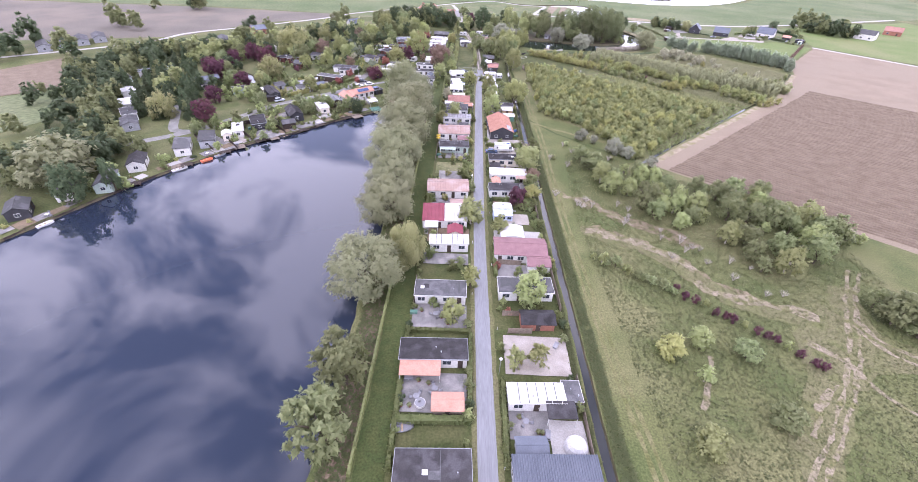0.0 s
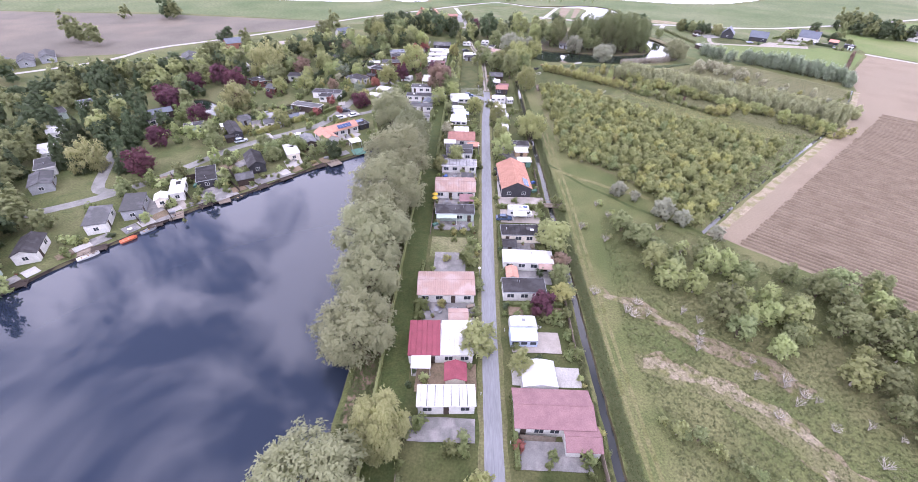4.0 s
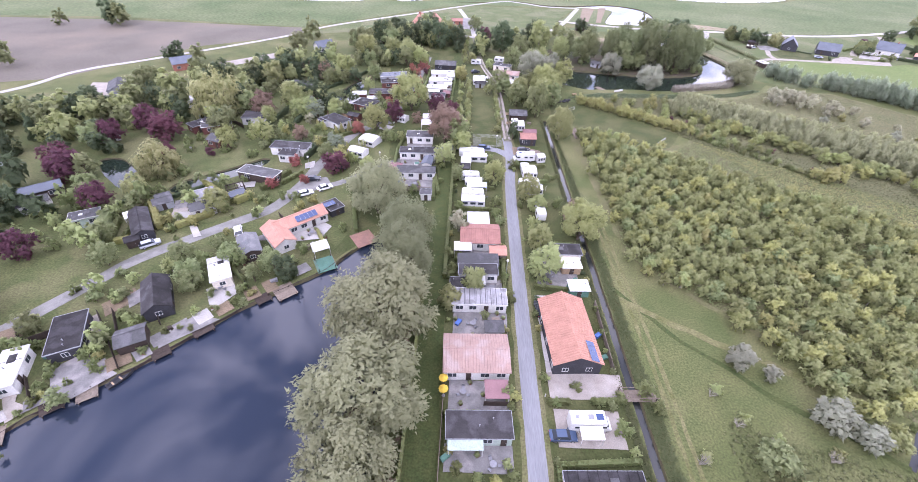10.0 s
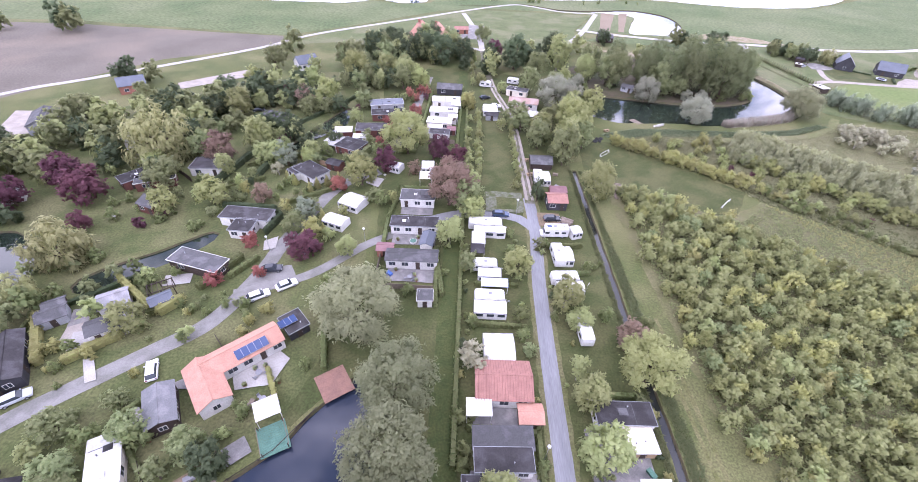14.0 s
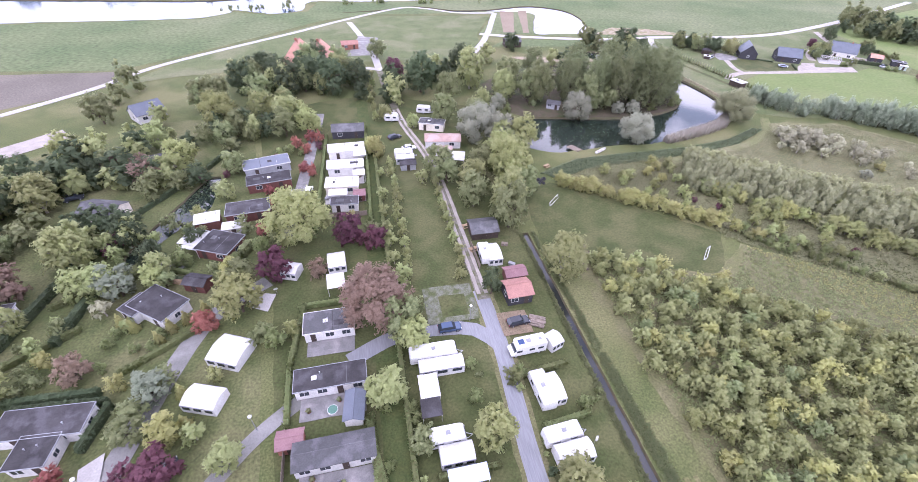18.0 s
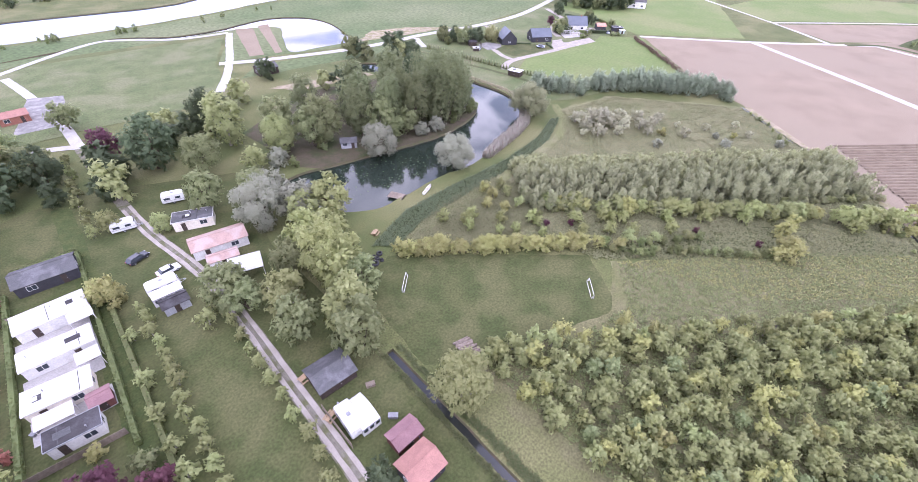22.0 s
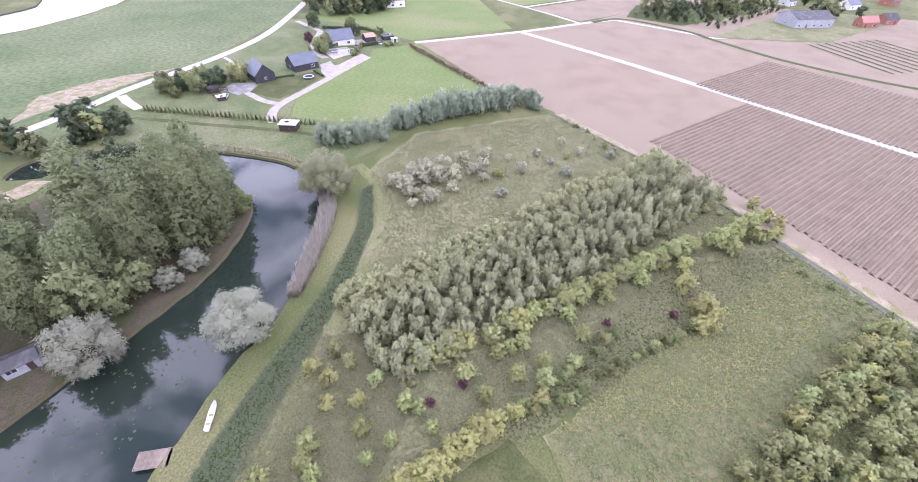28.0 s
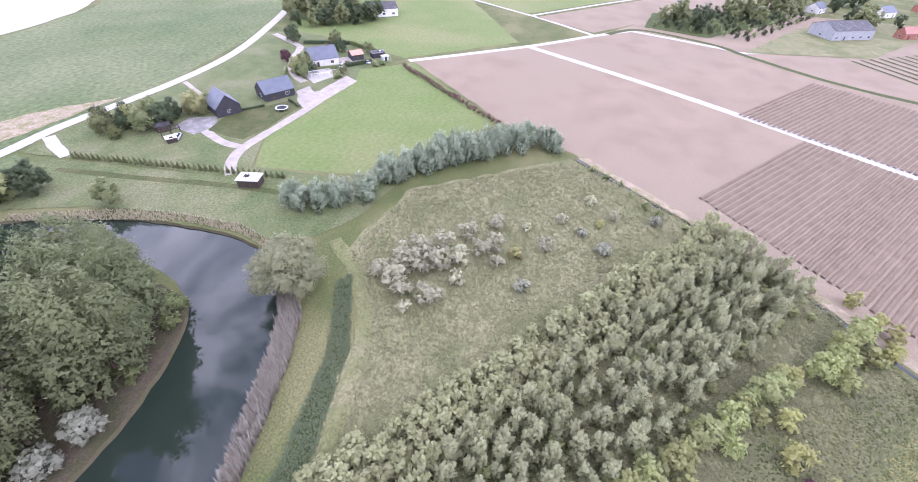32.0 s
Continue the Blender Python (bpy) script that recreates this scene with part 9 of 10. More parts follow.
for x0, y0, x1, y1, w, h, leaf in ((-82.9, 202.7, -72.6, 195.6, 1.3, 2.4, L_YHEDGE), (-71.1, 194.9, -68.3, 198.6, 1.6, 2.2, L_YHEDGE), (-80.6, 183.9, -78.6, 185.8, 1.4, 1.8, L_YHEDGE), (-78.4, 186.2, -76.6, 188, 1.4, 1.8, L_YHEDGE), (-76.2, 188.4, -74.6, 190.2, 1.4, 1.8, L_YHEDGE), (-72.4, 227.8, -59.6, 227.0, 1.0, 2.0, L_DARK), (-59.0, 226.4, -60.6, 219.6, 1.0, 2.0, L_DARK), (-95.6, 186, -91.9, 176.6, 1.3, 1.8, L_HEDGE), (-91.2, 177.4, -86.6, 179.2, 1.4, 1.6, L_YHEDGE)):
    hedge(x0, y0, x1, y1, w, h, leaf, "tall clipped yellow-green hedge round a village garden" if leaf is L_YHEDGE else "clipped green hedge round a village garden")
shed(-89.8, 195.0, 3.2, 2.2, 37, GREY_ROOF, DARK_WOOD, h=1.9, label="small grey-roofed shed in a village garden")
open_pergola(-73.0, 200.0, 4.2, 2.6, 35, DARK_WOOD, "dark wooden pergola beside a garden hedge")


def trampoline(x, y, r):
    base = thing("trampoline", x, y, 0, "round garden trampoline with pale blue rim on a lawn", "trampoline")
    for nm, r0, r1, z0, z1, m in (("jumping_mat", 0.0, r * 0.8, 0.82, 0.84, BITUMEN), ("rim_pad", r * 0.78, r, 0.84, 0.9, BLUE_CANVAS)):
        bm = bmesh.new()
        ring = [[bm.verts.new((q * math.cos(a), q * math.sin(a), z)) for a in [2 * math.pi * i / 20 for i in range(20)]] for q, z in ((max(r0, 0.02), z0), (r1, z0), (r1, z1), (max(r0, 0.02), z1))]
        for k in range(4):
            for i in range(20):
                bm.faces.new((ring[k][i], ring[k][(i + 1) % 20], ring[(k + 1) % 4][(i + 1) % 20], ring[(k + 1) % 4][i]))
        bmesh.ops.recalc_face_normals(bm, faces=bm.faces[:])
        part(nm, bm, m, base)
    for i in range(6):
        a = math.pi * i / 3
        part("leg", tube(bmesh.new(), (0.93 * r * math.cos(a), 0.93 * r * math.sin(a), 0), (0.93 * r * math.cos(a), 0.93 * r * math.sin(a), 0.84), 0.04, 0.04, 6), METAL, base)


trampoline(179.6, 354.8, 2.1)
open_pergola(210.4, 358.6, 8.0, 3.6, -42, WHITE, "white open pergola beside a house terrace")
open_pergola(152.6, 373.6, 5.0, 2.4, -35, DARK_WOOD, "dark wooden pergola beside a brick yard")
for x0, y0, x1, y1, w, h, leaf in ((216.4, 364.2, 222, 358, 1.2, 1.6, L_HEDGE), (224, 356, 233.5, 348.6, 1.4, 1.8, L_DARK), (245.3, 388.4, 252.7, 368.7, 1.4, 1.8, L_DARK), (252.7, 368.2, 245, 349, 1.4, 1.8, L_HEDGE), (183.2, 350.6, 187, 357, 1.0, 0.9, L_DARK), (172.6, 368.2, 180, 361.8, 1.0, 0.8, L_DARK), (204, 371, 213, 376, 1.2, 1.4, L_HEDGE)):
    hedge(x0, y0, x1, y1, w, h, leaf, "clipped garden hedge beside a country house")
for kind, x, y, r, h in (("weeping", 167.6, 377.6, 4.2, 8.0), ("bush", 146, 387, 2.4, 3.8), ("olive", 155, 389, 3.4, 6.5), ("purple", 221.6, 381.4, 2.6, 5.0), ("green", 255, 377, 2.2, 5.5), ("green", 214, 368.4, 2.4, 5.0), ("bush", 230, 345, 1.5, 2.2), ("bush", 233, 343.4, 1.3, 2.0), ("lime", 177.5, 383, 1.6, 2.8), ("bush", 212, 352.4, 1.6, 2.4), ("bush", 226.5, 355.6, 1.5, 2.4), ("dark", 165, 383, 2.0, 3.6)):
    tree(kind, x, y, r, h, "house garden trees")


def deck(name, x, y, w, d, rot, z, label, m=None, rail=False):
    """A plank deck on posts: each plank its own piece."""
    base = thing(name, x, y, rot, label, "jetty")
    n = max(3, int(d / 0.35))
    me = bpy.data.meshes.new("plank")
    bm = boxes((-w / 2, w / 2, -d / n / 2 + 0.012, d / n / 2 - 0.012, z - 0.05, z))
    bm.to_mesh(me)
    bm.free()
    me.materials.append(m or WOOD)
    for i in range(n):
        share("plank", me, base, pose(0.03 * math.sin(i * 3.1), -d / 2 + d * (i + 0.5) / n, 0.006 * math.sin(i * 1.7)))
    for sx in (-1, 1):
        part("beam", boxes((sx * w * 0.38 - 0.06, sx * w * 0.38 + 0.06, -d / 2, d / 2, z - 0.2, z - 0.055)), WOOD, base)
        for sy in (-1, 1):
            part("post", tube(bmesh.new(), (sx * w * 0.42, sy * d * 0.45, -1.6), (sx * w * 0.42, sy * d * 0.45, z + (0.9 if rail else 0.05)), 0.08, 0.08, 7), DARK_WOOD, base)
        if rail:
            part("rail", boxes((sx * w * 0.46 - 0.04, sx * w * 0.46 + 0.04, -d / 2, d / 2, z + 0.82, z + 0.9)), WOOD, base)
    return base


deck("footbridge", 17.9, 143.7, 2.2, 6.4, 92, 0.28, "weathered plank footbridge over the ditch", None, True)
deck("fishing_dock", 46.0, 293.6, 2.6, 4.4, 28, 0.0, "small grey plank dock on the pond")
deck("jetty", -42.0, 173.2, 4.2, 4.8, 30, 0.05, "green painted jetty with plank deck", GREEN_CANVAS, True)
deck("jetty", -48.0, 164.6, 4.0, 4.2, 42, 0.05, "weathered plank jetty on the lake")
deck("jetty", -80.4, 132.4, 3.4, 3.6, 32, 0.05, "weathered plank jetty on the lake")
deck("jetty", -35.4, 182.6, 5.0, 5.4, 35, 0.12, "brown plank terrace over the water", BRICK_PAVE)
deck("jetty", -71.8, 140.6, 3.0, 3.4, 35, 0.05, "weathered plank jetty on the lake")
deck("jetty", -92.8, 117.0, 3.4, 3.4, 35, 0.05, "weathered plank jetty on the lake")


for x, y, w, d, rot in ((-98.6, 105.6, 3.0, 2.6, 30), (-90.6, 118.2, 3.2, 2.4, 36), (-83.4, 128.2, 3.4, 2.6, 35), (-75.6, 138.0, 3.2, 2.6, 42), (-64.4, 148.6, 3.0, 2.4, 42), (-59.6, 154.0, 3.6, 2.4, 46), (-51.6, 162.4, 3.0, 2.6, 42)):
    deck("jetty", x, y, w, d, rot, 0.06, "dark timber landing stage on the lake", DARK_WOOD)


def quay(x0, y0, x1, y1):
    """A timber bank wall along the lake: boards between piles."""
    L = math.hypot(x1 - x0, y1 - y0)
    base = thing("bank_wall", x0, y0, math.degrees(math.atan2(y1 - y0, x1 - x0)), "dark timber bank wall along the lake", "bank wall", "timber bank walls")
    n = max(1, int(L / 2.0))
    for i in range(n):
        part("board", boxes((L * i / n + 0.01, L * (i + 1) / n - 0.01, -0.05, 0.05, -0.9, 0.1)), DARK_WOOD, base)
        part("pile", tube(bmesh.new(), (L * i / n, -0.1, -1.2), (L * i / n, -0.1, 0.25 + 0.1 * (i % 3)), 0.09, 0.08, 6), DARK_WOOD, base)


for a, b in (((-112, 78), (-103, 97)), ((-103, 97), (-95, 112)), ((-95, 112), (-87, 123)), ((-87, 123), (-78, 136)), ((-78, 136), (-67, 145.5)), ((-67, 145.5), (-54, 160.5)), ((-54, 160.5), (-41.5, 171.5)), ((-41.5, 171.5), (-37, 178.5))):
    quay(*a, *b)


def boat(x, y, rot, m, label, L=3.6, W=1.4, z=-0.55):
    """An open rowing boat: hollow hull with pointed bow, thwarts and gunwale."""
    base = thing("rowing_boat", x, y, rot, label, "boat", "", "", z)
    bm, rows = bmesh.new(), []
    for i in range(9):
        t = i / 8
        w = W / 2 * (0.82 + 0.18 * math.sin(math.pi * t)) * (1 if t < 0.55 else math.sqrt(max(0.0, 1 - ((t - 0.55) / 0.45) ** 2)) + 0.02)
        px, lift = -L / 2 + L * t, 0.18 * t * t
        rows.append([bm.verts.new(c) for c in ((px, -w, 0.5 + lift), (px, -w * 0.8, 0.05), (px, 0, -0.08), (px, w * 0.8, 0.05), (px, w, 0.5 + lift), (px, w * 0.86, 0.48 + lift), (px, w * 0.66, 0.14), (px, 0, 0.08), (px, -w * 0.66, 0.14), (px, -w * 0.86, 0.48 + lift))])
    for a, b in zip(rows, rows[1:]):
        for k in range(10):
            bm.faces.new((a[k], a[(k + 1) % 10], b[(k + 1) % 10], b[k]))
    bm.faces.new(rows[0][::-1])
    bm.faces.new(rows[-1])
    bmesh.ops.recalc_face_normals(bm, faces=bm.faces[:])
    part("hull", bm, m, base)
    for px in (-L * 0.28, 0.05):
        part("thwart", boxes((px - 0.13, px + 0.13, -W * 0.36, W * 0.36, 0.32, 0.37)), LIGHT_WOOD, base)
    return base


boat(-86.4, 122.2, 50, ORANGE_PAINT, "orange-red open rowing boat on the lake")
boat(-91.4, 115.6, 48, WHITE, "white open rowing boat on the lake", 4.4)
boat(-68.3, 143.4, 60, BLACK_WALL, "dark open boat moored at the bank", 4.2)
boat(-13.2, 35.6, 10, GREY_PLASTIC, "dark grey inflatable boat on grass", 3.6, 1.7, 0.08)
boat(-84.0, 126.2, 52, GREY_WALL, "grey rowing boat at the bank")
boat(-107.6, 84.6, 60, WHITE, "white rowing boat at the bank")
boat(53.4, 290.4, 26, WHITE, "narrow white canoe lying on the bank", 4.6, 0.9, 0.1)


def log_pile(x, y, rot, n, L, label):
    base = thing("log_pile", x, y, rot, label, "logs")
    rng = random.Random(int(x * 3 + y))
    for i in range(n):
        r = rng.uniform(0.2, 0.32)
        oy, a = (i - n / 2) * 0.46, rng.uniform(-0.14, 0.14)
        part("log", tube(bmesh.new(), (-L / 2 * rng.uniform(0.7, 1), oy - a, r), (L / 2 * rng.uniform(0.7, 1), oy + a, r), r, r * 0.85, 9), LOG_BARK, base)


log_pile(27.3, 247.9, -10, 9, 3.6, "pile of pale brown tree trunks on grass")
log_pile(26.1, 243.9, -91, 2, 6.5, "two long pale tree trunks")
log_pile(10.6, 230.4, -30, 6, 3.4, "pile of pale logs beside a car")


def solar(parent_rot, x, y, z, pitch, n, label):
    base = thing("solar_panels", x, y, parent_rot, label, "solar panel", "", "", z)
    for i in range(n):
        p = part("panel", boxes((i * 1.05, i * 1.05 + 1.0, 0, 1.65, 0, 0.05)), SOLAR, base)
        p.matrix_basis = pose(0, 0, 0, pitch, 0, 0)
        q = part("panel_frame", boxes((i * 1.05 - 0.02, i * 1.05 + 1.02, -0.02, 1.67, -0.02, 0.03)), METAL, base)
        q.matrix_basis = pose(0, 0, 0, pitch, 0, 0)


solar(43, -51.0, 181.9 + 2.2, 3.0, 26, 5, "row of dark blue solar panels on tiles")
solar(43, -46.6, 191.2, 2.5, 5, 3, "dark blue solar panels on a garage")
solar(93.5, 11.9, 147.6, 3.55, 25, 4, "blue solar panels on the barn roof")


def parasol(x, y, m=None, label="yellow garden parasol"):
    base = thing("parasol", x, y, 0, label, "parasol")
    part("pole", tube(bmesh.new(), (0, 0, 0), (0, 0, 2.3), 0.03, 0.03, 6), METAL, base)
    part("foot", tube(bmesh.new(), (0, 0, 0), (0, 0, 0.1), 0.3, 0.28, 10), GREY_PLASTIC, base)
    bm = bmesh.new()
    top = bm.verts.new((0, 0, 2.45))
    ring = [bm.verts.new((0.8 * math.cos(a), 0.8 * math.sin(a), 2.1)) for a in [2 * math.pi * i / 8 for i in range(8)]]
    low = [bm.verts.new((v.co.x, v.co.y, 1.98)) for v in ring]
    for i in range(8):
        bm.faces.new((top, ring[i], ring[(i + 1) % 8]))
        bm.faces.new((ring[i], low[i], low[(i + 1) % 8], ring[(i + 1) % 8]))
    part("cover", bm, m or MATS["parasol_yellow"], base)


mat("parasol_yellow", (0.5, 0.35, 0.04), (0.44, 0.30, 0.04), 0.8)
parasol(-14.3, 144.5, None, "closed yellow garden parasol on terrace")
parasol(-14.2, 142.5, None, "yellow garden parasol on a terrace")


def table_set(x, y, rot, m=None, label="round garden table with chairs"):
    """A garden table and, as things of their own, the chairs round it."""
    base = thing("garden_table", x, y, rot, label, "table")
    part("top", tube(bmesh.new(), (0, 0, 0.7), (0, 0, 0.74), 0.55, 0.55, 14), m or GREY_PLASTIC, base)
    part("stem", tube(bmesh.new(), (0, 0, 0), (0, 0, 0.7), 0.05, 0.05, 7), METAL, base)
    part("foot", tube(bmesh.new(), (0, 0, 0), (0, 0, 0.04), 0.28, 0.26, 10), METAL, base)
    for i in range(3):
        a = 2 * math.pi * i / 3 + x
        garden_chair(x + 0.95 * math.cos(a), y + 0.95 * math.sin(a), math.degrees(a) + 90)


CHAIR = []


def garden_chair(x, y, rot):
    if CHAIR:
        CHAIR.append(copy_thing(CHAIR[0], pose(x, y, 0, 0, 0, rot)))
        return
    base = thing("garden_chair", x, y, rot, "dark plastic garden chair on terrace", "chair", "garden chairs")
    part("seat", boxes((-0.24, 0.24, -0.24, 0.24, 0.42, 0.46)), GREY_PLASTIC, base)
    part("backrest", boxes((-0.24, 0.24, -0.28, -0.24, 0.46, 0.95)), GREY_PLASTIC, base)
    for sx in (-1, 1):
        for sy in (-1, 1):
            part("leg", boxes((sx * 0.21 - 0.02, sx * 0.21 + 0.02, sy * 0.21 - 0.02, sy * 0.21 + 0.02, 0, 0.42)), GREY_PLASTIC, base)
    CHAIR.append(base)


for x, y in ((-11.5, 41), (-8.6, 42.6), (-11, 102.4), (-7.8, 102.6), (-11, 143), (-9.4, 157.6), (6.2, 37.4), (6.4, 123.6), (7.4, 172.4), (-5.6, 167.4), (-6.4, 131.6), (-9.6, 59.6), (-48.0, 183.6), (-45.6, 179.0), (-61, 164.4), (-26, 207.6)):
    table_set(x, y, 0)


def planter(x, y, m=None, leaf=None):
    base = thing("plant_pot", x, y, 0, "round garden pot with a plant", "plant pot", "plant pots")
    part("pot", tube(bmesh.new(), (0, 0, 0), (0, 0, 0.45), 0.22, 0.32, 10), m or BRICK, base)
    share("plant", POT_LEAF[0], base)


POT_LEAF = [leaf_mesh("plant", [(0, 0, 0.65, 0.38, 0.38, 0.34)], 150, 0.14, 5, L_GREEN)]
GR = random.Random(31)
for x0, x1, y0, y1, n in ((-14, -3, 38.6, 46, 7), (-14, -3.6, 56.6, 62, 6), (-13.6, -3.4, 99, 104.6, 7), (-13.4, -3.6, 139.8, 145, 6), (-13, -3, 153.4, 160.4, 9), (3.8, 10.4, 34.8, 39, 5), (3.8, 11, 122, 126, 5), (4.6, 13, 168.4, 176, 6), (-31, -21.4, 206.6, 210, 6), (-31, -22, 218.4, 222, 5), (-13, -3.4, 128.4, 134, 6), (3.8, 13.6, 112, 115.6, 5), (-52, -43, 178, 187, 8), (-90, -76, 140, 150, 8), (-64, -58, 164, 172, 5)):
    for i in range((n + 1) // 2):
        planter(GR.uniform(x0, x1), GR.uniform(y0, y1))


def storage_box(x, y, rot, m, label):
    base = thing("garden_chest", x, y, rot, label, "chest", "garden chests")
    part("body", boxes((-0.7, 0.7, -0.35, 0.35, 0, 0.6)), m, base)
    part("lid", boxes((-0.74, 0.74, -0.39, 0.39, 0.605, 0.68)), m, base)
    part("handle", boxes((-0.12, 0.12, -0.43, -0.395, 0.5, 0.54)), METAL, base)


for i, (x, y) in enumerate(((-13.2, 44.6), (-4.2, 103.8), (-13.4, 132.4), (-12.2, 157.8), (9.4, 35.4), (10.6, 124.4), (12.8, 170.6), (-30.4, 208.6), (-22, 221), (-5, 158.8), (14, 151), (14.2, 156), (13.4, 53), (-47.2, 178.2), (-83, 147), (11.2, 241.6), (10.4, 246), (10.8, 252.6), (-14, 60), (4.6, 109.8), (-28.4, 277.4), (-20, 287))):
    storage_box(x, y, 20 * i, (GREY_PLASTIC, WOOD, GREEN_CANVAS, BLUE_TARP)[i % 4], "closed garden storage chest with flat lid")


for (ax, ay), (bx, by) in zip(BANK, BANK[1:]):
    L = math.hypot(bx - ax, by - ay)
    ux, uy = (bx - ax) / L, (by - ay) / L
    for k in range(int(L / 4.2)):
        t, back = (k + LG.uniform(0.3, 0.7)) * 4.2, LG.uniform(1.2, 4.5)
        x, y = ax + ux * t - uy * back, ay + uy * t + ux * back
        if taken(x, y, 1.0):
            continue
        pickd = LG.randrange(5)
        if pickd == 0:
            table_set(x, y, 0, WHITE, "white garden table by the lake")
        elif pickd == 1:
            storage_box(x, y, LG.uniform(0, 90), LG.choice((GREY_PLASTIC, WOOD, DARK_WOOD)), "closed garden storage chest by the lake")
        elif pickd == 2:
            planter(x, y)
        else:
            tree(LG.choice(("bush", "green", "dark", "yellow")), x, y, LG.uniform(0.6, 1.1), LG.uniform(1.0, 2.0), "lakeside garden shrubs")


def pool(x, y, r, m, label):
    base = thing("round_tub", x, y, 0, label, "tub")
    part("wall", tube(bmesh.new(), (0, 0, 0), (0, 0, 0.6), r, r, 20), WHITE, base)
    part("cover", tube(bmesh.new(), (0, 0, 0.605), (0, 0, 0.64), r * 0.92, r * 0.9, 20), m, base)


pool(-10.8, 39.9, 0.9, GREY_PLASTIC, "round white garden tub with cover")
pool(-26.6, 219.4, 0.8, GREEN_CANVAS, "round tub with green cover")


def dome(x, y, r):
    base = thing("dome_tent", x, y, 0, "white round dome tent", "tent")
    bm = bmesh.new()
    rings = []
    for j in range(5):
        a = math.pi / 2 * j / 5
        rings.append([bm.verts.new((r * math.cos(a) * math.cos(t), r * math.cos(a) * math.sin(t), 2.2 * math.sin(a) + 0.02)) for t in [2 * math.pi * i / 12 for i in range(12)]])
    top = bm.verts.new((0, 0, 2.25))
    for a, b in zip(rings, rings[1:]):
        for i in range(12):
            bm.faces.new((a[i], a[(i + 1) % 12], b[(i + 1) % 12], b[i]))
    for i in range(12):
        bm.faces.new((rings[-1][i], rings[-1][(i + 1) % 12], top))
    part("canvas", bm, CANVAS, base)
    part("door_flap", boxes((-0.4, 0.4, -r - 0.02, -r + 0.06, 0.05, 0.9)), GREY_PLASTIC, base)


dome(13.4, 33.6, 1.9)


def bench(x, y, rot):
    base = thing("picnic_bench", x, y, rot, "weathered wooden picnic bench on grass", "bench")
    part("top", boxes((-0.9, 0.9, -0.35, 0.35, 0.7, 0.75)), LIGHT_WOOD, base)
    for s in (-1, 1):
        part("seat", boxes((-0.9, 0.9, s * 0.7 - 0.13, s * 0.7 + 0.13, 0.42, 0.46)), LIGHT_WOOD, base)
        part("leg", boxes((s * 0.7 - 0.04, s * 0.7 + 0.04, -0.75, 0.75, 0.34, 0.42)), LIGHT_WOOD, base)
        part("leg", boxes((s * 0.7 - 0.05, s * 0.7 + 0.05, -0.3, 0.3, 0, 0.7)), LIGHT_WOOD, base)


bench(3.6, 260.4, 10)
bench(3.4, 252, 20)
bench(33, 284, 30)


def dish(x, y, z, rot):
    base = thing("satellite_dish", x, y, rot, "white round satellite dish on pole", "dish", "", "", z)
    part("pole", tube(bmesh.new(), (0, 0, 0), (0, 0, 1.6), 0.03, 0.03, 6), METAL, base)
    part("bowl", tube(bmesh.new(), (0, -0.08, 1.6), (0, -0.02, 1.62), 0.42, 0.2, 14), WHITE, base)


for x, y, rot in ((15.2, 41.4, 30), (-13.2, 46.6, 80), (12.8, 178.6 - 3, 10), (10.9, 207, 60), (-20.6, 212, 40), (-37.4, 246, 20), (-96.5, 222, 20)):
    dish(x, y, 0.0, rot)

# ---- growth along the plots and in the meadow ----
PB = random.Random(91)
for side, x0, x1 in ((-1, -14.2, -2.9), (1, 3.0, 15.0)):
    y = 30.0
    while y < 222:
        x = PB.choice((x0, x1, PB.uniform(x0, x1))) + PB.uniform(-0.5, 0.5)
        r = PB.uniform(0.5, 1.15)
        tree(PB.choice(("bush", "green", "bush", "yellow", "dark", "olive")), x, y + PB.uniform(-1, 1), r, r * PB.uniform(1.5, 2.3), "low plot shrubs", True)
        y += PB.uniform(1.5, 2.9)


TWIGS = []


def bare_shrub(x, y, r, h):
    """A leafless shrub of thin forked twigs."""
    if len(TWIGS) < 3:
        rng = random.Random(300 + len(TWIGS))
        bm = bmesh.new()
        for i in range(11):
            a, lean = 2 * math.pi * i / 11 + rng.uniform(-0.3, 0.3), rng.uniform(0.3, 0.9)
            mid = Vector((0.5 * lean * math.cos(a), 0.5 * lean * math.sin(a), 0.5))
            tube(bm, (0, 0, -0.02), mid, 0.03, 0.022, 4)
            for b in (-0.5, 0.1, 0.6):
                tube(bm, mid, (lean * math.cos(a + b), lean * math.sin(a + b), rng.uniform(0.7, 1.0)), 0.02, 0.008, 4)
        me = bpy.data.meshes.new("twigs")
        bm.to_mesh(me)
        bm.free()
        me.materials.append(PALE_BARK)
        TWIGS.append(me)
    ob = new("bare_shrub", TWIGS[PB.randrange(len(TWIGS))])
    ob.matrix_basis = pose(x, y, 0, 0, 0, PB.uniform(0, 360)) @ Matrix.Diagonal((r, r, h, 1))
    tagged(ob, "leafless pale twiggy shrub in the meadow", "shrub", "bare shrubs")


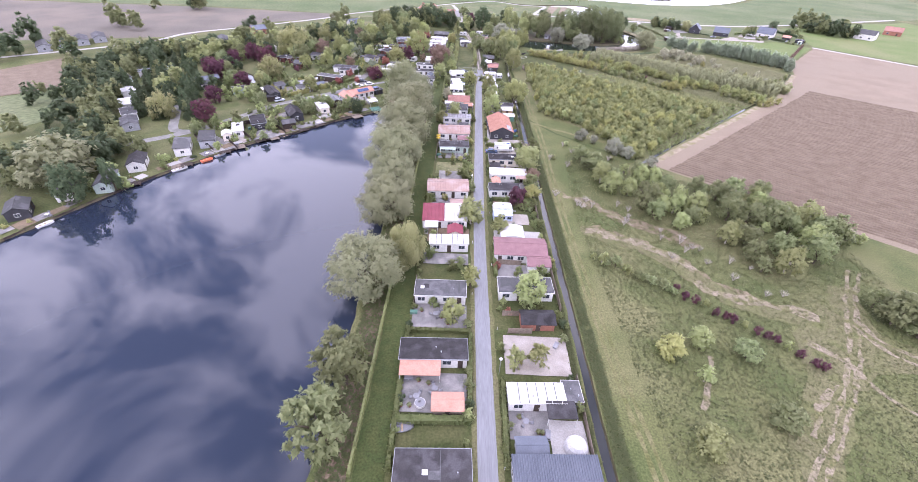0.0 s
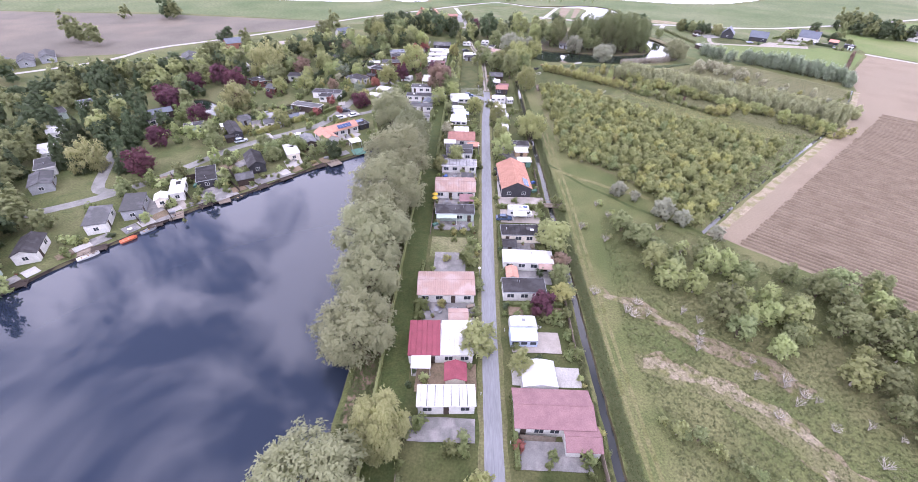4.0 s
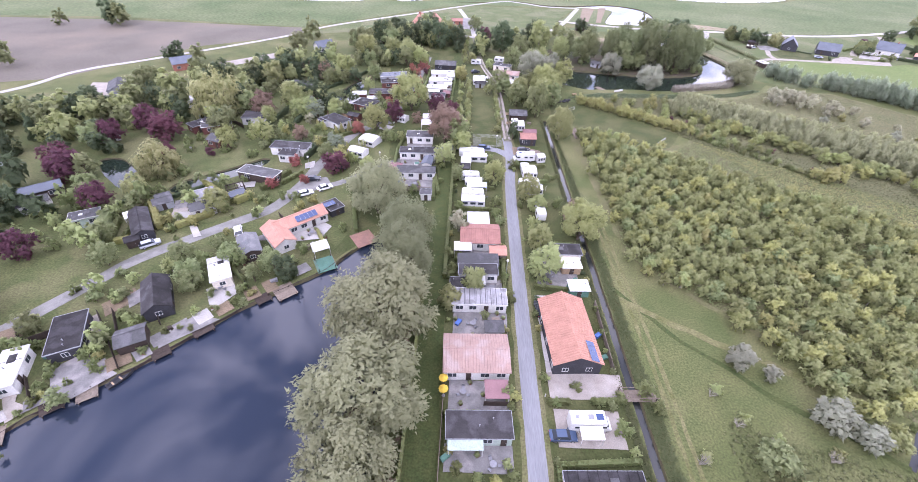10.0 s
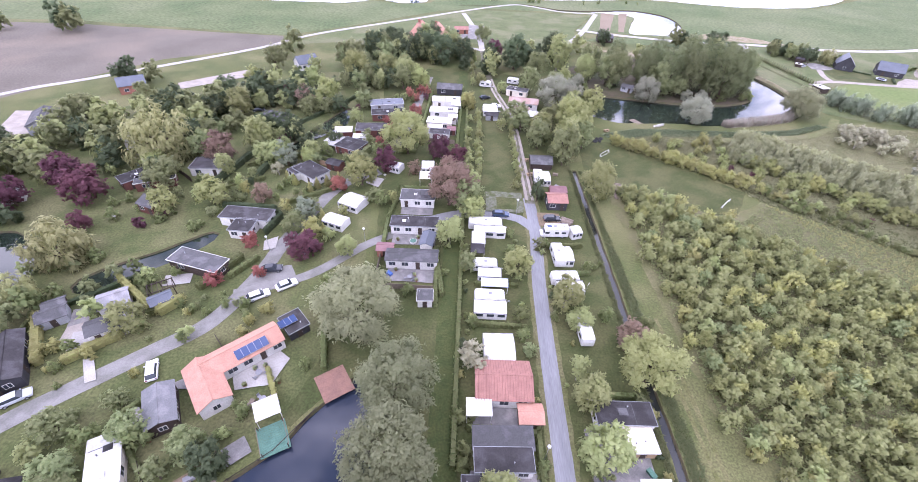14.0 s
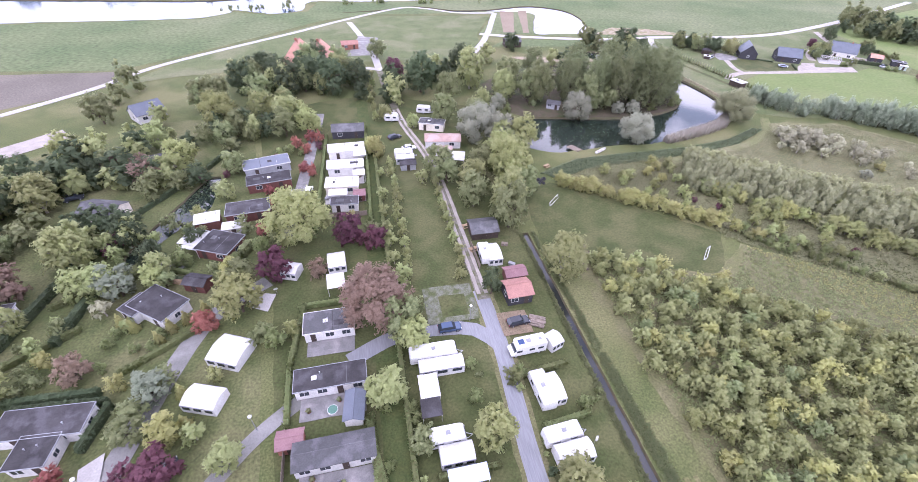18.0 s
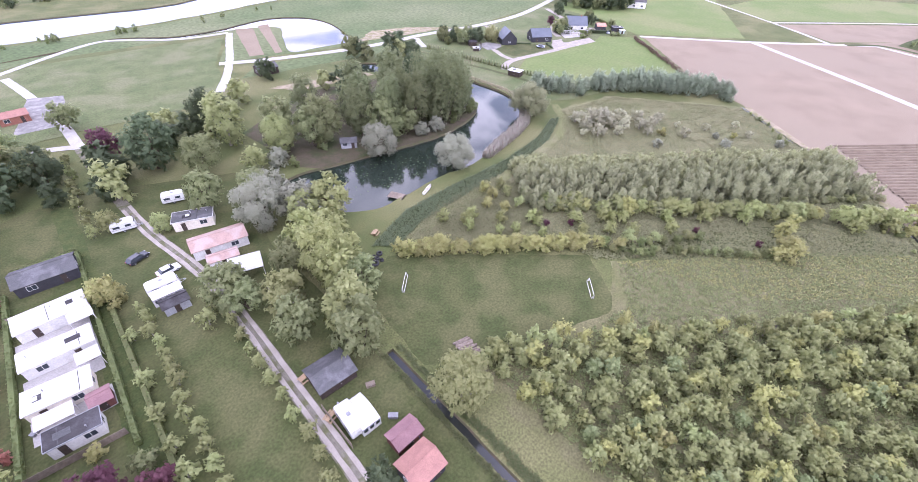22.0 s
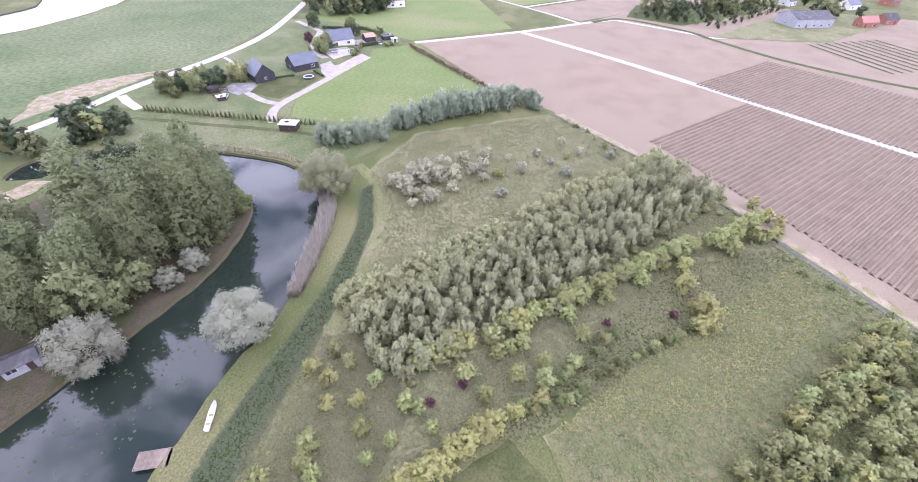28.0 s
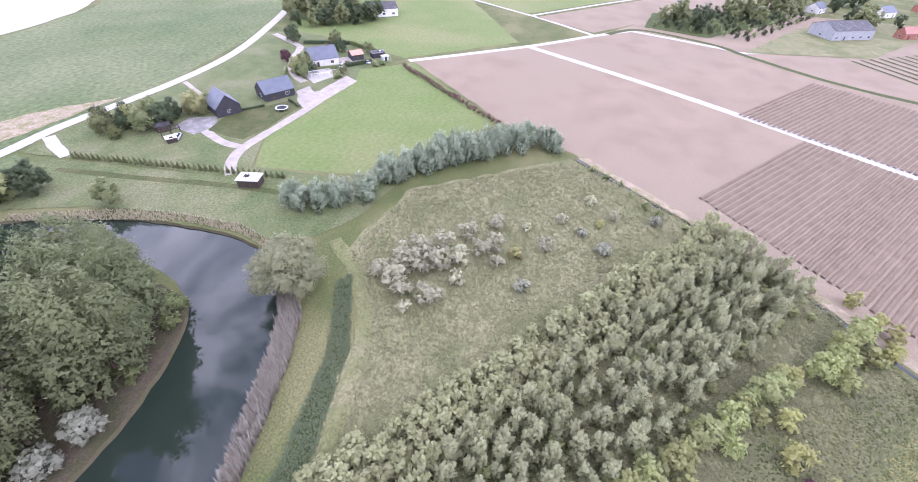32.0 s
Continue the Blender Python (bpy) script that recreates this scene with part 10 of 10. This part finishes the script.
for i in range(26):
    t = i / 25
    bare_shrub(26 + 40 * t + PB.gauss(0, 3), 106 - 34 * t + PB.gauss(0, 5), PB.uniform(0.8, 1.8), PB.uniform(1.0, 2.4))
for x, y in ((30.3, 144.3), (37.8, 150.5), (48, 142), (53, 138.3), (32.4, 139.1), (24, 133), (36, 136), (44, 134), (41, 128), (29, 128)):
    bare_shrub(x, y, PB.uniform(0.9, 1.6), PB.uniform(1.2, 2.2))
    tree("olive", x + 1.2, y + 0.8, PB.uniform(0.8, 1.3), PB.uniform(1.4, 2.2), "meadow shrubs")

# ---- saplings along the lane's meadow ----
for x, y0, y1, n in ((-11.6, 246, 292, 15), (-0.6, 244, 286, 12)):
    for i in range(n):
        tree("olive", x + GR.gauss(0, 0.3), y0 + (y1 - y0) * i / (n - 1), GR.uniform(1.0, 1.7), GR.uniform(2.4, 3.8), "sapling rows")
for i in range(9):
    tree("olive", -13.4 + GR.gauss(0, 0.4), 322 + 5.2 * i, GR.uniform(1.0, 1.6), GR.uniform(2.4, 3.6), "sapling rows")
for i in range(40):
    t = i / 39
    conifer(133.4 + 10.2 * t, 387.6 - 58 * t, 0.55, 2.4, L_GREEN, "young upright hedge conifer")
for i in range(26):
    t = i / 25
    tree("copper", 194 + 39.6 * t, 284.6 + 49 * t, GR.uniform(0.9, 1.3), GR.uniform(1.5, 2.2), "red-brown field hedge", True)
for i in range(34):
    t = i / 33
    tree("bush" if i % 3 else "olive", 58 + 118 * t + GR.gauss(0, 0.8), 134.5 + 119 * t + GR.gauss(0, 0.8), GR.uniform(0.5, 1.2), GR.uniform(0.9, 2.2), "field edge scrub", True)
grove([(173, 381), (152, 391), (160, 383), (228, 386), (213, 366), (245, 366), (165, 378)], ("green", "olive", "dark"), 18, 3.0, 1.6, 3.6, "house garden trees")
grove([(290, 408), (297, 396), (285, 415), (300, 402)], ("dark", "green"), 12, 5, 4.0, 6.0, "far copse", True)
grove([(363, 219), (395, 183), (427, 149), (440, 135), (468, 102), (400, 100)], ("dark", "green"), 34, 9, 3.5, 6.0, "far village trees", True)
grove([(-252, 368), (-231, 371), (-224, 300), (-242, 232), (-205, 228)], ("dark", "green"), 16, 7, 4.0, 6.5, "far copse", True)
grove([(-60, 425), (-85, 430), (-120, 440), (-150, 430), (-170, 440)], ("dark", "green"), 0, 7, 3.0, 5.0, "far copse", True)
grove([(30, 372), (48, 376), (70, 372), (100, 392), (112, 385), (60, 392)], ("green", "olive", "dark"), 16, 4, 2.4, 4.6, "pond side trees", True)
grove([(20, 330), (10, 352), (-8, 340), (30, 365), (16, 362)], ("green", "olive", "dark"), 12, 3.5, 3.0, 5.0, "pond side trees", True)
grove([(26, 322), (34, 329), (44, 328)], ("bush", "green"), 8, 2.5, 1.0, 2.0, "pond side shrubs")
for x, y, r, h in ((-62.5, 172.6, 2.6, 5.5), (-67.4, 166.0, 2.9, 6.0), (-52.2, 170.6, 2.6, 6.0), (-66.4, 163.8, 2.6, 5.2), (-55.0, 167.0, 2.0, 4.6), (-89.6, 152, 2.2, 5), (-98, 140, 2.4, 5)):
    tree("green", x, y, r, h, "lakeside garden trees")
for x, y, r in ((-71.4, 155, 1.2), (-75.6, 147.6, 1.3), (-80, 144, 1.1), (-10.2, 62, 1.3), (-12, 78, 1.5), (-5, 74, 1.2), (13.4, 73.4, 1.4), (4.6, 79, 1.0), (13.6, 92, 1.2), (12.4, 101, 1.5), (-4, 124, 1.5), (-13, 134, 1.2), (-3.8, 142.6, 1.5), (13.6, 137, 1.7), (12.8, 199, 1.6), (3.8, 220, 1.2), (12, 213, 1.2), (-4.6, 217, 1.4), (-4.2, 223, 1.3), (-13, 196.2, 1.4), (-3.6, 193.4, 1.5), (-29.6, 203, 1.2), (-26, 203.4, 1.4), (-30.8, 222.6, 1.5), (-42, 204.4, 1.6), (-35.6, 203.6, 1.5)):
    tree("bush", x, y, r, r * 1.9, "garden shrubs", True)
for x, y in ((-54.4, 240.2), (-52.2, 241.6), (-55.6, 237.6), (-60.8, 241.4), (-63.2, 242.8), (-49.6, 243.6), (-47.4, 221), (-49.2, 226.4)):
    conifer(x, y, 0.9, 3.6, L_YHEDGE, "yellow-green clipped garden conifer")

grove([(-80, 200), (-94, 205), (-105, 182), (-96, 228), (-85, 232), (-76, 243), (-68, 235), (-90, 255), (-108, 245), (-72, 256)], ("bush", "olive", "green"), 60, 4.5, 0.8, 1.7, "garden shrubs", True)
grove([(-66, 199), (-74, 196), (-83, 186), (-73, 180), (-64, 190), (-56, 196)], ("bush", "yellow", "green"), 36, 3.0, 0.6, 1.2, "garden shrubs", True)
grove([(-52, 172), (-60, 163), (-73, 150), (-82, 140), (-90, 128), (-98, 118), (-106, 104)], ("bush", "green", "olive"), 44, 3.0, 0.6, 1.4, "garden shrubs", True)
grove([(-52, 300), (-60, 292), (-40, 300), (-38, 268), (-56, 270), (-66, 262), (-48, 256)], ("bush", "green", "purple", "olive"), 40, 4.0, 0.9, 1.7, "garden shrubs", True)
grove([(-120, 215), (-112, 250), (-128, 240), (-100, 262), (-84, 270), (-120, 270), (-100, 280)], ("green", "dark", "olive"), 40, 6.0, 2.4, 4.0, "village woods", True)
grove([(-70, 285), (-76, 298), (-62, 310), (-50, 318), (-84, 290), (-70, 270)], ("green", "dark", "olive"), 30, 5.0, 2.2, 3.8, "village woods", True)
grove([(-140, 160), (-128, 140), (-120, 125), (-150, 180), (-135, 190), (-160, 210)], ("green", "dark"), 36, 6.0, 2.4, 4.2, "village woods", True)
join_woods()

# ---- floating leaves ----
def lily_leaves(name, poly, n, label, z):
    p = np.array(poly)
    lo, hi = p.min(0), p.max(0)
    out = []
    for _ in range(n):
        x, y = TUFT_RNG.uniform(lo[0], hi[0]), TUFT_RNG.uniform(lo[1], hi[1])
        if inside(poly, x, y):
            r, a = TUFT_RNG.uniform(0.1, 0.28), TUFT_RNG.uniform(0, 6)
            pts = [(x + r * math.cos(a + k), y + r * math.sin(a + k), z) for k in (0, 1.3, 2.6, 3.9, 5.1)]
            out += [pts[0], pts[1], pts[2], pts[0], pts[2], pts[3], pts[0], pts[3], pts[4]]
    tagged(new(name, triangles(name, np.array(out), L_DARK)), label, "water plants", "", "stuff")


lily_leaves("lily_leaves", [(28, 314), (34, 300), (60, 298), (74, 300), (60, 311), (40, 315)], 260, "floating lily leaves on the pond", -0.59)
lily_leaves("lily_leaves", [(-66, 268), (-62, 272), (-58, 278), (-57, 290), (-60, 290), (-64, 279)], 700, "floating lily leaves on the small pond", -0.39)
